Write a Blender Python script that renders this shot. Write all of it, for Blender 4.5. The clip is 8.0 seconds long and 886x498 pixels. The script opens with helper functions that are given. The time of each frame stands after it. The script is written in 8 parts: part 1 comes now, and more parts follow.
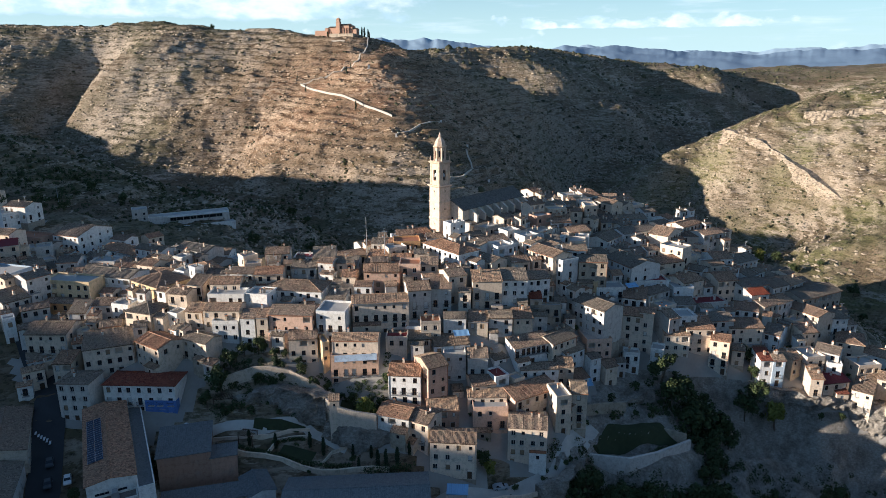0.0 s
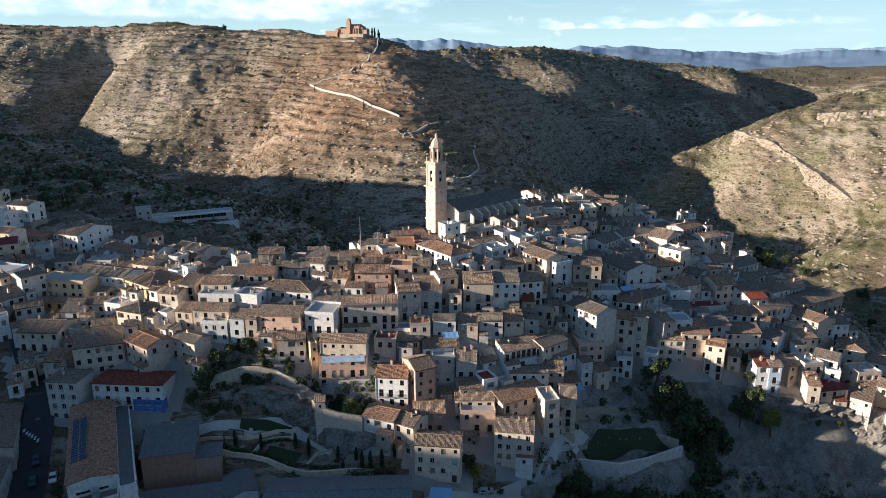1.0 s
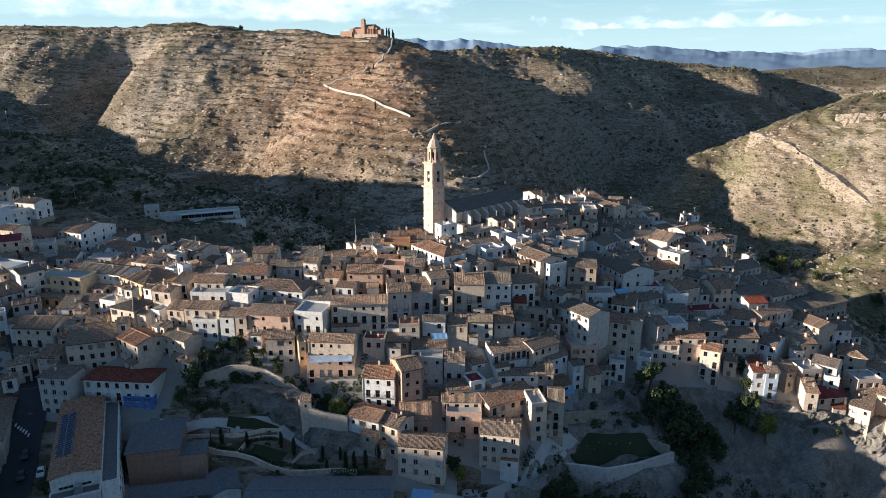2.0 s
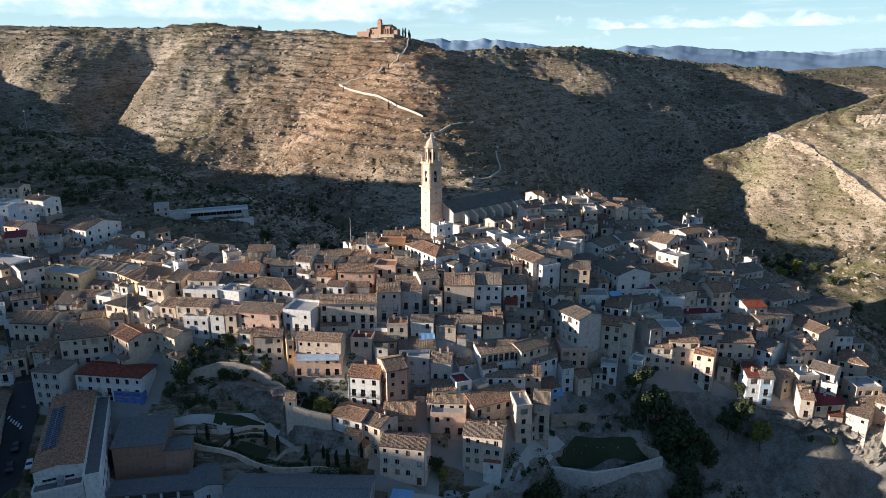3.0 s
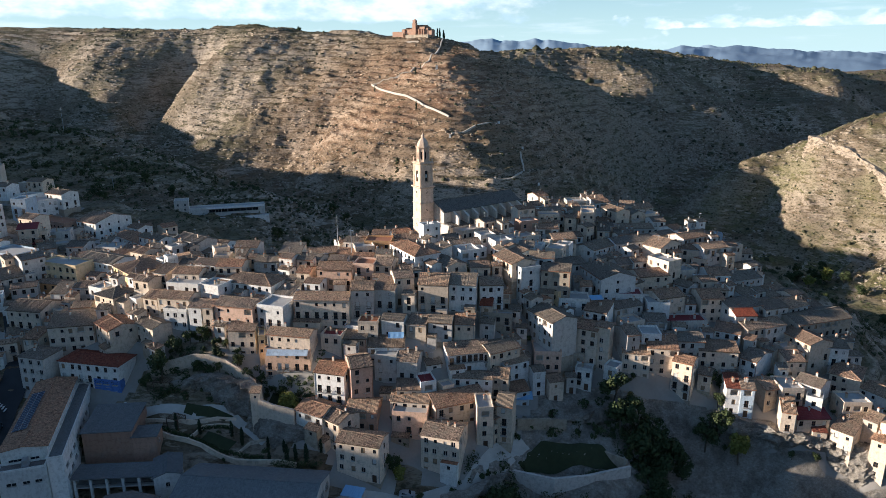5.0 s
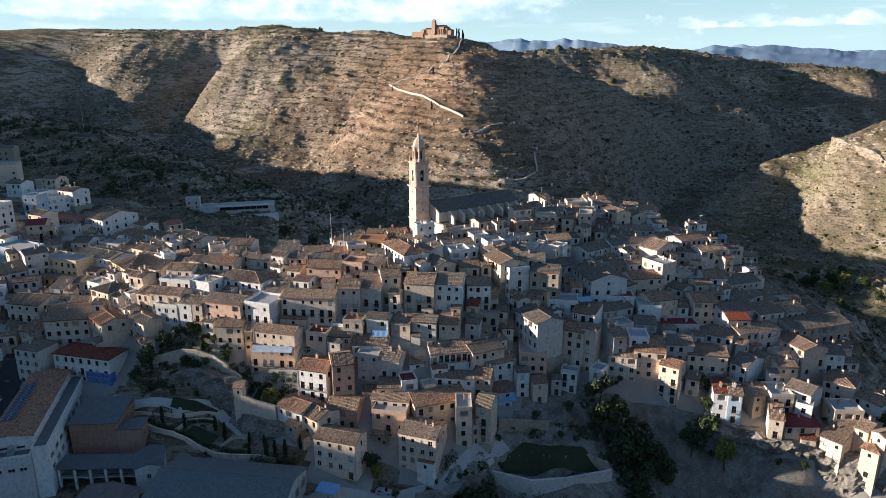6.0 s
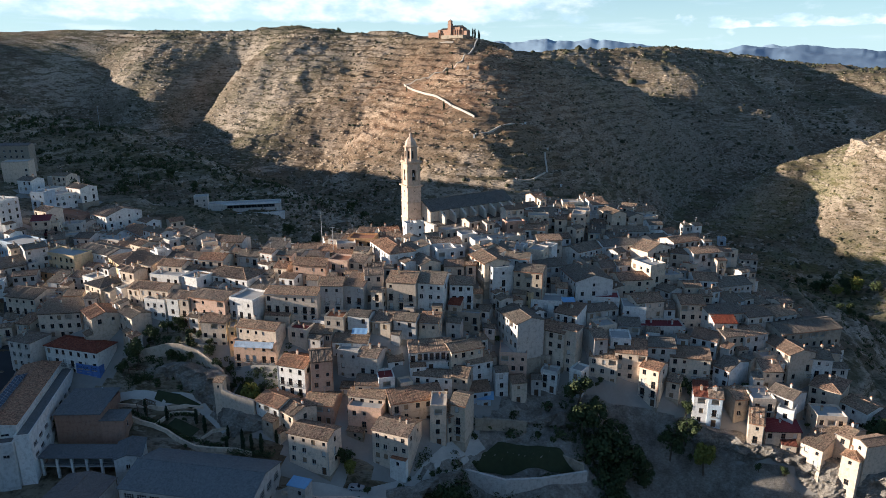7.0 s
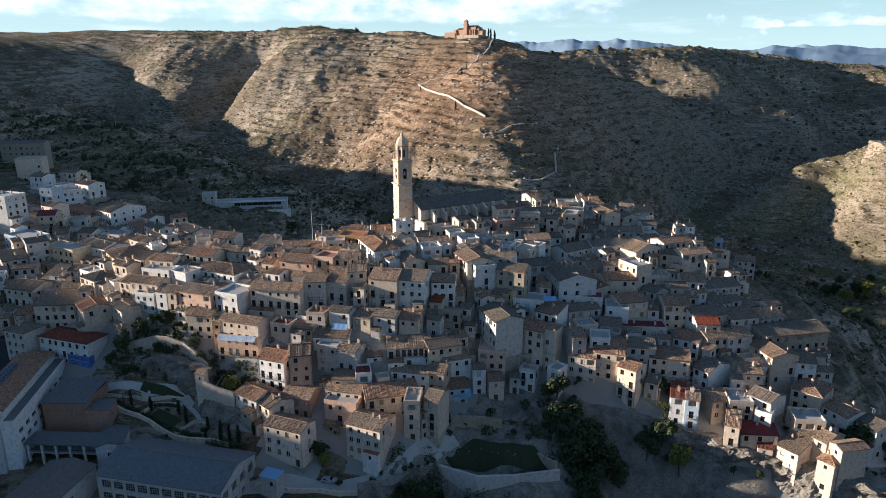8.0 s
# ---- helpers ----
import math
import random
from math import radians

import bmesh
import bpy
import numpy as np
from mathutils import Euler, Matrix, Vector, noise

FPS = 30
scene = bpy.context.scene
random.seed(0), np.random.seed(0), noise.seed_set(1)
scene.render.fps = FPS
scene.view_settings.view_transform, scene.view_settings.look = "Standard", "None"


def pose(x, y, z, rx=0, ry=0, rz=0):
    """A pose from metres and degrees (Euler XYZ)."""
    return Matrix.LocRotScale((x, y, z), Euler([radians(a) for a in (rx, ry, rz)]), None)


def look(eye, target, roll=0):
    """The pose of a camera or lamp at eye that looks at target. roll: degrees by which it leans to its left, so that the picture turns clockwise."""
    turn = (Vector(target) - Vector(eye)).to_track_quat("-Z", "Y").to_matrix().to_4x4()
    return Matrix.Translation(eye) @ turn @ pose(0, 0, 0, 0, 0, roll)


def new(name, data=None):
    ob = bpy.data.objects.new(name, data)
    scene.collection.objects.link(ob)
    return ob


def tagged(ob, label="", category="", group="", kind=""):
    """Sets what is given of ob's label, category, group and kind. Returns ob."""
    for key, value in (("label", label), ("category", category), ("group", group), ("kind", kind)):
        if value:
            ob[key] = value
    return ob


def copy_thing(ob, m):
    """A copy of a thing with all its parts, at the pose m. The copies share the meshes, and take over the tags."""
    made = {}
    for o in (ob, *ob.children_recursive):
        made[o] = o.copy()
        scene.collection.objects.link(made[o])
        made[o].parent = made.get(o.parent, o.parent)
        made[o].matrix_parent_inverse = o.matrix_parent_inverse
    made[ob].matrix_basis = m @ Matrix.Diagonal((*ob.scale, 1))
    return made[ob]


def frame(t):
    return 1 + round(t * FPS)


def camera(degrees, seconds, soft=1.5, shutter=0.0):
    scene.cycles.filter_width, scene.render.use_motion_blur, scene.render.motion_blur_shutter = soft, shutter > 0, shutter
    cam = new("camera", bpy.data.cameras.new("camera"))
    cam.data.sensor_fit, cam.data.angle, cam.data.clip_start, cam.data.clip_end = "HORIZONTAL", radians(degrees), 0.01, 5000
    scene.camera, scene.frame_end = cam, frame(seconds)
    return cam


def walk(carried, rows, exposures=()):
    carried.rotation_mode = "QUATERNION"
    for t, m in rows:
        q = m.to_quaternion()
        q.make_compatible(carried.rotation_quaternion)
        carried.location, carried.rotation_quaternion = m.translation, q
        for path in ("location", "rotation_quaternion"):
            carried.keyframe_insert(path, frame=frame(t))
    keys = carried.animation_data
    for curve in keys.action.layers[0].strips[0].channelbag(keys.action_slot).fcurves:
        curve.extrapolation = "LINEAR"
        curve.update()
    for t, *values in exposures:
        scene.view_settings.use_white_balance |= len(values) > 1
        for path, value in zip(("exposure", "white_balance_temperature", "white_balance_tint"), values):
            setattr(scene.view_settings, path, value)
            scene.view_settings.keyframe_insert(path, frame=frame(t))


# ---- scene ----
cam = camera(67.5, 8.0, 0.8)
METRES, EYE, TILT, LEAN, TURN = 90.0, 100.0, -16.0, 0.0, 0.0
ROWS = [
    (0.0, 0.0, 0.0, 0.0, 0.0, 0.0, -0.0),
    (0.5, 0.0396, 0.0079, 0.0022, 0.65, 0.02, -0.2),
    (1.0, 0.0836, 0.015, 0.004, 1.31, 0.03, -0.4),
    (1.5, 0.1317, 0.0211, 0.0056, 2.12, 0.03, -0.64),
    (3.0, 0.2949, 0.0395, 0.0098, 5.03, -0.01, -1.45),
    (3.5, 0.3551, 0.0459, 0.0111, 5.96, -0.03, -1.73),
    (4.0, 0.4179, 0.0535, 0.0128, 6.89, -0.04, -2.01),
    (4.5, 0.4833, 0.0622, 0.0147, 8.08, -0.08, -2.33),
    (6.0, 0.691, 0.0959, 0.0225, 11.75, -0.25, -3.26),
    (6.5, 0.7635, 0.1071, 0.0249, 12.86, -0.3, -3.56),
    (7.0, 0.8377, 0.118, 0.0271, 13.93, -0.35, -3.86),
    (7.5, 0.9133, 0.128, 0.0286, 15.02, -0.42, -4.18),
    (8.0, 0.9896, 0.1384, 0.0303, 16.11, -0.5, -4.48),
]
walk(cam, [(t, pose(0, 0, EYE, TILT, LEAN, TURN) @ pose(METRES * x, METRES * y, METRES * z, 90 + pitch, roll, yaw)) for t, x, y, z, yaw, pitch, roll in ROWS],
     exposures=[(0.0, 1.08, 5560, 5.5), (8.0, 1.10, 5660, 6.5)])

# ---- world and sun: a low, warm sun behind the viewer, a pale sky with a bank of clouds ----
SUN_AZ, SUN_EL = Vector((-0.976, -0.218)).normalized(), radians(11.0)
world = bpy.data.worlds.new("sky")
scene.world = world
world.use_nodes = True
wn, wl = world.node_tree.nodes, world.node_tree.links
wn.clear()
w_out, w_bg = wn.new("ShaderNodeOutputWorld"), wn.new("ShaderNodeBackground")
w_sky = wn.new("ShaderNodeTexSky")
w_sky.sky_type, w_sky.sun_disc = "NISHITA", False
w_sky.sun_elevation = SUN_EL
w_sky.sun_rotation = math.atan2(SUN_AZ.x, SUN_AZ.y)
w_sky.altitude, w_sky.air_density, w_sky.dust_density, w_sky.ozone_density = 600, 1.0, 0.1, 3.0
w_bg.inputs["Strength"].default_value = 0.064
w_tc = wn.new("ShaderNodeTexCoord")
# the sky pales towards the horizon
w_sep, w_pale = wn.new("ShaderNodeSeparateXYZ"), wn.new("ShaderNodeValToRGB")
w_pale.color_ramp.elements[0].position, w_pale.color_ramp.elements[0].color = 0.0, (0.92, 0.92, 0.92, 1)
w_pale.color_ramp.elements[1].position, w_pale.color_ramp.elements[1].color = 0.19, (0, 0, 0, 1)
w_hor = wn.new("ShaderNodeMixRGB")
w_hor.inputs["Color2"].default_value = (5.6, 6.9, 6.75, 1)
wl.new(w_tc.outputs["Generated"], w_sep.inputs["Vector"])
wl.new(w_sep.outputs["Z"], w_pale.inputs["Fac"])
wl.new(w_pale.outputs["Color"], w_hor.inputs["Fac"])
wl.new(w_sky.outputs["Color"], w_hor.inputs["Color1"])
# two rows of fair-weather clouds: a bank over the near hills, a long thin one over the far range


def w_math(kind, *values):
    node = wn.new("ShaderNodeMath")
    node.operation = kind
    for k, val in enumerate(values):
        if isinstance(val, (int, float)):
            node.inputs[k].default_value = val
        else:
            wl.new(val, node.inputs[k])
    return node.outputs["Value"]


def w_step(value, low, high):
    node = wn.new("ShaderNodeMapRange")
    node.interpolation_type = "SMOOTHSTEP"
    node.inputs["From Min"].default_value, node.inputs["From Max"].default_value = low, high
    wl.new(value, node.inputs["Value"])
    return node.outputs["Result"]


def w_puffs(az, el, wide, high, seed, detail=9.0):
    both = wn.new("ShaderNodeCombineXYZ")
    wl.new(w_math("MULTIPLY", az, wide), both.inputs["X"])
    wl.new(w_math("MULTIPLY", el, high), both.inputs["Y"])
    both.inputs["Z"].default_value = seed
    t = wn.new("ShaderNodeTexNoise")
    t.inputs["Scale"].default_value, t.inputs["Detail"].default_value, t.inputs["Roughness"].default_value = 1.0, detail, 0.56
    wl.new(both.outputs["Vector"], t.inputs["Vector"])
    return t.outputs["Fac"]


w_az, w_el = w_math("ARCTAN2", w_sep.outputs["X"], w_sep.outputs["Y"]), w_sep.outputs["Z"]
# the long row
w_low = w_math("MULTIPLY", w_step(w_el, 0.0385, 0.043), w_step(w_el, 0.066, 0.044))
w_low = w_math("MULTIPLY", w_low, w_math("MULTIPLY", w_step(w_az, -0.02, 0.20), w_step(w_az, 0.56, 0.36)))
w_row = w_step(w_math("ADD", w_puffs(w_az, w_el, 26.0, 44.0, 3.7), w_math("MULTIPLY", w_low, 0.34)), 0.66, 0.82)
# the bank
w_high = w_math("MULTIPLY", w_step(w_el, 0.046, 0.060), w_step(w_el, 0.17, 0.075))
w_high = w_math("MULTIPLY", w_high, w_step(w_az, 0.06, -0.22))
w_bank = w_step(w_math("ADD", w_puffs(w_az, w_el, 20.0, 40.0, 8.2), w_math("MULTIPLY", w_high, 0.40)), 0.60, 0.94)
# thin streaks low over the horizon
w_streak = w_math("MULTIPLY", w_step(w_puffs(w_az, w_el, 7.0, 80.0, 1.3, 7.0), 0.50, 0.80), w_math("MULTIPLY", w_step(w_el, 0.014, 0.03), 0.55))
w_cover = w_math("MAXIMUM", w_math("MAXIMUM", w_row, w_bank), w_streak)
w_tone = wn.new("ShaderNodeMixRGB")
w_tone.inputs["Color1"].default_value, w_tone.inputs["Color2"].default_value = (5.6, 6.8, 7.8, 1), (8.7, 8.7, 8.5, 1)
wl.new(w_step(w_puffs(w_az, w_math("ADD", w_el, -0.005), 22.0, 42.0, 3.7), 0.36, 0.60), w_tone.inputs["Fac"])
w_mix = wn.new("ShaderNodeMixRGB")
wl.new(w_math("MULTIPLY", w_cover, 0.92), w_mix.inputs["Fac"])
wl.new(w_hor.outputs["Color"], w_mix.inputs["Color1"])
wl.new(w_tone.outputs["Color"], w_mix.inputs["Color2"])
wl.new(w_mix.outputs["Color"], w_bg.inputs["Color"])
wl.new(w_bg.outputs["Background"], w_out.inputs["Surface"])

sun = new("sun", bpy.data.lights.new("sun", "SUN"))
sun.data.energy, sun.data.angle, sun.data.color = 5.0, radians(0.5), (1.0, 0.81, 0.63)
sun.matrix_world = look((0, 0, 0), (-SUN_AZ.x * math.cos(SUN_EL), -SUN_AZ.y * math.cos(SUN_EL), -math.sin(SUN_EL)))

# ---- materials ----
def material(name, rough=0.85, metal=0.0, spec=0.3):
    m = bpy.data.materials.new(name)
    m.use_nodes = True
    b = m.node_tree.nodes["Principled BSDF"]
    b.inputs["Roughness"].default_value, b.inputs["Metallic"].default_value = rough, metal
    b.inputs["Specular IOR Level"].default_value = spec
    return m, m.node_tree.nodes, m.node_tree.links, b


def noise_node(n, l, scale, detail=4.0, rough=0.6, stretch=None, coord="Object"):
    tc = n.new("ShaderNodeTexCoord")
    t = n.new("ShaderNodeTexNoise")
    t.inputs["Scale"].default_value, t.inputs["Detail"].default_value, t.inputs["Roughness"].default_value = scale, detail, rough
    if stretch:
        mp = n.new("ShaderNodeMapping")
        mp.inputs["Scale"].default_value = stretch
        l.new(tc.outputs[coord], mp.inputs["Vector"])
        l.new(mp.outputs["Vector"], t.inputs["Vector"])
    else:
        l.new(tc.outputs[coord], t.inputs["Vector"])
    return t


def ramp(n, l, fac, stops):
    r = n.new("ShaderNodeValToRGB")
    e = r.color_ramp.elements
    while len(e) < len(stops):
        e.new(0.5)
    for el, (p, c) in zip(e, stops):
        el.position, el.color = p, (*c, 1)
    l.new(fac, r.inputs["Fac"])
    return r


def mixed(n, l, a, b, fac, kind="MIX"):
    m = n.new("ShaderNodeMixRGB")
    m.blend_type = kind
    for sock, v in (("Color1", a), ("Color2", b), ("Fac", fac)):
        if isinstance(v, (int, float)):
            m.inputs[sock].default_value = v
        elif isinstance(v, tuple):
            m.inputs[sock].default_value = (*v, 1)
        else:
            l.new(v, m.inputs[sock])
    return m.outputs["Color"]


def bump(n, l, b, height, strength, dist):
    k = n.new("ShaderNodeBump")
    k.inputs["Strength"].default_value, k.inputs["Distance"].default_value = strength, dist
    l.new(height, k.inputs["Height"])
    l.new(k.outputs["Normal"], b.inputs["Normal"])


def grey(v):
    return (v, v, v)


def plain(name, col, rough=0.8, metal=0.0, vary=0.25, scale=1.5, spec=0.3, relief=0.2):
    """A plain surface with soft stains and a little grain."""
    m, n, l, b = material(name, rough, metal, spec)
    big, fine = noise_node(n, l, scale, 5), noise_node(n, l, scale * 9, 3)
    c = mixed(n, l, tuple(v * (1 - vary) for v in col), tuple(min(1, v * (1 + vary)) for v in col), big.outputs["Fac"])
    c = mixed(n, l, c, ramp(n, l, fine.outputs["Fac"], [(0.3, grey(0.86)), (0.7, grey(1.0))]).outputs["Color"], 0.6, "MULTIPLY")
    l.new(c, b.inputs["Base Color"])
    bump(n, l, b, fine.outputs["Fac"], relief, 0.02)
    return m


def plaster(name, col, bare=(0.44, 0.38, 0.31), wear=0.57):
    """Lime plaster, weathered, with bare patches, rain streaks and a tint that changes from house to house."""
    m, n, l, b = material(name, 0.92, 0, 0.2)
    info = n.new("ShaderNodeObjectInfo")
    tint = ramp(n, l, info.outputs["Random"], [(0.0, (0.78, 0.76, 0.74)), (0.35, (1.0, 0.96, 0.9)), (0.7, (0.92, 0.9, 0.88)), (1.0, (1.1, 1.06, 1.02))])
    c = mixed(n, l, col, tint.outputs["Color"], 1.0, "MULTIPLY")
    big = noise_node(n, l, 0.35, 6, 0.65)
    c = mixed(n, l, c, bare, ramp(n, l, big.outputs["Fac"], [(wear, grey(0.0)), (wear + 0.12, grey(0.8))]).outputs["Color"])
    streak = noise_node(n, l, 1.0, 4, 0.6, (1.6, 1.6, 0.45))
    c = mixed(n, l, c, ramp(n, l, streak.outputs["Fac"], [(0.3, (0.62, 0.6, 0.57)), (0.5, grey(1.0))]).outputs["Color"], 0.35, "MULTIPLY")
    stain = noise_node(n, l, 0.9, 7, 0.72)
    c = mixed(n, l, c, ramp(n, l, stain.outputs["Fac"], [(0.36, (0.50, 0.47, 0.43)), (0.52, grey(1.0))]).outputs["Color"], 0.5, "MULTIPLY")
    fine = noise_node(n, l, 6, 4)
    c = mixed(n, l, c, ramp(n, l, fine.outputs["Fac"], [(0.3, grey(0.82)), (0.65, grey(1.0))]).outputs["Color"], 0.6, "MULTIPLY")
    l.new(c, b.inputs["Base Color"])
    bump(n, l, b, fine.outputs["Fac"], 0.4, 0.03)
    return m


def tiles(name, low, high, lichen=(0.30, 0.27, 0.19), moss=0.55):
    """Old barrel tiles: each course its own tone, with lichen in patches."""
    m, n, l, b = material(name, 0.9, 0, 0.2)
    info = n.new("ShaderNodeObjectInfo")
    cell = n.new("ShaderNodeTexVoronoi")
    cell.inputs["Scale"].default_value = 2.9
    cell.inputs["Randomness"].default_value = 0.9
    tc = n.new("ShaderNodeTexCoord")
    l.new(tc.outputs["Object"], cell.inputs["Vector"])
    tone = ramp(n, l, cell.outputs["Color"], [(0.12, grey(0.0)), (0.8, grey(1.0))])
    c = mixed(n, l, low, high, tone.outputs["Color"])
    big = noise_node(n, l, 0.5, 6, 0.7)
    c = mixed(n, l, c, lichen, ramp(n, l, big.outputs["Fac"], [(moss - 0.12, grey(0.0)), (moss + 0.12, grey(0.85))]).outputs["Color"])
    tint = ramp(n, l, info.outputs["Random"], [(0.0, (0.70, 0.66, 0.64)), (0.3, (1.0, 0.9, 0.8)), (0.55, (1.12, 0.82, 0.66)), (0.75, (0.86, 0.84, 0.82)), (1.0, (1.25, 1.08, 0.92))])
    c = mixed(n, l, c, tint.outputs["Color"], 1.0, "MULTIPLY")
    fine = noise_node(n, l, 5, 3)
    c = mixed(n, l, c, ramp(n, l, fine.outputs["Fac"], [(0.32, grey(0.55)), (0.6, grey(1.0))]).outputs["Color"], 0.7, "MULTIPLY")
    l.new(c, b.inputs["Base Color"])
    bump(n, l, b, fine.outputs["Fac"], 0.5, 0.04)
    return m


WHITE = plaster("whitewash", (0.83, 0.82, 0.79), (0.56, 0.53, 0.48), 0.63)
CREAM = plaster("cream_plaster", (0.76, 0.64, 0.51))
GREYP = plaster("grey_plaster", (0.67, 0.63, 0.58))
OCHRE = plaster("ochre_plaster", (0.73, 0.575, 0.36), wear=0.62)
ORANGE = plaster("orange_plaster", (0.74, 0.44, 0.22), wear=0.68)
PINK = plaster("rose_plaster", (0.76, 0.53, 0.40), wear=0.61)
BLUEP = plaster("pale_blue_plaster", (0.52, 0.62, 0.72), wear=0.66)
BLUEB = plaster("blue_painted_plaster", (0.16, 0.28, 0.66), (0.3, 0.4, 0.62), 0.66)
STONEP = plaster("rubble_plaster", (0.50, 0.43, 0.345), (0.36, 0.31, 0.25), 0.5)
TILE = tiles("old_roof_tiles", (0.12, 0.085, 0.065), (0.50, 0.365, 0.265), (0.30, 0.255, 0.19))
TILE_GREY = tiles("grey_roof_tiles", (0.095, 0.080, 0.068), (0.37, 0.31, 0.25), (0.25, 0.225, 0.18), moss=0.5)
TILE_RED = tiles("red_roof_tiles", (0.15, 0.05, 0.035), (0.30, 0.11, 0.07), moss=0.68)
ROOF_DARK = tiles("dark_grey_roofing", (0.15, 0.17, 0.185), (0.23, 0.25, 0.265), (0.21, 0.225, 0.235), 0.62)
ROOF_NAVE = tiles("dark_brown_roofing", (0.12, 0.112, 0.10), (0.23, 0.21, 0.185), (0.25, 0.235, 0.20), 0.58)
TERRA = plain("terracotta_floor", (0.38, 0.17, 0.09), 0.8, vary=0.3)
MAROON = plain("maroon_paint", (0.20, 0.03, 0.035), 0.6, vary=0.2)
CONCRETE = plain("concrete", (0.42, 0.40, 0.37), 0.9, vary=0.25, scale=0.4)
GLASS = plain("window_glass", (0.022, 0.026, 0.032), 0.12, spec=0.5, vary=0.2, relief=0.0)
WOOD = plain("dark_wood", (0.10, 0.06, 0.035), 0.7, vary=0.35, scale=3)
FRAME = plain("pale_window_frame", (0.55, 0.52, 0.47), 0.6)
# iron; also blackens the blocks that stand for shade inside the tower
IRON = plain("black_iron_and_inner_shade", (0.03, 0.03, 0.032), 0.5, 0.6)
STEEL = plain("grey_steel", (0.45, 0.46, 0.47), 0.45, 0.7)
STONE = plaster("dressed_limestone", (0.68, 0.61, 0.52), (0.52, 0.44, 0.36), 0.62)
TOWERS = plaster("tower_limestone", (0.71, 0.55, 0.42), (0.60, 0.43, 0.31), 0.58)
RUBBLE = plaster("rubble_masonry", (0.50, 0.43, 0.34), (0.30, 0.25, 0.19), 0.5)
BRICK = plaster("reddish_stone", (0.50, 0.32, 0.235), (0.38, 0.26, 0.20), 0.52)
DUST = plain("dusty_lane", (0.50, 0.46, 0.40), 0.95, vary=0.3, scale=0.35)
ASPHALT = plain("asphalt", (0.05, 0.05, 0.052), 0.9, vary=0.3, scale=0.3)
PAINT = plain("road_paint", (0.7, 0.7, 0.68), 0.8)
TARP = plain("blue_sheet", (0.25, 0.42, 0.62), 0.5, vary=0.12)
BARK = plain("bark", (0.12, 0.09, 0.06), 0.95, vary=0.35, scale=4)
LAWN = plain("short_grass", (0.042, 0.050, 0.022), 0.95, vary=0.4, scale=0.8, relief=0.6)
SHUTTER = plain("wooden_roller_shutter", (0.30, 0.21, 0.13), 0.7, vary=0.3, scale=4)
SHUT_PALE = plain("pale_roller_shutter", (0.55, 0.54, 0.5), 0.6, vary=0.15, scale=4)
PANEL = plain("solar_cells", (0.012, 0.02, 0.05), 0.4, spec=0.25, vary=0.2)


def foliage(name, low, high):
    m, n, l, b = material(name, 0.75, 0, 0.25)
    info = n.new("ShaderNodeNewGeometry")
    c = mixed(n, l, low, high, info.outputs["Random Per Island"])
    t = noise_node(n, l, 0.6, 4)
    c = mixed(n, l, c, ramp(n, l, t.outputs["Fac"], [(0.3, grey(0.55)), (0.7, grey(1.0))]).outputs["Color"], 0.8, "MULTIPLY")
    l.new(c, b.inputs["Base Color"])
    return m


LEAF = foliage("dark_leaves", (0.036, 0.055, 0.019), (0.095, 0.115, 0.042))
LEAF_YEL = foliage("yellow_green_leaves", (0.14, 0.15, 0.03), (0.30, 0.28, 0.06))
LEAF_CYP = foliage("cypress_leaves", (0.018, 0.032, 0.014), (0.045, 0.065, 0.028))
SCRUB = foliage("dry_scrub_leaves", (0.040, 0.042, 0.020), (0.105, 0.100, 0.048))


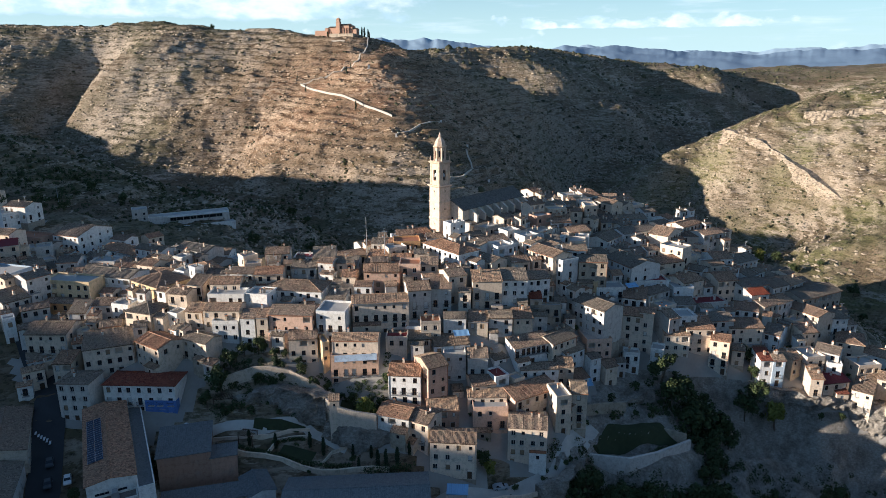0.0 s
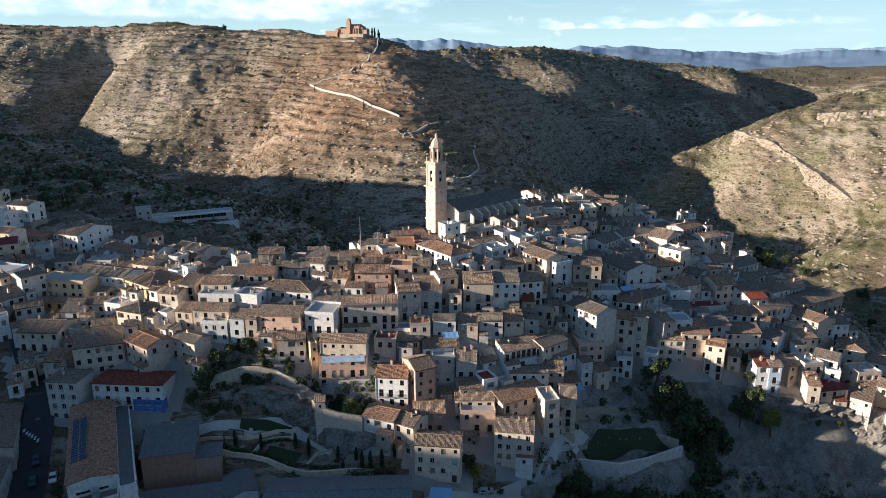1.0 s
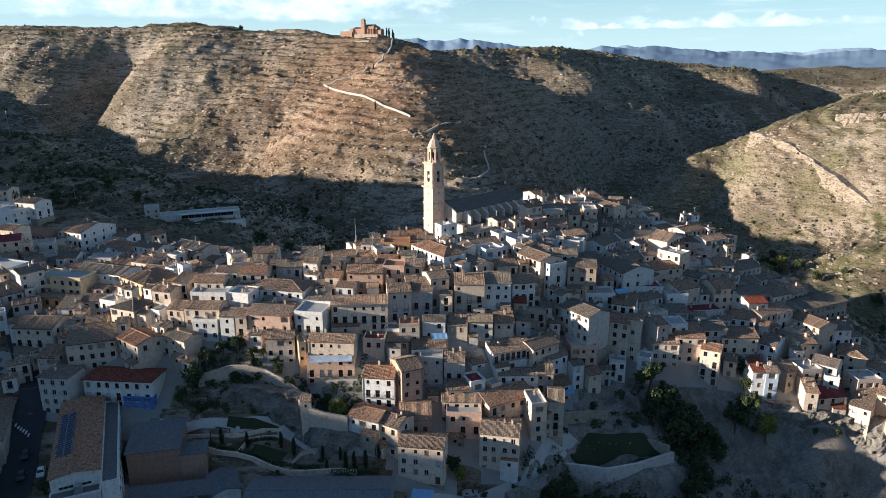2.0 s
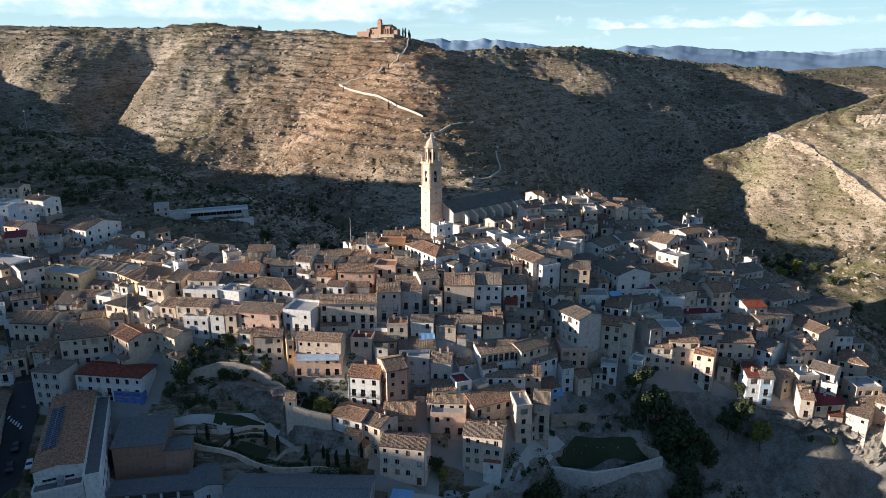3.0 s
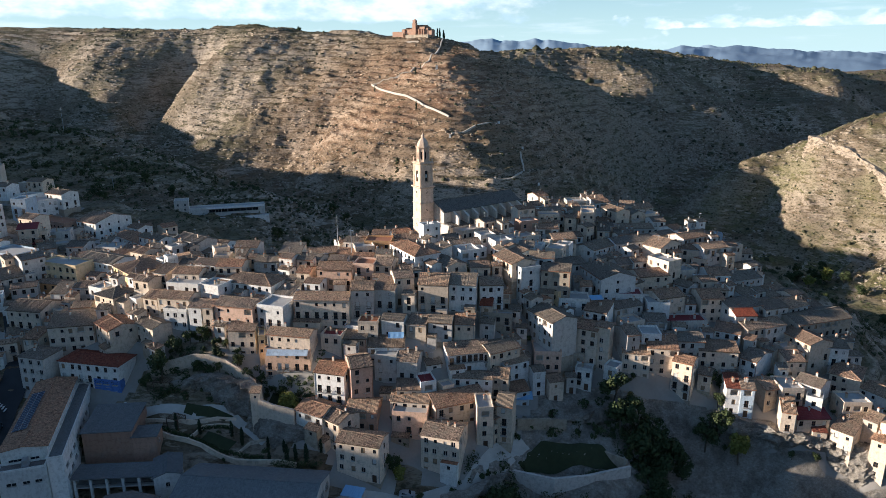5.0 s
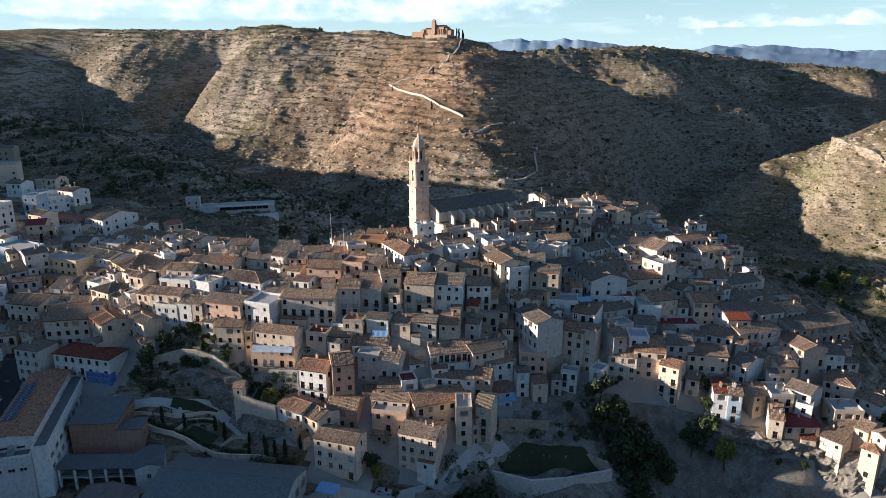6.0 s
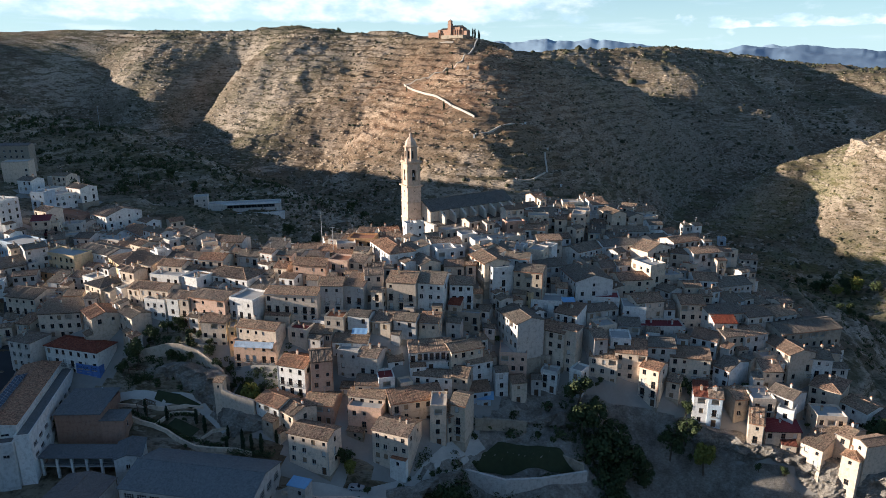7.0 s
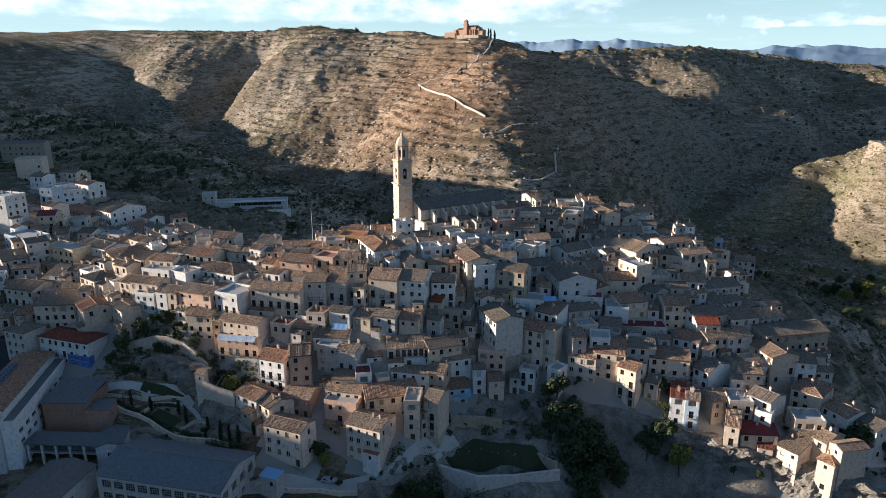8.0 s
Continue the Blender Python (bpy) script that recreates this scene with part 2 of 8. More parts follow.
def hillside(name, bare=0.0):
    """Dry limestone hillside: pale ledges along the beds, brown soil, dark scrub between them."""
    m, n, l, b = material(name, 0.95, 0, 0.15)
    geo = n.new("ShaderNodeNewGeometry")
    sep, place = n.new("ShaderNodeSeparateXYZ"), n.new("ShaderNodeSeparateXYZ")
    l.new(geo.outputs["Normal"], sep.inputs["Vector"])
    l.new(geo.outputs["Position"], place.inputs["Vector"])
    beds = noise_node(n, l, 0.05, 9, 0.66, (0.5, 0.5, 4.2))
    thin = noise_node(n, l, 0.16, 6, 0.6, (0.6, 0.6, 3.4))
    rocks = noise_node(n, l, 0.2, 9, 0.72, (0.4, 0.4, 1.9))
    patch = noise_node(n, l, 0.02, 7, 0.65)
    fine = noise_node(n, l, 0.75, 7, 0.74, (0.5, 0.5, 1.8))
    meadow = noise_node(n, l, 0.011, 5, 0.62)

    def near_to(spot, far_, close):
        d = n.new("ShaderNodeVectorMath")
        d.operation = "DISTANCE"
        d.inputs[1].default_value = spot
        l.new(geo.outputs["Position"], d.inputs[0])
        r = n.new("ShaderNodeMapRange")
        r.inputs["From Min"].default_value, r.inputs["From Max"].default_value = far_, close
        l.new(d.outputs["Value"], r.inputs["Value"])
        return r.outputs["Result"]

    soil = mixed(n, l, (0.095, 0.068, 0.042), (0.245, 0.175, 0.112), patch.outputs["Fac"])
    grass = mixed(n, l, (0.065, 0.060, 0.030), (0.18, 0.155, 0.085), rocks.outputs["Fac"])
    # red earth on the spur below the hermitage, greener pasture on the hill across the gorge
    grass = mixed(n, l, grass, (0.27, 0.165, 0.105), near_to((-95, 670, 80), 200.0, 60.0))
    east = near_to((430, 590, 50), 400.0, 250.0)
    grass = mixed(n, l, grass, mixed(n, l, (0.085, 0.092, 0.030), (0.19, 0.17, 0.07), rocks.outputs["Fac"]), east)
    base = mixed(n, l, soil, grass, ramp(n, l, patch.outputs["Fac"], [(0.42, grey(0.1)), (0.58, grey(0.9))]).outputs["Color"])
    rock = mixed(n, l, (0.225, 0.175, 0.13), (0.68, 0.555, 0.415), fine.outputs["Fac"])
    # bare rock on the beds and wherever the slope is steep
    wide = ramp(n, l, beds.outputs["Fac"], [(0.49 - 0.2 * bare, grey(bare)), (0.53, grey(1.0))])
    line = ramp(n, l, thin.outputs["Fac"], [(0.54, grey(bare)), (0.57, grey(1.0))])
    steep = ramp(n, l, sep.outputs["Z"], [(0.66, grey(1.0)), (0.90, grey(0.0))])
    both = mixed(n, l, wide.outputs["Color"], line.outputs["Color"], 0.8, "LIGHTEN")
    both = mixed(n, l, both, steep.outputs["Color"], 1.0, "LIGHTEN")
    both = mixed(n, l, both, ramp(n, l, rocks.outputs["Fac"], [(0.42, grey(max(0.05, bare))), (0.47, grey(1.0))]).outputs["Color"], 0.95, "MULTIPLY")
    # some slopes are overgrown, and flat tops are pasture
    cover = ramp(n, l, meadow.outputs["Fac"], [(0.42, grey(1.0)), (0.56, grey(max(0.35, bare)))])
    # the gorge walls are bare rock
    gorge_rock = mixed(n, l, cover.outputs["Color"], grey(0.62), near_to((120, 880, 20), 330.0, 120.0))
    both = mixed(n, l, both, gorge_rock, 1.0 - bare, "MULTIPLY")
    flat = ramp(n, l, sep.outputs["Z"], [(0.90, grey(1.0)), (0.97, grey(max(0.35, bare)))])
    both = mixed(n, l, both, flat.outputs["Color"], 1.0 - bare, "MULTIPLY")
    both = mixed(n, l, both, mixed(n, l, grey(1.0), grey(0.85), east), 1.0 - bare, "MULTIPLY")
    c = mixed(n, l, base, rock, both)
    # low dark cushions of thyme and rosemary, in tight dots
    dots = n.new("ShaderNodeTexVoronoi")
    dots.inputs["Scale"].default_value = 0.42
    l.new(geo.outputs["Position"], dots.inputs["Vector"])
    dot = ramp(n, l, dots.outputs["Distance"], [(0.26, grey(1.0)), (0.36, grey(0.0))])
    some = ramp(n, l, meadow.outputs["Fac"], [(0.40, grey(0.25)), (0.55, grey(1.0))])
    c = mixed(n, l, c, (0.050, 0.052, 0.026), mixed(n, l, mixed(n, l, dot.outputs["Color"], some.outputs["Color"], 1.0, "MULTIPLY"), grey(0.55), 1.0, "MULTIPLY"))
    c = mixed(n, l, c, ramp(n, l, fine.outputs["Fac"], [(0.38, grey(0.3)), (0.48, grey(1.0))]).outputs["Color"], 0.75, "MULTIPLY")
    c = mixed(n, l, c, mixed(n, l, c, (1.0, 0.89, 0.80), 1.0, "MULTIPLY"), near_to((-95, 670, 80), 230.0, 40.0))
    l.new(c, b.inputs["Base Color"])
    h = mixed(n, l, beds.outputs["Fac"], fine.outputs["Fac"], 0.4)
    h = mixed(n, l, h, thin.outputs["Fac"], 0.35)
    h = mixed(n, l, h, rocks.outputs["Fac"], 0.3)
    bump(n, l, b, h, 0.9, 4.0)
    return m


HILL = hillside("limestone_hillside")
ROCK = hillside("bare_limestone", 0.75)
TOWN = plain("town_paving", (0.34, 0.31, 0.27), 0.95, vary=0.35, scale=0.12, relief=0.4)



def cliff_rock(name, low, high):
    """Bare limestone cliff seen from near: cracks, hollows, stains and a rough face."""
    m, n, l, b = material(name, 0.95, 0, 0.15)
    big, fine = noise_node(n, l, 0.22, 8, 0.68, (1.0, 1.0, 0.55)), noise_node(n, l, 1.5, 9, 0.75, (0.8, 0.8, 1.5))
    crack = n.new("ShaderNodeTexVoronoi")
    crack.feature = "DISTANCE_TO_EDGE"
    crack.inputs["Scale"].default_value = 0.34
    warp = n.new("ShaderNodeVectorMath")
    warp.operation = "ADD"
    l.new(n.new("ShaderNodeNewGeometry").outputs["Position"], warp.inputs[0])
    l.new(noise_node(n, l, 0.5, 5).outputs["Color"], warp.inputs[1])
    l.new(warp.outputs["Vector"], crack.inputs["Vector"])
    c = mixed(n, l, low, high, ramp(n, l, fine.outputs["Fac"], [(0.32, grey(0.0)), (0.68, grey(1.0))]).outputs["Color"])
    c = mixed(n, l, c, ramp(n, l, big.outputs["Fac"], [(0.38, (0.48, 0.47, 0.45)), (0.56, grey(1.0))]).outputs["Color"], 0.8, "MULTIPLY")
    c = mixed(n, l, c, ramp(n, l, crack.outputs["Distance"], [(0.0, grey(0.5)), (0.12, grey(1.0))]).outputs["Color"], 0.22, "MULTIPLY")
    l.new(c, b.inputs["Base Color"])
    bump(n, l, b, mixed(n, l, fine.outputs["Fac"], big.outputs["Fac"], 0.5), 1.0, 2.2)
    return m


CLIFF = cliff_rock("pale_cliff_rock", (0.25, 0.22, 0.185), (0.56, 0.50, 0.42))

# ---- the plan of the houses: front-left eave corner x, y, z; width, depth; heading of the front; wall height; roof; wall; options ----
PLAN = []


def plot(x, y, z, w, d, turn, h, roof="g", wall="cream", **more):
    if 3 <= turn <= 20 and h > 4.0:
        # these fronts look a little more to the west; the middle of the front stays
        a, b = radians(turn), radians(turn - 8)
        x, y, turn = x + w / 2 * (math.cos(a) - math.cos(b)), y + w / 2 * (math.sin(a) - math.sin(b)), turn - 8
    PLAN.append(dict(x=x, y=y, z=z, w=w, d=d, turn=turn, h=h, roof=roof, wall=wall, **more))

plot(-39.9, 225.2, 31.8, 13.5, 8.0, 26, 6.1, "g", "ochre")
plot(-61.0, 258.9, 21.8, 8.6, 7.0, -1, 6.1, "f", "white", floor="maroon")
plot(-25.3, 201.1, 34.5, 11.6, 8.0, 12, 9.0, "g", "pink")
plot(-32.6, 202.0, 32.8, 4.5, 7.0, 7, 6.1, "g", "cream")
plot(-14.3, 204.9, 35.5, 7.0, 7.0, 7, 6.1, "f", "pink", floor="red")
plot(-19.0, 223.8, 35.5, 6.9, 6.0, 26, 6.1, "f", "cream")
plot(-7.1, 226.1, 37.5, 19.1, 9.3, -50, 9.0, "h", "white")
plot(9.4, 195.5, 33.2, 9.3, 12.0, 12, 11.9, "g", "cream")
plot(1.9, 196.7, 34.5, 6.1, 8.0, 24, 9.0, "g", "cream")
plot(-10.5, 190.1, 32.0, 7.1, 9.0, 20, 11.9, "g", "grey")
plot(-26.9, 184.3, 29.8, 16.9, 8.0, 15, 10.7, "g", "cream")
plot(-37.3, 181.9, 28.5, 8.7, 9.0, -7, 9.0, "f", "white")
plot(-56.6, 196.0, 30.8, 19.0, 10.9, -8, 9.0, "h", "white")
plot(-51.2, 180.7, 28.0, 12.9, 9.0, 4, 9.0, "g", "pink")
plot(-59.9, 200.0, 34.0, 8.8, 8.0, 14, 6.1, "g", "cream")
plot(-7.6, 206.7, 35.5, 5.8, 9.0, -2, 6.1, "g", "cream")
plot(-17.7, 230.2, 36.0, 9.7, 8.0, 14, 6.1, "f", "orange", floor="red")
plot(-11.8, 250.0, 34.2, 7.8, 8.0, 28, 6.1, "g", "cream")
plot(-26.4, 224.2, 33.5, 7.3, 7.0, -10, 6.1, "g", "cream")
plot(14.8, 230.8, 36.0, 11.1, 8.0, 32, 6.1, "g", "grey")
plot(16.3, 245.0, 37.5, 10.3, 6.0, 47, 6.1, "f", "cream")
plot(18.6, 198.9, 32.8, 8.3, 12.0, 2, 9.0, "g", "white", tile="grey")
plot(27.8, 203.7, 31.2, 7.5, 9.0, 20, 9.0, "g", "white")
plot(37.3, 216.6, 34.5, 5.2, 7.2, -57, 12.8, "f", "white")
plot(34.1, 245.6, 35.2, 11.8, 7.0, 40, 6.1, "f", "cream")
plot(29.9, 223.7, 35.8, 12.5, 9.0, -55, 6.1, "g", "cream", row=(4, 2.2))
plot(43.8, 257.2, 37.0, 8.1, 7.0, 18, 6.1, "g", "white")
plot(44.9, 283.8, 38.0, 10.0, 7.0, 27, 6.1, "g", "white", tile="grey")
plot(50.0, 251.8, 34.5, 9.4, 8.5, 23, 7.5, "g", "cream")
plot(60.5, 275.8, 39.5, 5.3, 8.0, 7, 9.0, "f", "cream")
plot(69.9, 303.4, 36.8, 11.8, 7.0, -57, 6.1, "g", "cream")
plot(64.9, 253.3, 30.5, 14.7, 9.0, 50, 9.0, "g", "white", tile="grey")
plot(60.0, 235.7, 29.5, 15.3, 12.8, -66, 11.9, "g", "white", tile="grey")
plot(66.6, 220.8, 24.0, 14.0, 7.0, 14, 6.1, "f", "white", floor="maroon")
plot(70.7, 214.3, 22.0, 11.1, 7.0, 33, 6.1, "g", "grey", tile="grey")
plot(81.7, 220.6, 22.0, 7.3, 8.0, 14, 11.9, "f", "white")
plot(80.2, 234.8, 26.8, 11.5, 9.0, 22, 9.0, "g", "cream")
plot(84.0, 246.7, 30.8, 9.3, 7.0, -47, 6.1, "f", "cream")
plot(55.4, 299.0, 39.2, 9.1, 7.0, 20, 6.1, "f", "cream")
plot(36.7, 289.1, 38.5, 10.2, 7.0, 39, 6.1, "g", "white")
plot(37.4, 257.1, 39.2, 7.4, 6.0, 30, 6.1, "f", "brick")
plot(86.7, 323.8, 32.0, 11.0, 8.0, 28, 6.1, "g", "cream")
plot(80.0, 325.9, 33.5, 6.8, 8.0, -10, 6.1, "g", "cream")
plot(69.6, 293.6, 32.2, 9.8, 7.0, 27, 6.1, "g", "grey")
plot(77.6, 286.2, 31.2, 14.5, 8.0, 19, 6.1, "g", "grey", tile="grey")
plot(47.1, 240.7, 33.8, 6.3, 7.0, -13, 6.1, "f", "cream")
plot(42.2, 222.1, 35.8, 8.2, 7.0, 7, 6.1, "g", "white", tile="grey")
plot(52.4, 231.3, 30.2, 11.8, 9.0, 34, 9.0, "g", "grey", tile="grey")
plot(46.4, 215.4, 33.8, 9.5, 8.0, -4, 9.0, "g", "stone", tile="grey")
plot(47.6, 216.5, 26.5, 5.5, 6.0, -32, 6.1, "f", "ochre")
plot(52.6, 212.6, 24.5, 9.9, 7.0, 12, 6.1, "f", "white")
plot(43.0, 206.1, 23.5, 13.4, 9.1, -54, 11.9, "g", "grey", tile="grey")
plot(56.4, 202.5, 20.0, 8.5, 8.0, -18, 11.9, "g", "cream")
plot(63.8, 201.1, 21.2, 4.5, 5.0, -20, 14.8, "h", "cream")
plot(73.5, 200.1, 19.0, 4.3, 9.0, 25, 11.9, "g", "grey")
plot(78.3, 203.7, 17.8, 6.0, 7.0, 14, 6.1, "f", "white")
plot(28.1, 200.5, 25.8, 3.8, 5.0, 7, 6.1, "s", "cream", tile="red")
plot(89.8, 255.7, 31.8, 13.3, 8.0, 49, 6.1, "p", "cream")
plot(98.4, 264.0, 29.8, 8.9, 8.0, -9, 6.1, "g", "cream")
plot(102.0, 261.1, 26.5, 5.7, 6.0, -16, 6.1, "f", "cream")
plot(105.9, 247.4, 24.8, 8.1, 10.0, 14, 9.0, "g", "white")
plot(95.5, 249.1, 24.8, 7.6, 7.0, 24, 6.1, "f", "cream")
plot(99.6, 266.4, 33.0, 13.3, 8.0, 38, 6.1, "g", "grey")
plot(122.8, 316.2, 22.8, 3.2, 4.0, 7, 6.1, "f", "blue")
plot(132.7, 318.0, 14.2, 7.7, 8.0, 7, 11.9, "g", "grey")
plot(106.2, 260.5, 31.0, 11.2, 8.0, 27, 6.1, "g", "grey")
plot(114.4, 246.9, 23.2, 13.2, 10.0, 30, 9.0, "g", "grey", tile="grey")
plot(85.8, 223.6, 23.2, 10.0, 9.0, 27, 9.0, "g", "cream")
plot(100.1, 227.5, 22.5, 8.0, 10.0, 20, 9.0, "g", "cream")
plot(109.1, 225.5, 20.2, 13.0, 9.0, 30, 6.1, "g", "grey", tile="grey")
plot(110.0, 221.7, 19.2, 7.2, 8.0, 20, 6.1, "g", "grey", tile="red")
plot(121.1, 229.7, 19.2, 9.4, 10.0, 28, 9.0, "g", "grey", tile="grey")
plot(130.5, 235.2, 18.2, 9.4, 9.0, 35, 9.0, "g", "grey")
plot(130.9, 226.2, 15.8, 22.5, 11.0, 28, 9.0, "g", "stone", tile="grey")
plot(102.9, 219.3, 15.2, 7.9, 9.0, -20, 9.0, "g", "white", tile="grey")
plot(112.9, 218.1, 16.2, 7.7, 8.0, 30, 6.1, "g", "cream")
plot(119.0, 221.0, 16.0, 9.1, 8.0, 32, 9.0, "g", "grey")
plot(125.8, 227.1, 13.2, 12.3, 9.0, -63, 11.9, "g", "cream", tile="grey")
plot(134.3, 219.0, 11.2, 10.3, 9.0, 11, 9.0, "g", "white", tile="grey")
plot(87.1, 204.8, 16.0, 10.6, 8.0, 14, 6.1, "g", "grey", tile="grey")
plot(96.0, 205.0, 13.5, 11.7, 9.0, 10, 11.9, "g", "cream", tile="grey")
plot(87.3, 216.8, 17.0, 14.4, 7.0, 20, 6.1, "f", "grey", floor="maroon")
plot(108.8, 208.7, 10.8, 5.3, 10.5, -39, 9.0, "g", "white", tile="grey")
plot(79.7, 201.0, 15.2, 9.3, 8.0, 0, 11.9, "s", "cream")
plot(87.0, 198.9, 12.5, 6.0, 7.0, -23, 11.9, "g", "cream")
plot(72.3, 200.0, 13.5, 8.3, 8.0, -2, 9.0, "g", "cream")
plot(102.3, 195.0, 6.8, 4.2, 7.0, -0, 9.0, "s", "white", tile="red")
plot(113.8, 197.3, 5.8, 6.1, 8.0, 23, 9.0, "g", "stone")
plot(118.3, 196.4, 6.5, 6.4, 8.0, 17, 6.1, "f", "cream")
plot(124.8, 196.7, 4.8, 4.3, 6.0, -22, 6.1, "f", "white")
plot(116.7, 190.5, 2.8, 3.9, 7.0, -8, 10.5, "s", "cream")
plot(121.4, 190.5, 0.5, 9.7, 8.0, 19, 6.1, "g", "cream", tile="maroon")
plot(125.6, 190.3, -2.5, 3.8, 5.0, 0, 3.8, "s", "cream", tile="red")
plot(130.3, 190.7, -1.2, 5.8, 11.0, -39, 11.9, "s", "cream")
plot(135.2, 195.7, 3.8, 7.9, 7.0, 15, 6.1, "f", "cream")
plot(136.8, 212.7, 5.8, 8.3, 11.3, -29, 11.9, "h", "cream")
plot(123.1, 201.9, 7.5, 7.2, 8.0, -38, 6.1, "g", "grey", tile="grey")
plot(139.3, 186.7, -1.2, 4.3, 6.7, -37, 11.9, "h", "cream")
plot(139.0, 192.4, 1.8, 3.8, 8.0, -44, 11.9, "g", "cream")
plot(142.2, 189.5, 2.5, 4.5, 8.0, -62, 11.9, "p", "cream", tile="grey")
plot(144.7, 209.8, 3.0, 8.3, 9.0, -52, 9.0, "g", "white")
plot(151.6, 205.5, 1.8, 7.3, 9.0, -51, 9.0, "g", "grey", tile="grey")
plot(-170.5, 225.5, 43.0, 10.1, 12.0, 89, 14.8, "f", "white")
plot(-191.9, 271.5, 35.5, 16.7, 12.0, 61, 9.0, "f", "white")
plot(-231.7, 311.4, 36.5, 14.8, 8.0, 5, 6.1, "f", "grey")
plot(-159.8, 262.3, 31.0, 13.1, 18.0, -18, 11.9, "g", "white")
plot(-183.3, 264.2, 30.0, 21.4, 8.0, -16, 9.0, "f", "brick", floor="red")
plot(-164.7, 234.3, 33.5, 7.3, 9.0, 30, 9.0, "g", "cream", tile="maroon")
plot(-187.7, 257.8, 40.0, 6.7, 8.0, 16, 9.0, "f", "blue")
plot(-161.1, 214.7, 30.0, 15.7, 10.1, -15, 9.0, "f", "blue")
plot(-132.5, 199.7, 32.5, 7.6, 8.0, 58, 6.1, "g", "grey", tile="grey")
plot(-131.8, 206.3, 29.8, 17.1, 8.0, -9, 9.0, "f", "ochre")
plot(-129.0, 199.0, 24.8, 12.3, 5.0, 3, 7.3, "h", "orange")
plot(-123.2, 180.5, 22.2, 12.3, 11.0, 0, 9.0, "g", "cream", tile="grey")
plot(-89.2, 177.5, 21.5, 10.9, 8.5, -34, 9.0, "g", "cream")
plot(-76.3, 178.5, 21.8, 9.5, 6.3, -26, 9.0, "g", "cream", tile="grey")
plot(-96.2, 187.4, 26.8, 9.3, 9.0, -18, 9.0, "h", "cream", tile="grey")
plot(-102.8, 207.2, 30.0, 14.3, 12.6, -34, 9.0, "h", "ochre", tile="grey")
plot(-122.4, 213.7, 29.8, 18.8, 10.0, -15, 11.9, "g", "white", tile="grey")
plot(-77.0, 184.8, 27.8, 5.4, 8.0, -9, 6.1, "g", "cream")
plot(-71.1, 183.5, 28.5, 10.7, 7.0, -1, 6.1, "g", "cream")
plot(-67.9, 180.7, 25.5, 7.6, 5.0, 7, 9.0, "f", "white")
plot(-59.5, 180.9, 27.0, 4.2, 8.0, 7, 9.0, "g", "white")
plot(-54.8, 180.8, 27.2, 3.4, 8.0, 7, 9.0, "g", "cream")
plot(-71.6, 189.1, 30.8, 11.1, 6.0, 7, 4.9, "f", "white")
plot(-72.5, 195.0, 32.8, 9.2, 7.0, 2, 6.1, "g", "cream")
plot(-92.3, 230.0, 28.0, 11.5, 8.3, -51, 6.1, "h", "cream")
plot(-138.2, 257.6, 26.5, 20.3, 9.0, -30, 7.5, "g", "white")
plot(-119.7, 247.3, 29.5, 13.5, 6.2, -22, 9.0, "g", "white", tile="grey")
plot(-126.1, 274.7, 26.0, 6.7, 7.0, 52, 6.1, "g", "cream")
plot(-104.2, 248.9, 29.2, 15.9, 9.0, -27, 6.1, "g", "grey", tile="grey")
plot(-94.7, 257.1, 24.0, 8.1, 9.0, -2, 6.1, "g", "white", tile="grey")
plot(-141.8, 231.9, 28.0, 7.2, 9.0, 17, 9.0, "g", "grey", tile="grey")
plot(-149.4, 227.0, 27.8, 6.1, 9.0, 43, 9.0, "g", "grey", tile="grey")
plot(-131.4, 234.6, 27.2, 9.4, 8.0, 7, 6.1, "f", "grey")
plot(-105.3, 163.2, 15.2, 8.8, 7.7, -3, 11.9, "h", "grey", tile="grey")
plot(-102.4, 172.8, 20.5, 13.3, 9.0, 22, 9.0, "s", "cream", tile="grey")
plot(-120.8, 176.0, 15.2, 6.0, 8.0, 33, 6.1, "g", "white", tile="grey")
plot(-94.0, 164.4, 13.5, 20.0, 8.2, 6, 9.0, "h", "bluehall", tile="red")
plot(-44.5, 176.1, 22.2, 8.1, 8.0, 16, 9.0, "g", "cream")
plot(-32.1, 173.1, 17.8, 13.6, 8.0, 12, 13.6, "f", "pink")
plot(-32.0, 175.2, 22.2, 13.3, 6.0, 7, 4.6, "g", "cream")
plot(-34.7, 175.8, 21.0, 2.0, 6.0, 25, 11.9, "f", "ochre")
plot(-15.4, 168.5, 14.8, 9.1, 9.0, 4, 11.9, "g", "white")
plot(-4.1, 168.1, 17.2, 6.2, 9.0, 28, 11.9, "g", "pink")
plot(0.3, 176.5, 17.2, 6.5, 7.0, 12, 11.9, "f", "grey")
plot(7.2, 175.6, 16.8, 5.9, 8.0, 7, 9.9, "g", "grey")
plot(-15.7, 180.0, 20.2, 12.4, 8.0, 13, 7.0, "g", "cream", tile="grey")
plot(-11.4, 184.9, 22.0, 7.5, 5.0, 7, 4.4, "f", "white")
plot(-16.8, 179.4, 21.2, 6.3, 6.0, 7, 4.4, "f", "cream", floor="maroon")
plot(-2.4, 179.4, 18.5, 10.7, 12.0, 17, 6.1, "g", "white", tile="grey")
plot(-18.0, 160.5, 7.5, 9.3, 8.0, -19, 6.7, "g", "white")
plot(-3.4, 150.5, 4.8, 12.0, 7.0, 3, 10.7, "g", "cream")
plot(-4.2, 162.2, 7.0, 8.7, 8.0, 13, 6.1, "g", "brick")
plot(8.4, 164.2, 6.8, 9.7, 5.0, 2, 10.7, "f", "pink")
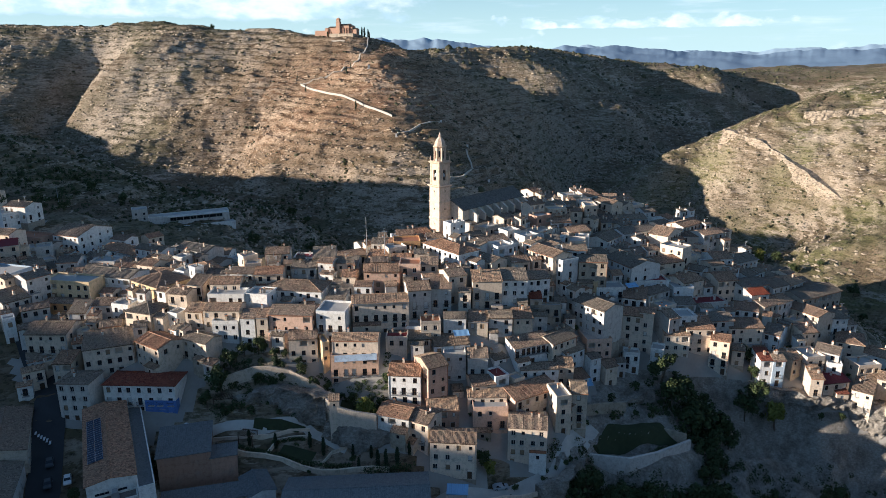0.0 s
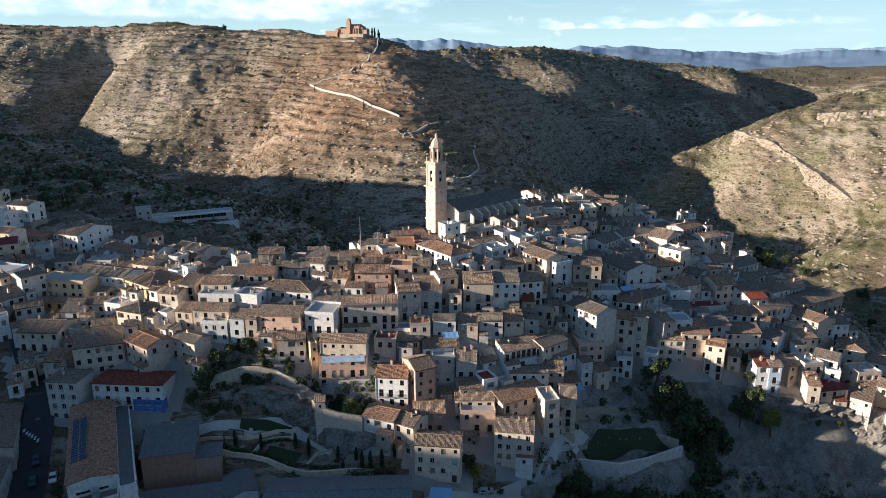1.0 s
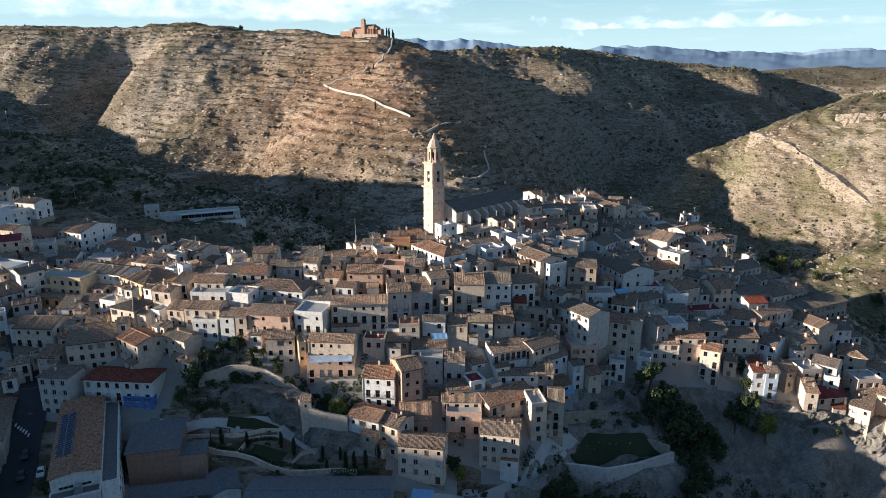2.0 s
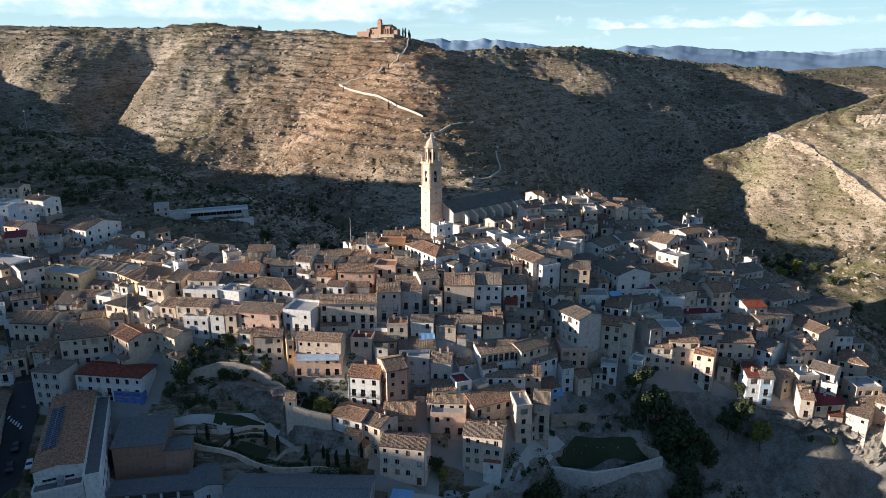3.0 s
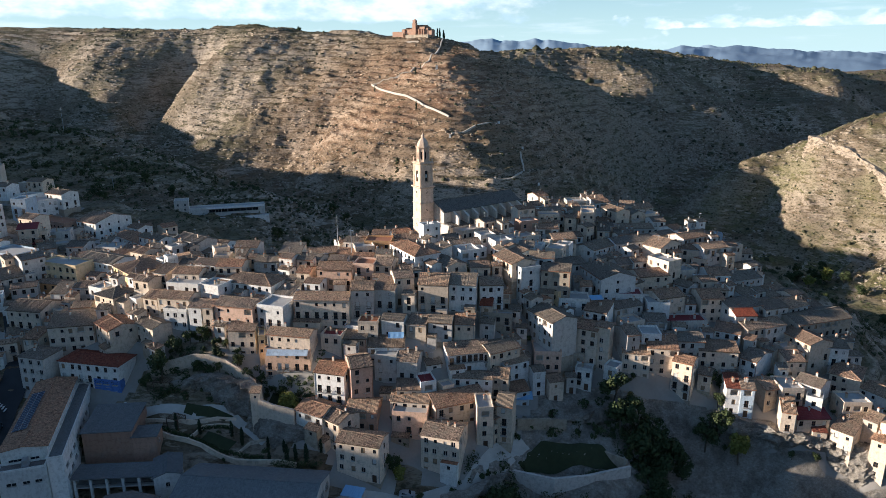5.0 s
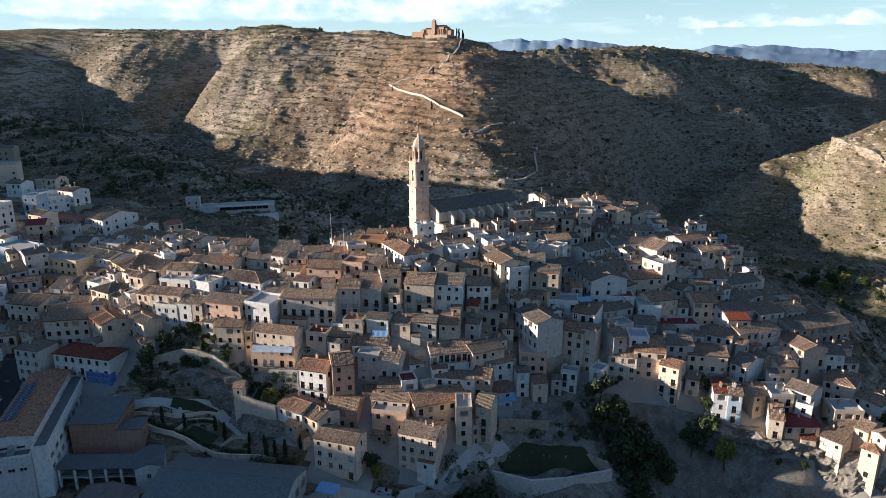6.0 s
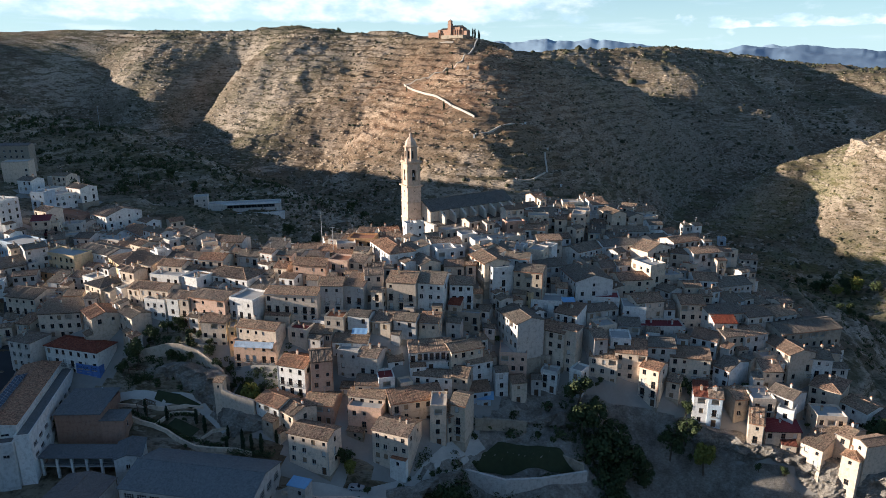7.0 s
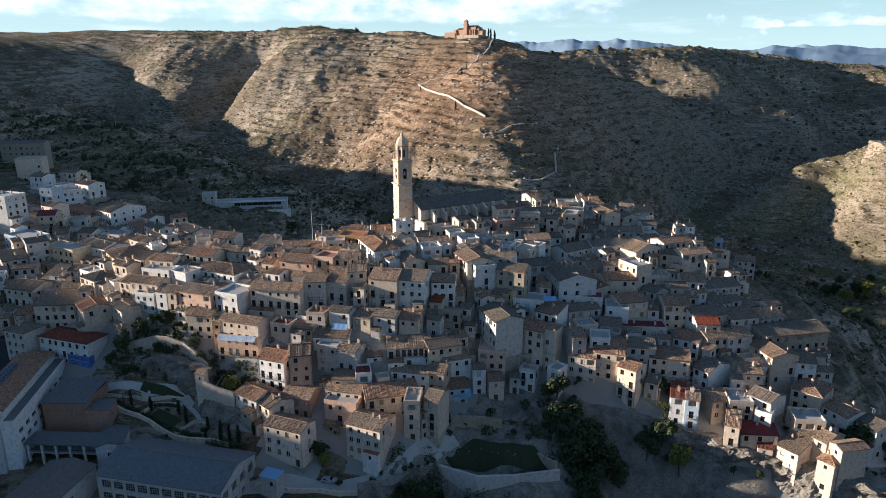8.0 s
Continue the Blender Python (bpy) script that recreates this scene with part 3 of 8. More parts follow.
plot(7.1, 167.1, 8.5, 11.0, 6.0, 10, 4.6, "g", "cream")
plot(8.4, 170.0, 10.8, 6.8, 8.0, 11, 3.8, "g", "cream", tile="grey")
plot(15.0, 171.6, 12.2, 4.6, 6.0, 27, 9.0, "f", "white", floor="maroon")
plot(21.3, 181.0, 17.2, 13.1, 6.0, 23, 6.1, "s", "white", row=(5, 1.75))
plot(23.2, 177.8, 11.5, 11.4, 5.0, 13, 9.9, "g", "white")
plot(37.6, 185.6, 13.2, 8.4, 8.0, 37, 9.0, "g", "white", tile="grey")
plot(39.2, 181.9, 6.2, 6.5, 8.1, 27, 6.1, "g", "blue", tile="grey")
plot(17.6, 158.6, 4.5, 10.5, 9.0, -7, 11.9, "g", "cream")
plot(31.8, 165.5, 9.2, 4.4, 8.0, 20, 11.9, "f", "cream")
plot(20.2, 166.3, 8.2, 15.4, 6.0, 31, 6.1, "s", "cream")
plot(36.0, 167.6, 5.8, 5.6, 8.0, 49, 11.9, "g", "cream")
plot(36.4, 169.0, 9.2, 4.5, 8.0, -5, 9.0, "g", "cream", tile="grey")
plot(33.2, 184.2, 17.2, 10.7, 8.0, 38, 6.1, "g", "cream", tile="grey")
plot(45.9, 193.5, 13.8, 8.3, 9.0, 16, 9.0, "f", "pink")
plot(15.3, 191.0, 17.8, 8.0, 7.0, -2, 6.1, "f", "white")
plot(16.2, 196.7, 23.8, 11.0, 3.0, 7, 7.8, "f", "stone")
plot(24.5, 189.6, 16.0, 4.2, 7.0, 7, 6.1, "f", "white", floor="maroon")
plot(-4.0, 193.2, 31.8, 6.6, 8.0, 7, 11.9, "s", "grey", tile="grey")
plot(73.9, 261.7, 31.2, 18.2, 9.0, 29, 9.0, "g", "white", tile="grey")
plot(106.3, 194.5, 7.0, 3.9, 7.0, 7, 9.0, "g", "blue")
plot(-9.4, 158.3, 7.0, 6.1, 8.0, -27, 9.0, "g", "cream")
plot(-60.6, 190.5, 30.8, 7.4, 7.0, -12, 6.1, "f", "white")
plot(34.3, 179.8, 11.8, 4.7, 8.0, 7, 11.9, "g", "stone")
plot(54.3, 200.8, 11.5, 6.4, 4.0, -10, 9.0, "f", "stone")
plot(27.1, 200.0, 23.0, 11.2, 3.0, 7, 7.8, "f", "stone")
# the upper end of the town, under the apartment block
plot(-222.0, 284.0, 40.5, 9.0, 8.0, 0, 8.0, "g", "white", tile="grey")
plot(-208.3, 283.0, 36.5, 8.0, 8.0, -10, 7.0, "f", "white")
plot(-214.5, 298.5, 40.7, 9.0, 8.0, 0, 7.0, "g", "cream", tile="grey")
plot(-193.0, 285.0, 38.0, 11.5, 9.0, -14, 7.0, "g", "white", tile="grey")
plot(-172.0, 244.0, 36.0, 8.0, 8.0, -12, 8.0, "g", "cream")
# small houses on the lane below the tall row
plot(-6.5, 183.5, 24.2, 6.0, 6.0, 14, 5.2, "f", "cream", floor="red")
plot(0.2, 185.6, 25.0, 6.8, 5.5, 8, 5.6, "g", "white", tile="grey")
plot(7.6, 186.6, 23.6, 6.0, 6.0, 4, 5.0, "s", "stone")
plot(14.0, 187.4, 24.4, 7.2, 6.5, 9, 5.6, "g", "grey", tile="grey")
plot(21.8, 189.4, 23.4, 6.0, 6.0, 12, 5.0, "s", "cream")

# ---- the land: spines, terraces and valley floors joined by a smooth sheet, with ledges along the rock beds ----
TOWN_SPINE = [(-330, 250, 60), (-250, 262, 46), (-205, 275, 34), (-150, 285, 24), (-100, 262, 24), (-60, 240, 28), (-20, 240, 33), (20, 272, 34), (52, 305, 33), (85, 305, 26), (122, 318, 12), (150, 330, 2), (185, 345, -14)]
FRONT_TERRACE = [(-190, 150, 14), (-150, 160, 10), (-120, 158, 6), (-95, 140, -2), (-72, 129, -7), (-50, 133, -8), (-18, 143, -5), (4, 146, -4), (28, 150, -6), (43, 166, -9), (58, 172, -9.5), (73, 177, -10)]
FRONT_FOOT = [(-200, 60, 6), (-100, 60, -4), (-20, 100, -10), (20, 125, -14), (40, 146, -20), (60, 156, -21), (80, 160, -24), (110, 164, -26), (142, 168, -30), (178, 178, -34), (212, 225, -38), (235, 320, -40), (240, 400, -40)]
FRONT_STREAM = [(0, 40, -30), (60, 90, -40), (120, 130, -44), (190, 160, -46), (260, 210, -46)]
BACK_RAVINE = [(-420, 650, 12), (-330, 600, 4), (-230, 535, -6), (-150, 492, -14), (-80, 462, -22), (-20, 440, -32), (60, 425, -38), (125, 440, -42), (150, 520, -46), (146, 640, -46), (165, 745, -44), (240, 900, -38), (330, 1060, -22), (470, 1230, -8), (700, 1450, 10)]
BACK_SHELF = [(-300, 335, 40), (-220, 350, 20), (-160, 372, 8), (-128, 388, 4), (-80, 350, -4), (-20, 345, -12), (40, 370, -26), (110, 385, -34)]
LEFT_HILL = [(-700, 520, 86), (-500, 500, 62), (-380, 450, 64), (-298, 433, 52), (-225, 440, 30), (-165, 450, 10), (-115, 442, -2)]
SPUR = [(-45, 480, -8), (-50, 511, 9), (-48, 550, 32), (-44, 584, 51), (-72, 615, 58), (-78, 660, 78), (-76, 696, 93), (-92, 750, 108), (-112, 800, 126)]
SPUR_LEFT = [(-121, 519, -10), (-148, 553, 9), (-86, 568, 33), (-110, 663, 66), (-179, 559, -5), (-163, 639, 37), (-148, 711, 73), (-201, 720, 74), (-234, 761, 92), (-206, 646, 11), (-246, 683, 40), (-300, 650, 14), (-399, 708, 14), (-300, 720, 62), (-640, 700, 58), (-360, 790, 112), (-381, 762, 86), (-391, 742, 60), (-402, 716, 27), (-428, 783, 42), (-414, 815, 66), (-438, 760, 24), (-448, 738, 8), (-468, 770, 57), (-484, 802, 86), (-470, 845, 114), (-560, 800, 96), (-548, 780, 80), (-499, 751, 54), (-452, 732, 30), (-620, 765, 40), (-552, 728, 14), (-263, 680, 34), (-276, 640, 6), (-330, 700, 30)]
SPUR_RIGHT = [(-2, 598, 48), (21, 573, 28), (4, 496, 8), (23, 524, 14), (37, 528, 7), (13, 648, 50), (68, 618, 4), (39, 803, 72), (0, 720, 72), (109, 767, 7), (108, 690, -14), (100, 600, -18), (50, 490, -16)]
GORGE_WALL = [(107, 863, 60), (140, 993, 40), (197, 1008, 22), (228, 1060, 38), (301, 1068, 24), (335, 1076, -18), (208, 816, -30), (350, 1366, 54), (498, 1374, 35), (-41, 1110, 108), (9, 1197, 99)]
CREST = [(-1100, 900, 146), (-800, 880, 142), (-519, 890, 137), (-400, 882, 138), (-285, 865, 137), (-200, 838, 133), (-112, 815, 128), (-30, 838, 106), (-50, 930, 66), (-80, 1010, 78), (-70, 1080, 104), (20, 1140, 116), (90, 1180, 116), (185, 1380, 117), (300, 1500, 111), (390, 1660, 103), (492, 1724, 90), (680, 1750, 66)]
RIGHT_BLUFFS = [(40, 1000, 34), (80, 1060, 58), (150, 1140, 98), (196, 1094, 70), (262, 1120, 38), (290, 1220, 52), (330, 1440, 100), (346, 1392, 76), (410, 1400, 46), (476, 1290, 26), (560, 1400, 62)]
RIGHT_HILL = [(223, 645, 6), (279, 640, 36), (360, 700, 56), (480, 740, 70), (700, 760, 92), (1000, 800, 110)]
RIGHT_FOOT = [(189, 647, -16), (231, 620, -27), (241, 648, 4), (249, 578, -17), (257, 556, -30), (276, 621, 32), (266, 450, -29), (293, 539, -22), (314, 553, 5), (331, 599, 48), (330, 420, -6), (420, 430, 26), (560, 460, 56), (330, 300, -12), (420, 250, 12), (600, 250, 52)]
BACK_OF_CREST = [(-800, 1000, 132), (-520, 1000, 126), (-300, 970, 124), (-112, 920, 92)]
PLATEAU = [(-900, 1400, 110), (-300, 1300, 104), (200, 2000, 96), (900, 1300, 58), (1250, 1800, 90), (868, 1821, 80), (1000, 1700, 82), (740, 1850, 72), (720, 1480, 38), (860, 1400, 46), (930, 2306, 12), (-1500, 2400, 95), (0, 3600, 60), (2200, 3400, 20), (-2600, 3600, 60), (2400, 1200, 90), (-2400, 900, 130), (-1300, 400, 105), (1500, 200, 100)]
# the foot of the cliff under the clifftop houses
CLIFF_FOOT = [(44, 161.5, -17), (54, 159.5, -18), (64, 163, -18.5), (75, 169.5, -19), (81, 177, -17), (70, 181, -10), (84, 186, -15), (98, 186.5, -18), (110, 185, -19), (119, 182, -20), (129, 182.5, -21), (140, 180, -22), (152, 177, -23), (166, 175, -25)]
# unseen high ground beside and behind the viewer, added to shade the lower town
SHADE_RIDGE = [(-330, -210, 100), (-358, -125, 80), (-378, -93, 64), (-384, -24, 56), (-385, 110, 56), (-385, 190, 64)]
SHADE_RIDGE_TOP = [(-490, 190, 90), (-485, 90, 96), (-483, 70, 98), (-483, 40, 99), (-483, 25, 105), (-483, 9, 111), (-484, -28, 113), (-484, -42, 114), (-485, -58, 116), (-486, -75, 122), (-486, -108, 125), (-486, -150, 126), (-500, -200, 120)]
# also spots by the works, and two unseen rises added to shade the gorge
BEHIND = [(-76, 118, -7), (-50, 108, -11), (-28, 118, -11), (0, 122, -12), (-20, 95, -13), (-432, 312, 94), (-432, 352, 102), (-545, -45, 92), (-560, 0, 92), (-620, -30, 90), (-900, -100, 92), (-700, 150, 84), (-640, -280, 90), (-330, -380, 70), (-150, -420, 80), (0, -420, 90), (300, -420, 100), (800, -400, 110), (-300, 60, 20), (-300, -120, 10), (0, -150, -10), (300, -60, 0), (-1500, -900, 110), (0, -1200, 110), (1500, -900, 110)]


def along(line, step):
    out = []
    for a, b in zip(line, line[1:]):
        k = max(1, int(math.dist(a, b) / step))
        out += [tuple(np.array(a) + (np.array(b) - np.array(a)) * i / k) for i in range(k)]
    return out + [line[-1]]


spots = []
for line, step in ((TOWN_SPINE, 25), (FRONT_TERRACE, 20), (FRONT_FOOT, 25), (FRONT_STREAM, 40), (BACK_RAVINE, 40), (BACK_SHELF, 30), (LEFT_HILL, 40), (SPUR, 30), (CREST, 60), (RIGHT_HILL, 50), (SHADE_RIDGE, 40), (SHADE_RIDGE_TOP, 20)):
    spots += along(line, step)
spots += SPUR_LEFT + SPUR_RIGHT + GORGE_WALL + RIGHT_BLUFFS + RIGHT_FOOT + BACK_OF_CREST + PLATEAU + BEHIND
pads = []
for p in PLAN:
    c, s = math.cos(radians(p["turn"])), math.sin(radians(p["turn"]))
    for u in ((0.5,) if p["w"] < 14 else (0.2, 0.8)):
        pads.append((p["x"] + c * p["w"] * u + s * 1.0, p["y"] + s * p["w"] * u - c * 1.0, p["z"] - p["h"]))
if pads:
    # where houses stand, their own doorsteps give the level
    near = np.array(pads)[:, :2]
    keep = []
    for q in spots:
        if np.min(np.hypot(near[:, 0] - q[0], near[:, 1] - q[1])) > 16:
            keep.append(q)
    spots = keep + CLIFF_FOOT + pads
spots = np.array(spots, float)
SPAN = 100.0
ctrl = spots[:, :2] / SPAN


def kernel(r2):
    return 0.5 * r2 * np.log(r2 + 1e-9)


d2 = ((ctrl[:, None] - ctrl[None]) ** 2).sum(-1)
n_c = len(ctrl)
system = np.zeros((n_c + 3, n_c + 3))
stiff = np.full(n_c, 0.0015)
stiff[n_c - len(pads):] = 0.004
system[:n_c, :n_c] = kernel(d2) + np.diag(stiff)
system[:n_c, n_c:] = np.c_[np.ones(n_c), ctrl]
system[n_c:, :n_c] = system[:n_c, n_c:].T
weight = np.linalg.solve(system, np.r_[spots[:, 2], np.zeros(3)])


def land(xy):
    """Height of the smooth land at many places."""
    xy = np.atleast_2d(np.asarray(xy, float)) / SPAN
    out = np.empty(len(xy))
    for i in range(0, len(xy), 20000):
        q = xy[i:i + 20000]
        k = kernel(((q[:, None] - ctrl[None]) ** 2).sum(-1))
        out[i:i + 20000] = k @ weight[:n_c] + weight[n_c] + q @ weight[n_c + 1:]
    return out


noise_tables = {}


def hash_noise(x, y, seed):
    """Smooth value noise of one octave."""
    if seed not in noise_tables:
        noise_tables[seed] = np.random.RandomState(seed).rand(256, 256)
    table = noise_tables[seed]
    xi, yi = np.floor(x).astype(int), np.floor(y).astype(int)
    fx, fy = x - xi, y - yi
    fx, fy = fx * fx * (3 - 2 * fx), fy * fy * (3 - 2 * fy)
    a, b = table[xi % 256, yi % 256], table[(xi + 1) % 256, yi % 256]
    c, d = table[xi % 256, (yi + 1) % 256], table[(xi + 1) % 256, (yi + 1) % 256]
    return (a * (1 - fx) + b * fx) * (1 - fy) + (c * (1 - fx) + d * fx) * fy - 0.5


def rough(x, y, size, octaves, seed, gain=0.5):
    out, amp = np.zeros_like(x), 1.0
    for k in range(octaves):
        out += amp * hash_noise(x / size + 17.3 * k, y / size - 9.1 * k, seed + k)
        size, amp = size / 2.03, amp * gain
    return out


def stretch_axis(pieces):
    out = [pieces[0][0]]
    for a, b, step in pieces:
        k = max(1, round((b - a) / step))
        out += [a + (b - a) * (i + 1) / k for i in range(k)]
    return np.array(out)


gx = stretch_axis([(-4200, -1200, 250), (-1200, -650, 22), (-650, -330, 3.0), (-330, 360, 2.1), (360, 640, 3.2), (640, 1200, 18), (1200, 4200, 250)])
gy = stretch_axis([(-2500, -450, 160), (-450, -150, 22), (-150, 90, 22), (90, 460, 2.6), (460, 860, 2.0), (860, 1000, 3.0), (1000, 1500, 6), (1500, 2400, 45), (2400, 4400, 200)])
X, Y = np.meshgrid(gx, gy, indexing="ij")
X, Y = X.ravel(), Y.ravel()
Z = land(np.c_[X, Y])

# how built-up a place is: 1 in the streets, 0 on the open hillside
if pads:
    pa = [(p["x"] + math.cos(radians(p["turn"])) * p["w"] / 2 - math.sin(radians(p["turn"])) * p["d"] / 2, p["y"] + math.sin(radians(p["turn"])) * p["w"] / 2 + math.cos(radians(p["turn"])) * p["d"] / 2, p["z"] - p["h"], max(p["w"], p["d"]) / 2) for p in PLAN]
    built = np.zeros(len(X))
    zone = (np.abs(X) < 320) & (Y > 60) & (Y < 460)
    sub = np.c_[X[zone], Y[zone]]
    best = np.full(len(sub), 1e9)
    for q in pa:
        gap = np.hypot(sub[:, 0] - q[0], sub[:, 1] - q[1]) - q[3] + np.clip(q[2] - 2.5 - Z[zone], 0, 30) * 2.0
        best = np.minimum(best, gap)
    built[zone] = np.clip(1.3 - best / 4.5, 0, 1)
else:
    built = ((np.abs(X) < 160) & (Y > 100) & (Y < 320)).astype(float)
wild = 1 - built
far = np.clip((np.hypot(X, Y) - 250) / 300, 0.35, 1.0)
calm = np.where((X < -250) & (Y < 330), 0.3, 1.0) * np.clip(1.25 - np.clip(Z - 85, 0, 40) / 55, 0.45, 1)
TRAIL = [(-148, 711), (-110, 663), (-72, 615), (-44, 584)]
trail_gap = np.full(len(X), 1e9)
for (ax, ay), (bx, by) in zip(TRAIL, TRAIL[1:]):
    s_ = np.clip(((X - ax) * (bx - ax) + (Y - ay) * (by - ay)) / ((bx - ax) ** 2 + (by - ay) ** 2), 0, 1)
    trail_gap = np.minimum(trail_gap, np.hypot(X - ax - s_ * (bx - ax), Y - ay - s_ * (by - ay)))
calm = calm * np.clip(trail_gap / 45, 0.05, 1)
relief = rough(X, Y, 85, 6, 11, 0.52) * 9 * far * calm
gully = -np.abs(rough(X + 40, Y, 120, 4, 31)) * 11 * far * calm
Z = Z + wild * (relief * 0.75 + gully + 0.8)
# ledges: the beds are nearly level, hard ones stand out as small steps
def terraces(height, bed, wide, seed):
    phase = (height + 0.03 * X - np.where(X > 215, 0.40, 0.0) * (Y - 600) + wide * rough(X, Y, 150, 3, seed)) / bed
    frac = phase - np.floor(phase)
    return (np.clip((frac - 0.36) / 0.22, 0, 1) - frac) * bed


hard = np.clip(0.62 + 1.9 * rough(X, Y, 70, 3, 71), 0.12, 1) * np.clip(trail_gap / 14, 0.1, 1) * wild
Z = Z + hard * terraces(Z, 6.4, 7, 51) * np.where(X > 215, 0.5, 0.66)
hard = np.clip(0.5 + 2.2 * rough(X + 300, Y, 45, 3, 81), 0.0, 1) * np.clip(trail_gap / 14, 0.1, 1) * wild
Z = Z + hard * terraces(Z, 2.7, 4, 57) * np.where(X > 215, 0.6, 0.95)
knoll = np.clip(rough(X, Y, 34, 4, 121, 0.55) - 0.10, 0, 1)
Z = Z + wild * np.where((Z < 118) & (np.hypot(X, Y) > 330), 1.0, 0.2) * np.clip(trail_gap / 40, 0.1, 1) * np.minimum(knoll * 11, 2.4)
Z = Z + wild * rough(X, Y, 11, 3, 91, 0.55) * 2.2 * np.clip(trail_gap / 14, 0.1, 1)
# the slope under the clifftop is broken rock
broken = wild * np.clip((X - 74) / 8, 0, 1) * np.clip((205 - X) / 15, 0, 1) * np.clip((Y - 128) / 10, 0, 1) * np.clip((186 - Y) / 5, 0, 1)
Z = Z + broken * (rough(X, Y, 13, 4, 141, 0.6) * 5.5 + 0.8 * terraces(Z, 3.4, 4, 151))
Z = np.minimum(Z, np.where((X > -150) & (X < 150) & (Y < 110) & (Y > -120), 30, 1e9))

nx, ny = len(gx), len(gy)
idx = np.arange(nx * ny).reshape(nx, ny)
quads = np.stack([idx[:-1, :-1], idx[1:, :-1], idx[1:, 1:], idx[:-1, 1:]], -1).reshape(-1, 4)
me = bpy.data.meshes.new("ground")
me.vertices.add(len(X))
me.vertices.foreach_set("co", np.c_[X, Y, Z].ravel())
me.loops.add(quads.size)
me.loops.foreach_set("vertex_index", quads.ravel())
me.polygons.add(len(quads))
me.polygons.foreach_set("loop_start", np.arange(0, quads.size, 4))
paved = built[quads].mean(1) > 0.55
mid_x, mid_y = X[quads].mean(1), Y[quads].mean(1)
bare_rock = ~paved & (mid_x > 30) & (mid_x < 215) & (mid_y > 118) & (mid_y < 202)
me.polygons.foreach_set("material_index", np.where(paved, 1, np.where(bare_rock, 2, 0)).astype(np.int32))
me.update()
me.validate()
me.materials.append(HILL)
me.materials.append(TOWN)
me.materials.append(CLIFF)
ground = tagged(new("ground", me), "dry limestone hills with ledges, scrub and a paved old town", "ground", kind="structure")
GRID_Z = Z.reshape(nx, ny)


def top_z(x, y):
    """Height of the finished ground sheet."""
    i = int(np.clip(np.searchsorted(gx, x) - 1, 0, nx - 2))
    j = int(np.clip(np.searchsorted(gy, y) - 1, 0, ny - 2))
    u, v = (x - gx[i]) / (gx[i + 1] - gx[i]), (y - gy[j]) / (gy[j + 1] - gy[j])
    return float((GRID_Z[i, j] * (1 - u) + GRID_Z[i + 1, j] * u) * (1 - v) + (GRID_Z[i, j + 1] * (1 - u) + GRID_Z[i + 1, j + 1] * u) * v)


# ---- building kit ----
def from_lists(verts, faces, mats, idx=None, smooth=False):
    m = bpy.data.meshes.new("part")
    m.from_pydata([tuple(v) for v in verts], [], faces)
    for k in mats:
        m.materials.append(k)
    if idx:
        m.polygons.foreach_set("material_index", idx)
    if smooth:
        m.polygons.foreach_set("use_smooth", [True] * len(faces))
    m.update()
    return m


def part(name, mesh, parent, label="", at=None, kind=""):
    ob = new(name, mesh)
    ob.parent = parent
    if at is not None:
        ob.matrix_basis = at
    return tagged(ob, label, kind=kind)


def boxes(items):
    """Vertices and faces of many boxes, each (x0, y0, z0, x1, y1, z1)."""
    v, f = [], []
    for x0, y0, z0, x1, y1, z1 in items:
        k = len(v)
        v += [(x0, y0, z0), (x1, y0, z0), (x1, y1, z0), (x0, y1, z0), (x0, y0, z1), (x1, y0, z1), (x1, y1, z1), (x0, y1, z1)]
        f += [(k, k + 3, k + 2, k + 1), (k + 4, k + 5, k + 6, k + 7), (k, k + 1, k + 5, k + 4), (k + 1, k + 2, k + 6, k + 5), (k + 2, k + 3, k + 7, k + 6), (k + 3, k, k + 4, k + 7)]
    return v, f


def box_mesh(items, mat):
    return from_lists(*boxes(items), [mat])


def relief_mesh(xs, zs, level, mats):
    """One connected sheet of flat panels at several depths: level(i, k) gives the depth and the material of the panel between xs[i], xs[i + 1] and zs[k], zs[k + 1]."""
    v, f, idx, seen = [], [], [], {}

    def at(x, z, y):
        key = (round(x, 4), round(z, 4), round(y, 4))
        if key not in seen:
            seen[key] = len(v)
            v.append((x, y, z))
        return seen[key]

    nx_, nz_ = len(xs) - 1, len(zs) - 1
    for i in range(nx_):
        for k in range(nz_):
            y, m = level(i, k)
            f.append((at(xs[i], zs[k], y), at(xs[i + 1], zs[k], y), at(xs[i + 1], zs[k + 1], y), at(xs[i], zs[k + 1], y)))
            idx.append(m)
            if i + 1 < nx_ and abs(level(i + 1, k)[0] - y) > 1e-5:
                y2 = level(i + 1, k)[0]
                f.append((at(xs[i + 1], zs[k], y), at(xs[i + 1], zs[k], y2), at(xs[i + 1], zs[k + 1], y2), at(xs[i + 1], zs[k + 1], y)))
                idx.append(m if y < y2 else level(i + 1, k)[1])
            if k + 1 < nz_ and abs(level(i, k + 1)[0] - y) > 1e-5:
                y2 = level(i, k + 1)[0]
                f.append((at(xs[i], zs[k + 1], y), at(xs[i + 1], zs[k + 1], y), at(xs[i + 1], zs[k + 1], y2), at(xs[i], zs[k + 1], y2)))
                idx.append(m if y < y2 else level(i, k + 1)[1])
    return from_lists(v, f, mats, idx)


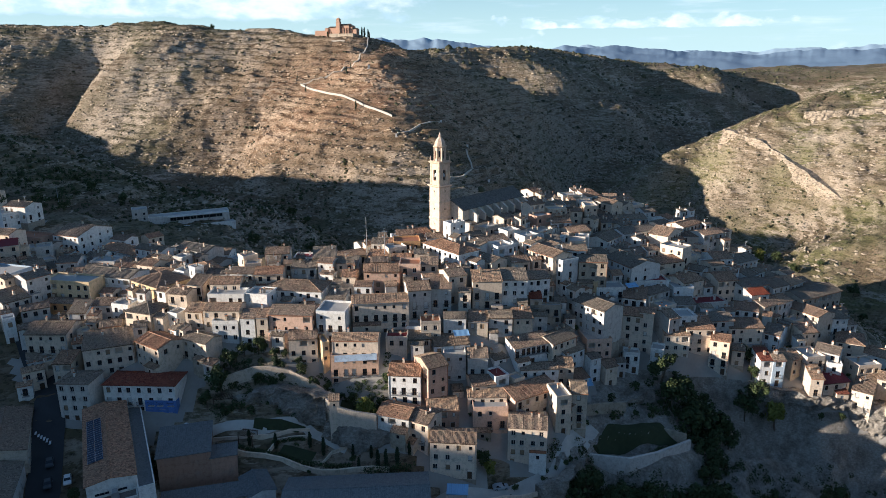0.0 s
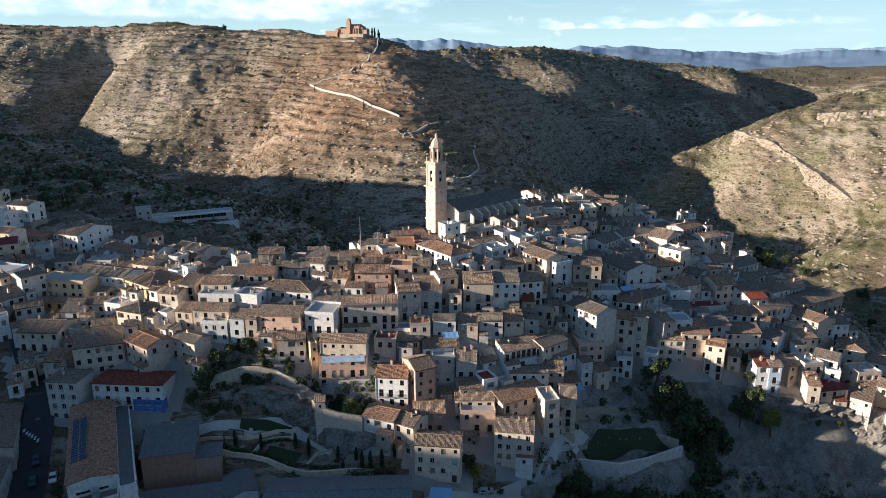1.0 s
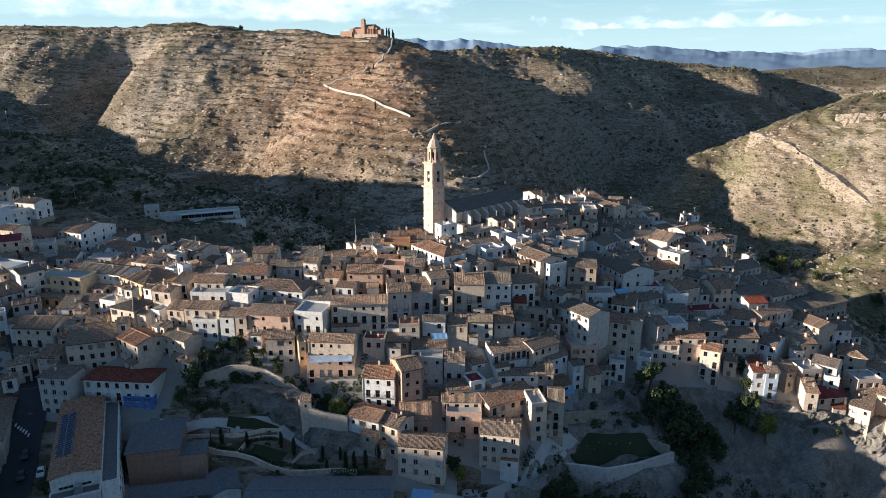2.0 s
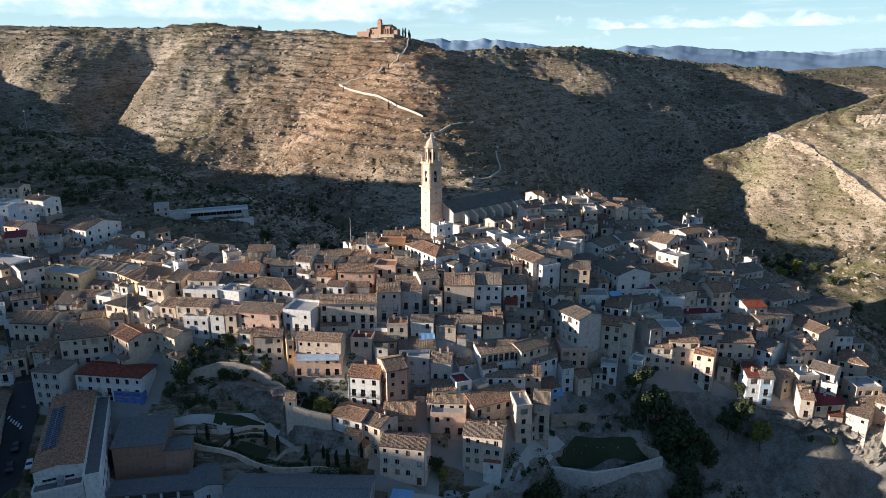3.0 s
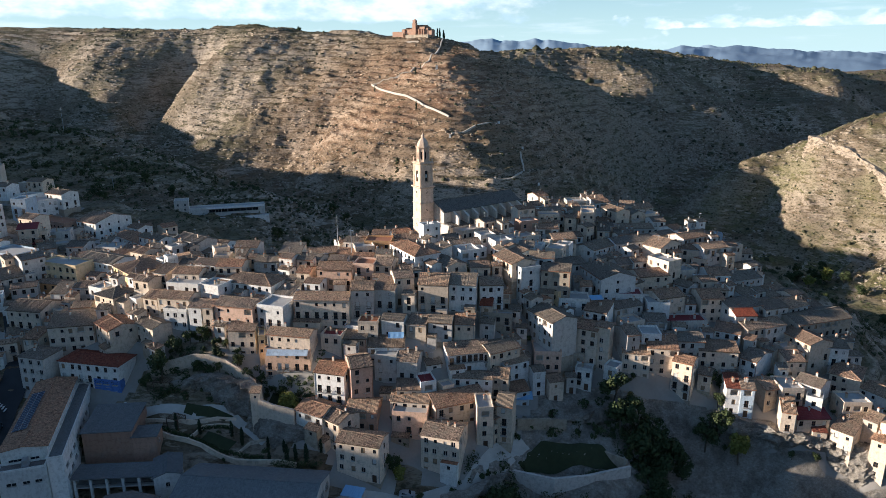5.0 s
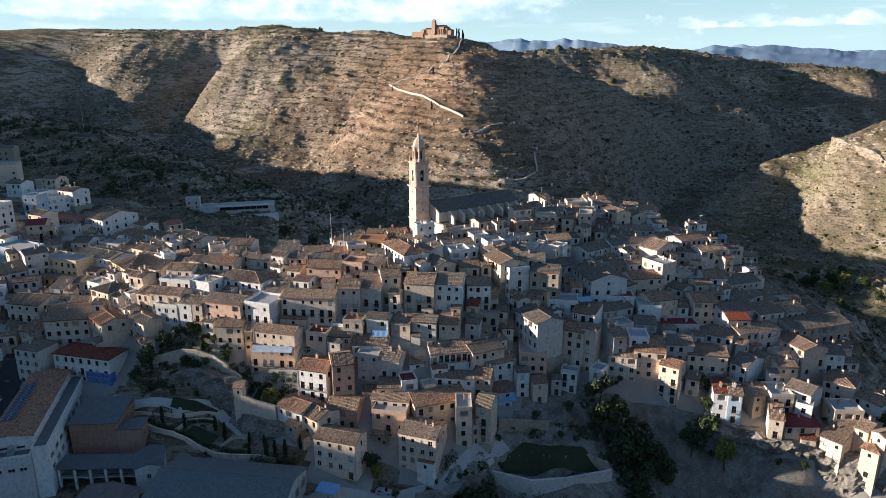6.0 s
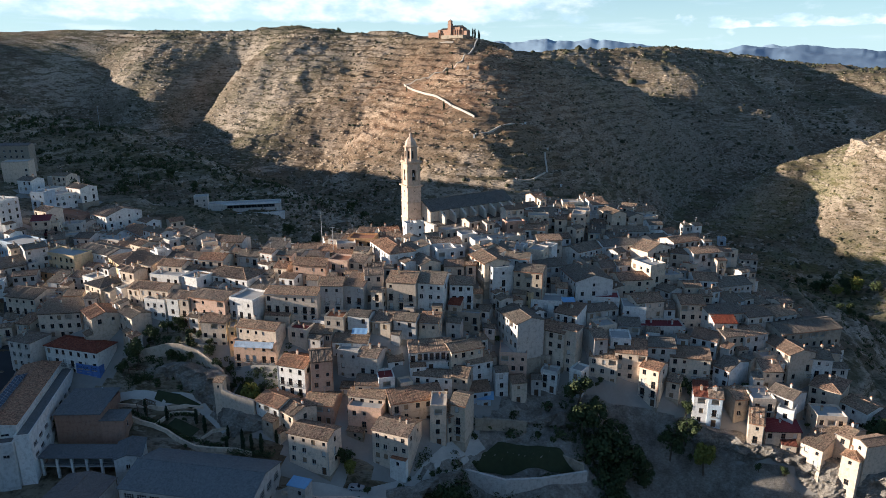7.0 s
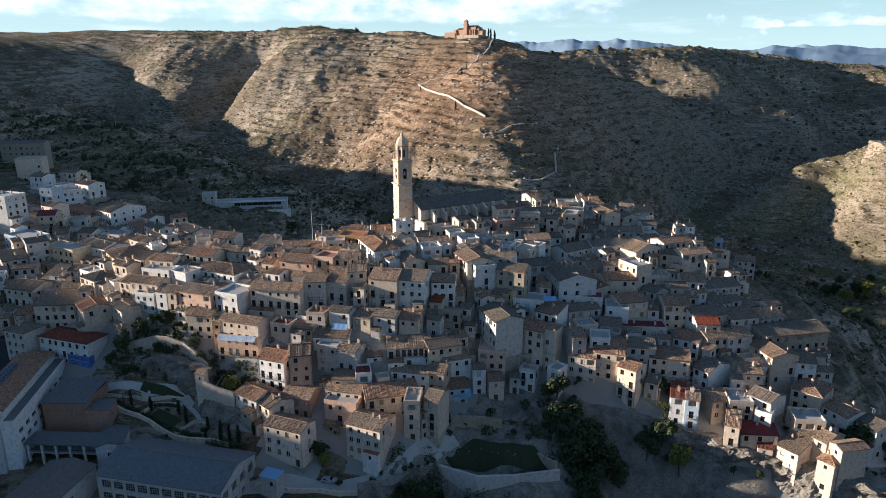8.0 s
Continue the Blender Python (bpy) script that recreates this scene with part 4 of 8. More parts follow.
def window_mesh(w, h, frame_mat, cols=2, rows=1, sill=True, glass=None):
    """A window set back in its opening: frame, bars and panes, over a stone sill. Its origin is the middle of the sill, the wall's face at y = 0."""
    t = 0.07
    xs = [-w / 2]
    for c in range(cols):
        a = -w / 2 + w * c / cols
        xs += [a + t, a + w / cols - (t if c == cols - 1 else 0)]
    xs.append(w / 2)
    zs = [-0.1] if sill else []
    zs.append(0.0)
    for r in range(rows):
        a = h * r / rows
        zs += [a + t, a + h / rows - (t if r == rows - 1 else 0)]
    zs.append(h)
    off = 1 if sill else 0

    def level(i, k):
        if sill and k == 0:
            return -0.07, 2
        pane_x, pane_z = i % 2 == 1, (k - off) % 2 == 1
        return (0.17, 0) if pane_x and pane_z else (0.10, 1)

    return relief_mesh(xs, zs, level, [glass or GLASS, frame_mat, CONCRETE])


def ring_mesh(w, d, z0, z1, out, t, mat):
    """A wall round a rectangle, in one piece."""
    loops = [[(-out, -out, z), (w + out, -out, z), (w + out, d + out, z), (-out, d + out, z)] for z in (z0, z1)] + [[(t, t, z), (w - t, t, z), (w - t, d - t, z), (t, d - t, z)] for z in (z1, z0)]
    v = [q for loop in loops for q in loop]
    f = [(4 * a + i, 4 * a + (i + 1) % 4, 4 * ((a + 1) % 4) + (i + 1) % 4, 4 * ((a + 1) % 4) + i) for a in range(4) for i in range(4)]
    return from_lists(v, f, [mat])


def stack_mesh(levels, mats, idx=None, sides=4, turn=math.pi / 4):
    """A stack of rings, each (half width, height): towers, chimneys, posts, in one piece."""
    v, f = [], []
    k = 1 / math.cos(math.pi / sides)
    for r, z in levels:
        v += [(r * k * math.cos(turn + 2 * math.pi * i / sides), r * k * math.sin(turn + 2 * math.pi * i / sides), z) for i in range(sides)]
    ids = []
    for a in range(len(levels) - 1):
        for i in range(sides):
            f.append((a * sides + i, a * sides + (i + 1) % sides, (a + 1) * sides + (i + 1) % sides, (a + 1) * sides + i))
            ids.append(idx[a] if idx else 0)
    f.append(tuple((len(levels) - 1) * sides + i for i in range(sides)))
    ids.append(idx[-1] if idx else 0)
    return from_lists(v, f, mats, ids)


def rail_mesh(w, deep, mat):
    """A balcony's iron railing."""
    bars = [(-w / 2, -deep, 0.98, w / 2, -deep + 0.05, 1.04), (-w / 2, -deep, 0.98, -w / 2 + 0.05, 0, 1.04), (w / 2 - 0.05, -deep, 0.98, w / 2, 0, 1.04)]
    k = max(4, int(w / 0.22))
    for i in range(k + 1):
        x = -w / 2 + 0.02 + (w - 0.04) * i / k
        bars.append((x - 0.014, -deep, -0.02, x + 0.014, -deep + 0.03, 0.98))
    return box_mesh(bars, mat)


WINDOWS = {
    "s": (0.85, 1.0, window_mesh(0.85, 1.0, WOOD, 1)),
    "m": (1.15, 1.5, window_mesh(1.15, 1.5, FRAME)),
    "d": (1.1, 1.5, window_mesh(1.1, 1.5, WOOD)),
    "h": (1.15, 1.55, window_mesh(1.15, 1.55, WOOD, 2, 2)),
    "t": (1.25, 2.2, window_mesh(1.25, 2.2, WOOD, 2, 2)),
    "w": (1.7, 1.3, window_mesh(1.7, 1.3, FRAME, 3)),
}
SHUT = {k: [window_mesh(w_, h_, WOOD, 1, 1, glass=g_) for g_ in (SHUTTER, SHUT_PALE)] for k, (w_, h_, me_) in WINDOWS.items()}
NICHE = relief_mesh([-1.15, -1.0, 1.0, 1.15], [-0.05, 0.0, 1.6, 1.7], lambda i, k: (1.1, 1) if i == 1 and k == 1 else (0.14, 0), [GREYP, STONEP])
WINDOWS["o"] = (2.3, 1.7, NICHE)
SHUT["o"] = [NICHE]
RAIL = rail_mesh(1.8, 0.6, IRON)
SLAB = box_mesh([(-0.9, -0.6, -0.16, 0.9, 0.0, -0.02)], CONCRETE)
DOOR_MESH = relief_mesh([-0.7, -0.6, -0.5, 0.5, 0.6, 0.7], [0, 0.2, 0.95, 1.15, 2.05, 2.2, 2.3], lambda i, k: (0.02, 1) if i in (0, 4) or k == 5 else (0.16, 0) if i == 2 and k in (1, 3) else (0.13, 0), [WOOD, CONCRETE])


def wall_faces(v, f, o, u, length, z0, z1, holes, deep=0.2, seen=None):
    """One wall, from the corner o along the unit vector u, with holes (x0, z0, x1, z1) cut through and lined. Outside lies to the right of u."""
    n = Vector((u.y, -u.x, 0))
    xs = sorted({0.0, length} | {round(a, 3) for h in holes for a in (h[0], h[2])})
    zs = sorted({z0, z1} | {round(a, 3) for h in holes for a in (h[1], h[3])})
    grid = {} if seen is None else seen

    def at(x, z, back=0.0):
        q = o + u * x - n * back
        key = (round(q.x, 3), round(q.y, 3), round(z, 3))
        if key not in grid:
            grid[key] = len(v)
            v.append((q.x, q.y, z))
        return grid[key]

    for xa, xb in zip(xs, xs[1:]):
        for za, zb in zip(zs, zs[1:]):
            cx, cz = (xa + xb) / 2, (za + zb) / 2
            if any(h[0] < cx < h[2] and h[1] < cz < h[3] for h in holes):
                continue
            f.append((at(xa, za), at(xb, za), at(xb, zb), at(xa, zb)))
    for a, b, c, d in holes:
        for (p, q), (r, s) in (((a, b), (c, b)), ((c, b), (c, d)), ((c, d), (a, d)), ((a, d), (a, b))):
            f.append((at(p, q), at(p, q, deep), at(r, s, deep), at(r, s)))


tile_rng = random.Random(31)


def slope(v, f, o, u, up, width, run, a, b, period=0.30, rise=0.065, thick=0.16):
    """One tiled roof slope: eave from o along u, 'up' the unit vector up the slope; the ridge lies between a and b (metres along the eave). Rows of barrel tiles."""
    n = u.cross(up).normalized()
    k = max(2, int(width / period))
    xs = [width * i / (2 * k) for i in range(2 * k + 1)]
    base = len(v)
    for i, x in enumerate(xs):
        t = run
        if a > 1e-4 and x < a:
            t = run * x / a
        if b < width - 1e-4 and x > b:
            t = min(t, run * (width - x) / (width - b))
        lift = n * ((rise if i % 2 else 0.0) + tile_rng.uniform(-0.028, 0.028))
        lo, hi = o + u * x + lift, o + u * x + up * t + lift
        v.extend([tuple(lo - n * thick - lift), tuple(lo), tuple(hi)])
    for i in range(2 * k):
        p, q = base + 3 * i, base + 3 * i + 3
        f.append((p + 1, q + 1, q + 2, p + 2))
        f.append((p, q, q + 1, p + 1))
    # verge boards and soffit
    e = len(v)
    for x, t in ((0.0, 0.0 if a > 1e-4 else run), (width, 0.0 if b < width - 1e-4 else run)):
        v.extend([tuple(o + u * x), tuple(o + u * x - n * thick), tuple(o + u * x + up * t - n * thick), tuple(o + u * x + up * t)])
    f.append((e, e + 3, e + 2, e + 1))
    f.append((e + 4, e + 5, e + 6, e + 7))
    q0, q1 = o + u * a + up * run - n * thick, o + u * b + up * run - n * thick
    s = len(v)
    v.extend([tuple(o - n * thick), tuple(q0), tuple(q1), tuple(o + u * width - n * thick)])
    f.append((s, s + 1, s + 2, s + 3))


def ridge_cap(v, f, p, q, size=0.17):
    d = (q - p).normalized()
    side = Vector((-d.y, d.x, 0)).normalized() * size
    top = Vector((0, 0, size * 0.9))
    k = len(v)
    for e in (p, q):
        v.extend([tuple(e - side), tuple(e - side * 0.5 + top * 0.8), tuple(e + side * 0.5 + top * 0.8), tuple(e + side)])
    f.extend([(k, k + 1, k + 5, k + 4), (k + 1, k + 2, k + 6, k + 5), (k + 2, k + 3, k + 7, k + 6), (k, k + 3, k + 2, k + 1), (k + 4, k + 5, k + 6, k + 7)])


WALLS = {"cream": CREAM, "white": WHITE, "grey": GREYP, "ochre": OCHRE, "orange": ORANGE, "pink": PINK, "blue": BLUEP, "stone": STONEP, "brick": BRICK, "bluehall": WHITE}
WALL_WORDS = {"cream": "weathered cream plaster", "white": "whitewashed", "grey": "grey plastered", "ochre": "ochre yellow plastered", "orange": "orange plastered", "pink": "faded rose plastered", "blue": "pale blue plastered", "stone": "rubble stone", "brick": "reddish plastered", "bluehall": "white plastered"}
ROOF_WORDS = {"g": "an old tiled gable roof", "s": "a tiled lean-to roof", "h": "a hipped tile roof", "f": "a flat roof terrace", "p": "a tiled gable end"}
TILES = {"": TILE, "grey": TILE_GREY, "red": TILE_RED, "maroon": MAROON, "dark": ROOF_DARK}
FLOORS = {"": CONCRETE, "red": TERRA, "maroon": MAROON}
CHIMNEYS = [stack_mesh([(c, -0.8), (c, h), (c + 0.08, h), (c + 0.08, h + 0.1), (c - 0.05, h + 0.1), (c - 0.05, h + 0.35), (c + 0.06, h + 0.35), (0.06, h + 0.6)], [wall_, TERRA], [0, 0, 0, 0, 0, 1, 1, 1]) for wall_ in (CREAM, GREYP, RUBBLE) for c, h in ((0.22, 0.8), (0.28, 1.1))]
AERIAL = from_lists(*boxes([(-0.025, -0.025, -0.3, 0.025, 0.025, 2.4), (-0.7, -0.015, 2.2, 0.7, 0.015, 2.24), (-0.5, -0.3, 2.2, -0.48, 0.3, 2.23), (-0.1, -0.3, 2.2, -0.08, 0.3, 2.23), (0.3, -0.25, 2.2, 0.32, 0.25, 2.23), (0.6, -0.2, 2.2, 0.62, 0.2, 2.23)]), [STEEL])


def house(p, rng):
    """A town house: walls with real openings, a tiled roof or a terrace, windows, door, balconies and chimneys."""
    w, d, roof, hgt = p["w"], p["d"], p["roof"], p["h"]
    turn = radians(p["turn"])
    m = Matrix.Translation((p["x"], p["y"], 0)) @ Matrix.Rotation(turn, 4, "Z")
    corners = [m @ Vector((x, y, 0)) for x, y in ((0, 0), (w, 0), (w, d), (0, d))]
    ground_at = [top_z(c.x, c.y) for c in corners]
    foot = min(min(ground_at), p["z"] - hgt) - 0.6
    top = p["z"] - foot                                   # eave above the house's own base
    root = new("house")
    root.matrix_basis = m @ Matrix.Translation((0, 0, foot))
    storey = 2.9
    wall_mat, tile = WALLS[p["wall"]], TILES[p.get("tile", "")]
    pitch = 0.30 + rng.uniform(-0.03, 0.03)
    v, f, holes_at, weld = [], [], [], {}
    extra = {"s": d * pitch * 0.8}.get(roof, 0.0)
    parapet = 0.55 if roof == "f" else 0.0
    # the four sides: start corner, direction, length, height of its eave
    sides = [(Vector((0, 0, 0)), Vector((1, 0, 0)), w, top + parapet, ground_at[0], ground_at[1]),
             (Vector((w, 0, 0)), Vector((0, 1, 0)), d, top + parapet, ground_at[1], ground_at[2]),
             (Vector((w, d, 0)), Vector((-1, 0, 0)), w, top + parapet + extra, ground_at[2], ground_at[3]),
             (Vector((0, d, 0)), Vector((0, -1, 0)), d, top + parapet, ground_at[3], ground_at[0])]
    front_floor = min(p["z"] - hgt, max(ground_at[0], ground_at[1])) - foot
    for side, (o, u, length, high, ga, gb) in enumerate(sides):
        holes = []
        if side != 2:
            gl = max(ga, gb) - foot if side else front_floor
            rows = int((top - 0.35 - gl) / storey + 0.25)
            cols = max(1, int(length / 2.75 + 0.3))
            if side in (1, 3):
                cols = max(1, int(length / 4.2))
            blank = side in (1, 3) and rng.random() < 0.2
            kind = rng.choice(["m", "d", "d", "h", "d"])
            tall = rng.random() < 0.5
            for r in range(rows):
                zb = top - 0.35 - (r + 1) * storey + 0.9
                for c in range(cols):
                    if blank or rng.random() < (0.08 if side == 0 else 0.26):
                        continue
                    xc = length * (c + 0.5) / cols + rng.uniform(-0.25, 0.25)
                    k = kind
                    if r == 0 and rows > 2 and rng.random() < 0.6:
                        k = "s"
                    if r == rows - 1 and side == 0 and rows > 1 and rng.random() < 0.35:
                        k = "door"
                    elif tall and 0 < r < rows - 1 or (tall and r == 0 and rows <= 2 and side == 0 and rng.random() < 0.4):
                        k = "t"
                    elif rng.random() < 0.12:
                        k = "s"
                    elif r == 0 and side != 1 and rng.random() < 0.10:
                        k = "o"
                    ww, hh = (1.4, 2.3) if k == "door" else WINDOWS[k][:2]
                    if xc - ww / 2 < 0.25 or xc + ww / 2 > length - 0.25:
                        continue
                    z0 = {"t": zb - 0.85, "door": max(0.05, gl + 0.02)}.get(k, zb + (0.35 if k == "s" else 0))
                    if z0 + hh > top - 0.15 or z0 < 0.03:
                        continue
                    holes.append((xc - ww / 2, z0, xc + ww / 2, z0 + hh))
                    holes_at.append((side, o, u, xc, z0, k, r))
            if side == 0 and "row" in p:
                n_open, pitch_x = p["row"]
                for c in range(n_open):
                    xc = length / 2 + (c - (n_open - 1) / 2) * pitch_x
                    holes.insert(0, (xc - 0.625, top - 2.75, xc + 0.625, top - 0.55))
                    holes_at.append((side, o, u, xc, top - 2.75, "t", 0))
        # no two openings of one wall may touch
        clean = []
        for hq in holes:
            if all(hq[2] + 0.1 < q[0] or hq[0] - 0.1 > q[2] or hq[3] + 0.1 < q[1] or hq[1] - 0.1 > q[3] for q in clean):
                clean.append(hq)
        holes_at = [h for h in holes_at if h[0] != side or any(abs((q[0] + q[2]) / 2 - h[3]) < 1e-6 and abs(q[1] - h[4]) < 1e-6 for q in clean)]
        wall_faces(v, f, o, u, length, 0.0, high, clean, seen=weld)
    k = len(v)
    if roof == "g":
        ridge = top + d / 2 * pitch
        v += [(w, 0, top), (w, d, top), (w, d / 2, ridge), (0, d, top), (0, 0, top), (0, d / 2, ridge)]
        f += [(k, k + 1, k + 2), (k + 3, k + 4, k + 5)]
    elif roof == "p":
        ridge = top + w / 2 * pitch
        v += [(0, 0, top), (w, 0, top), (w / 2, 0, ridge), (w, d, top), (0, d, top), (w / 2, d, ridge)]
        f += [(k, k + 1, k + 2), (k + 3, k + 4, k + 5)]
    elif roof == "s":
        v += [(w, 0, top), (w, d, top), (w, d, top + extra), (0, 0, top), (0, d, top), (0, d, top + extra)]
        f += [(k, k + 1, k + 2), (k + 4, k + 3, k + 5)]
    part("wall", from_lists(v, f, [wall_mat]), root)
    # roof
    over = 0.38
    rv, rf = [], []
    if roof in "gs":
        dd = d / 2 if roof == "g" else d
        pt = pitch if roof == "g" else pitch * 0.8
        up = Vector((0, 1, pt)).normalized()
        run = (dd + over) / up.y
        slope(rv, rf, Vector((-0.18, -over, top + 0.1 - over * pt)), Vector((1, 0, 0)), up, w + 0.36, run, 0, w + 0.36)
        if roof == "g":
            up2 = Vector((0, -1, pt)).normalized()
            slope(rv, rf, Vector((w + 0.18, d + over, top + 0.1 - over * pt)), Vector((-1, 0, 0)), up2, w + 0.36, run, 0, w + 0.36)
            ridge_cap(rv, rf, Vector((-0.18, d / 2, top + 0.15 + d / 2 * pt)), Vector((w + 0.18, d / 2, top + 0.15 + d / 2 * pt)))
    elif roof == "p":
        up = Vector((1, 0, pitch)).normalized()
        run = (w / 2 + over) / up.x
        slope(rv, rf, Vector((-over, d + 0.18, top + 0.1 - over * pitch)), Vector((0, -1, 0)), up, d + 0.36, run, 0, d + 0.36)
        up = Vector((-1, 0, pitch)).normalized()
        slope(rv, rf, Vector((w + over, -0.18, top + 0.1 - over * pitch)), Vector((0, 1, 0)), up, d + 0.36, run, 0, d + 0.36)
        ridge_cap(rv, rf, Vector((w / 2, -0.18, top + 0.15 + w / 2 * pitch)), Vector((w / 2, d + 0.18, top + 0.15 + w / 2 * pitch)))
    elif roof == "h":
        W, D, zb = w + 2 * over, d + 2 * over, top + 0.1 - over * pitch
        s = min(W, D) / 2
        along_x = W >= D
        for o, u, length, is_long in ((Vector((-over, -over, zb)), Vector((1, 0, 0)), W, along_x), (Vector((w + over, -over, zb)), Vector((0, 1, 0)), D, not along_x),
                                      (Vector((w + over, d + over, zb)), Vector((-1, 0, 0)), W, along_x), (Vector((-over, d + over, zb)), Vector((0, -1, 0)), D, not along_x)):
            inward = Vector((-u.y, u.x, 0))
            up = (inward + Vector((0, 0, pitch))).normalized()
            run = s * math.sqrt(1 + pitch * pitch)
            a, b = (s, length - s) if is_long else (length / 2, length / 2)
            slope(rv, rf, o, u, up, length, run, a, b)
        zr = zb + s * pitch + 0.06
        if along_x:
            r0, r1 = Vector((-over + s, d / 2, zr)), Vector((w + over - s, d / 2, zr))
        else:
            r0, r1 = Vector((w / 2, -over + s, zr)), Vector((w / 2, d + over - s, zr))
        ends = [Vector((-over, -over, zb)), Vector((w + over, -over, zb)), Vector((w + over, d + over, zb)), Vector((-over, d + over, zb))]
        if (r1 - r0).length > 0.1:
            ridge_cap(rv, rf, r0, r1)
        for q in ends:
            t = r0 if (q - r0).length < (q - r1).length else r1
            ridge_cap(rv, rf, q, t)
    if rv:
        part("roof", from_lists(rv, rf, [tile]), root)
    else:
        t = 0.22
        part("terrace", box_mesh([(t, t, top - 0.25, w - t, d - t, top - 0.02)], FLOORS[p.get("floor", "")]), root)
        part("parapet", ring_mesh(w, d, top - 0.3, top + parapet + 0.06, 0.03, t, wall_mat), root)
    # windows, doors and balconies
    for side, o, u, xc, z0, k, r in holes_at:
        q = o + u * xc
        mw = Matrix.Translation((q.x, q.y, z0)) @ Matrix.Rotation(math.atan2(u.y, u.x), 4, "Z")
        if k == "door":
            part("door", DOOR_MESH, root, at=mw)
        else:
            part("window", rng.choice(SHUT[k]) if rng.random() < 0.24 else WINDOWS[k][2], root, at=mw)
            if k == "t" and side == 0 and z0 > front_floor + 2.0:
                slab = part("balcony", SLAB, root, at=mw)
                part("railing", RAIL, slab, "black iron balcony railing", kind="stuff")
    # a rubble footing where the slope bares it, gutter, downpipe
    doors = [h for h in holes_at if h[5] == "door"]
    lowest = min([h[4] for h in holes_at] + [front_floor + 1.2])
    base_z = (front_floor - 0.05 if doors else lowest - 0.2)
    if base_z > 0.5 and rng.random() < 0.6:
        part("stone_base", ring_mesh(w, d, -0.1, min(base_z, top * 0.6), 0.05, 0.3, RUBBLE), root, "bare rubble stone footing")
    if rv and roof in "gs" and rng.random() < 0.6:
        part("gutter", box_mesh([(-0.2, -over - 0.14, top - over * pitch - 0.08, w + 0.2, -over - 0.01, top - over * pitch + 0.05)], rng.choice([STEEL, TERRA, WOOD])), root)
        if rng.random() < 0.7:
            xd = rng.choice([0.15, w - 0.25])
            part("downpipe", box_mesh([(xd, -0.13, max(0.0, front_floor), xd + 0.1, -0.03, top - 0.12), (xd, -over - 0.1, top - 0.3, xd + 0.1, -0.03, top - 0.2)], rng.choice([STEEL, TERRA])), root)
    # a lower wing against the front, with its own lean-to roof or terrace
    if p.get("wing", rng.random() < 0.34) and w > 6.0 and top - front_floor > 5.5:
        aw, ad = w * rng.uniform(0.35, 0.55), rng.uniform(1.6, 2.4)
        ax0 = rng.choice([0.05, w - aw - 0.05])
        az_ = front_floor + (top - front_floor) * rng.uniform(0.3, 0.55)
        av, af, aweld = [], [], {}
        ah = []
        if az_ - front_floor > 2.2:
            ah = [(aw * 0.5 - 0.45, az_ - 1.7, aw * 0.5 + 0.4, az_ - 0.7)]
        for o_, u_, ln_, hh_ in ((Vector((ax0, -ad, 0)), Vector((1, 0, 0)), aw, ah), (Vector((ax0 + aw, -ad, 0)), Vector((0, 1, 0)), ad - 0.01, []), (Vector((ax0, -0.01, 0)), Vector((0, -1, 0)), ad - 0.01, [])):
            wall_faces(av, af, o_, u_, ln_, 0.0, az_, hh_, seen=aweld)
        wing = part("wing", from_lists(av, af, [rng.choice([wall_mat, wall_mat, RUBBLE, WHITE])]), root)
        if ah:
            part("window", WINDOWS["s"][2], wing, at=Matrix.Translation((ax0 + aw * 0.5 - 0.025, -ad, az_ - 1.7)))
        if rng.random() < 0.6:
            wv, wf = [], []
            upw = Vector((0, 1, 0.3)).normalized()
            slope(wv, wf, Vector((ax0 - 0.12, -ad - 0.25, az_ + 0.02)), Vector((1, 0, 0)), upw, aw + 0.24, (ad + 0.2) / upw.y, 0, aw + 0.24)
            part("wing_roof", from_lists(wv, wf, [tile]), wing)
        else:
            part("wing_terrace", box_mesh([(ax0 + 0.02, -ad + 0.02, az_ - 0.15, ax0 + aw - 0.02, -0.02, az_ + 0.02)], rng.choice([TERRA, CONCRETE])), wing)
            part("railing", box_mesh([(ax0, -ad, az_ + 0.9, ax0 + aw, -ad + 0.05, az_ + 0.96)] + [(ax0 + aw * i / 14 - 0.015, -ad + 0.01, az_, ax0 + aw * i / 14 + 0.015, -ad + 0.04, az_ + 0.9) for i in range(15)], IRON), wing, "black iron terrace railing", kind="stuff")
    for c in range(rng.choice([0, 0, 1, 1, 2])):
        x, y = rng.uniform(0.15, 0.85) * w, rng.uniform(0.35, 0.8) * d
        zc = top + (min(y, d - y) * pitch if roof == "g" else y * pitch * 0.8 if roof == "s" else min(x, w - x) * pitch if roof == "p" else min(x, y, w - x, d - y) * pitch if roof == "h" else 0)
        part("chimney", rng.choice(CHIMNEYS), root, at=Matrix.Translation((x, y, zc)))
    if rng.random() < 0.4:
        x, y = rng.uniform(0.3, 0.7) * w, d * 0.5
        zc = top + (min(y, d - y) * pitch if roof in "g" else y * pitch * 0.8 if roof == "s" else min(x, w - x) * pitch if roof == "p" else min(x, y, w - x, d - y) * pitch if roof == "h" else 0)
        part("aerial", AERIAL, root, "thin metal television aerial", at=Matrix.Translation((x, y, zc)), kind="stuff")
    if p["wall"] == "bluehall":
        part("painted_base", box_mesh([(w * 0.56, -0.04, 0.0, w + 0.04, 0.0, 5.0), (w, 0.0, 0.0, w + 0.04, d * 0.25, 5.0)], BLUEB), root, "blue painted ground floor")
        for xs_ in (0.62, 0.8):
            part("window", WINDOWS["w"][2], root, at=Matrix.Translation((w * xs_, -0.05, 2.4)))
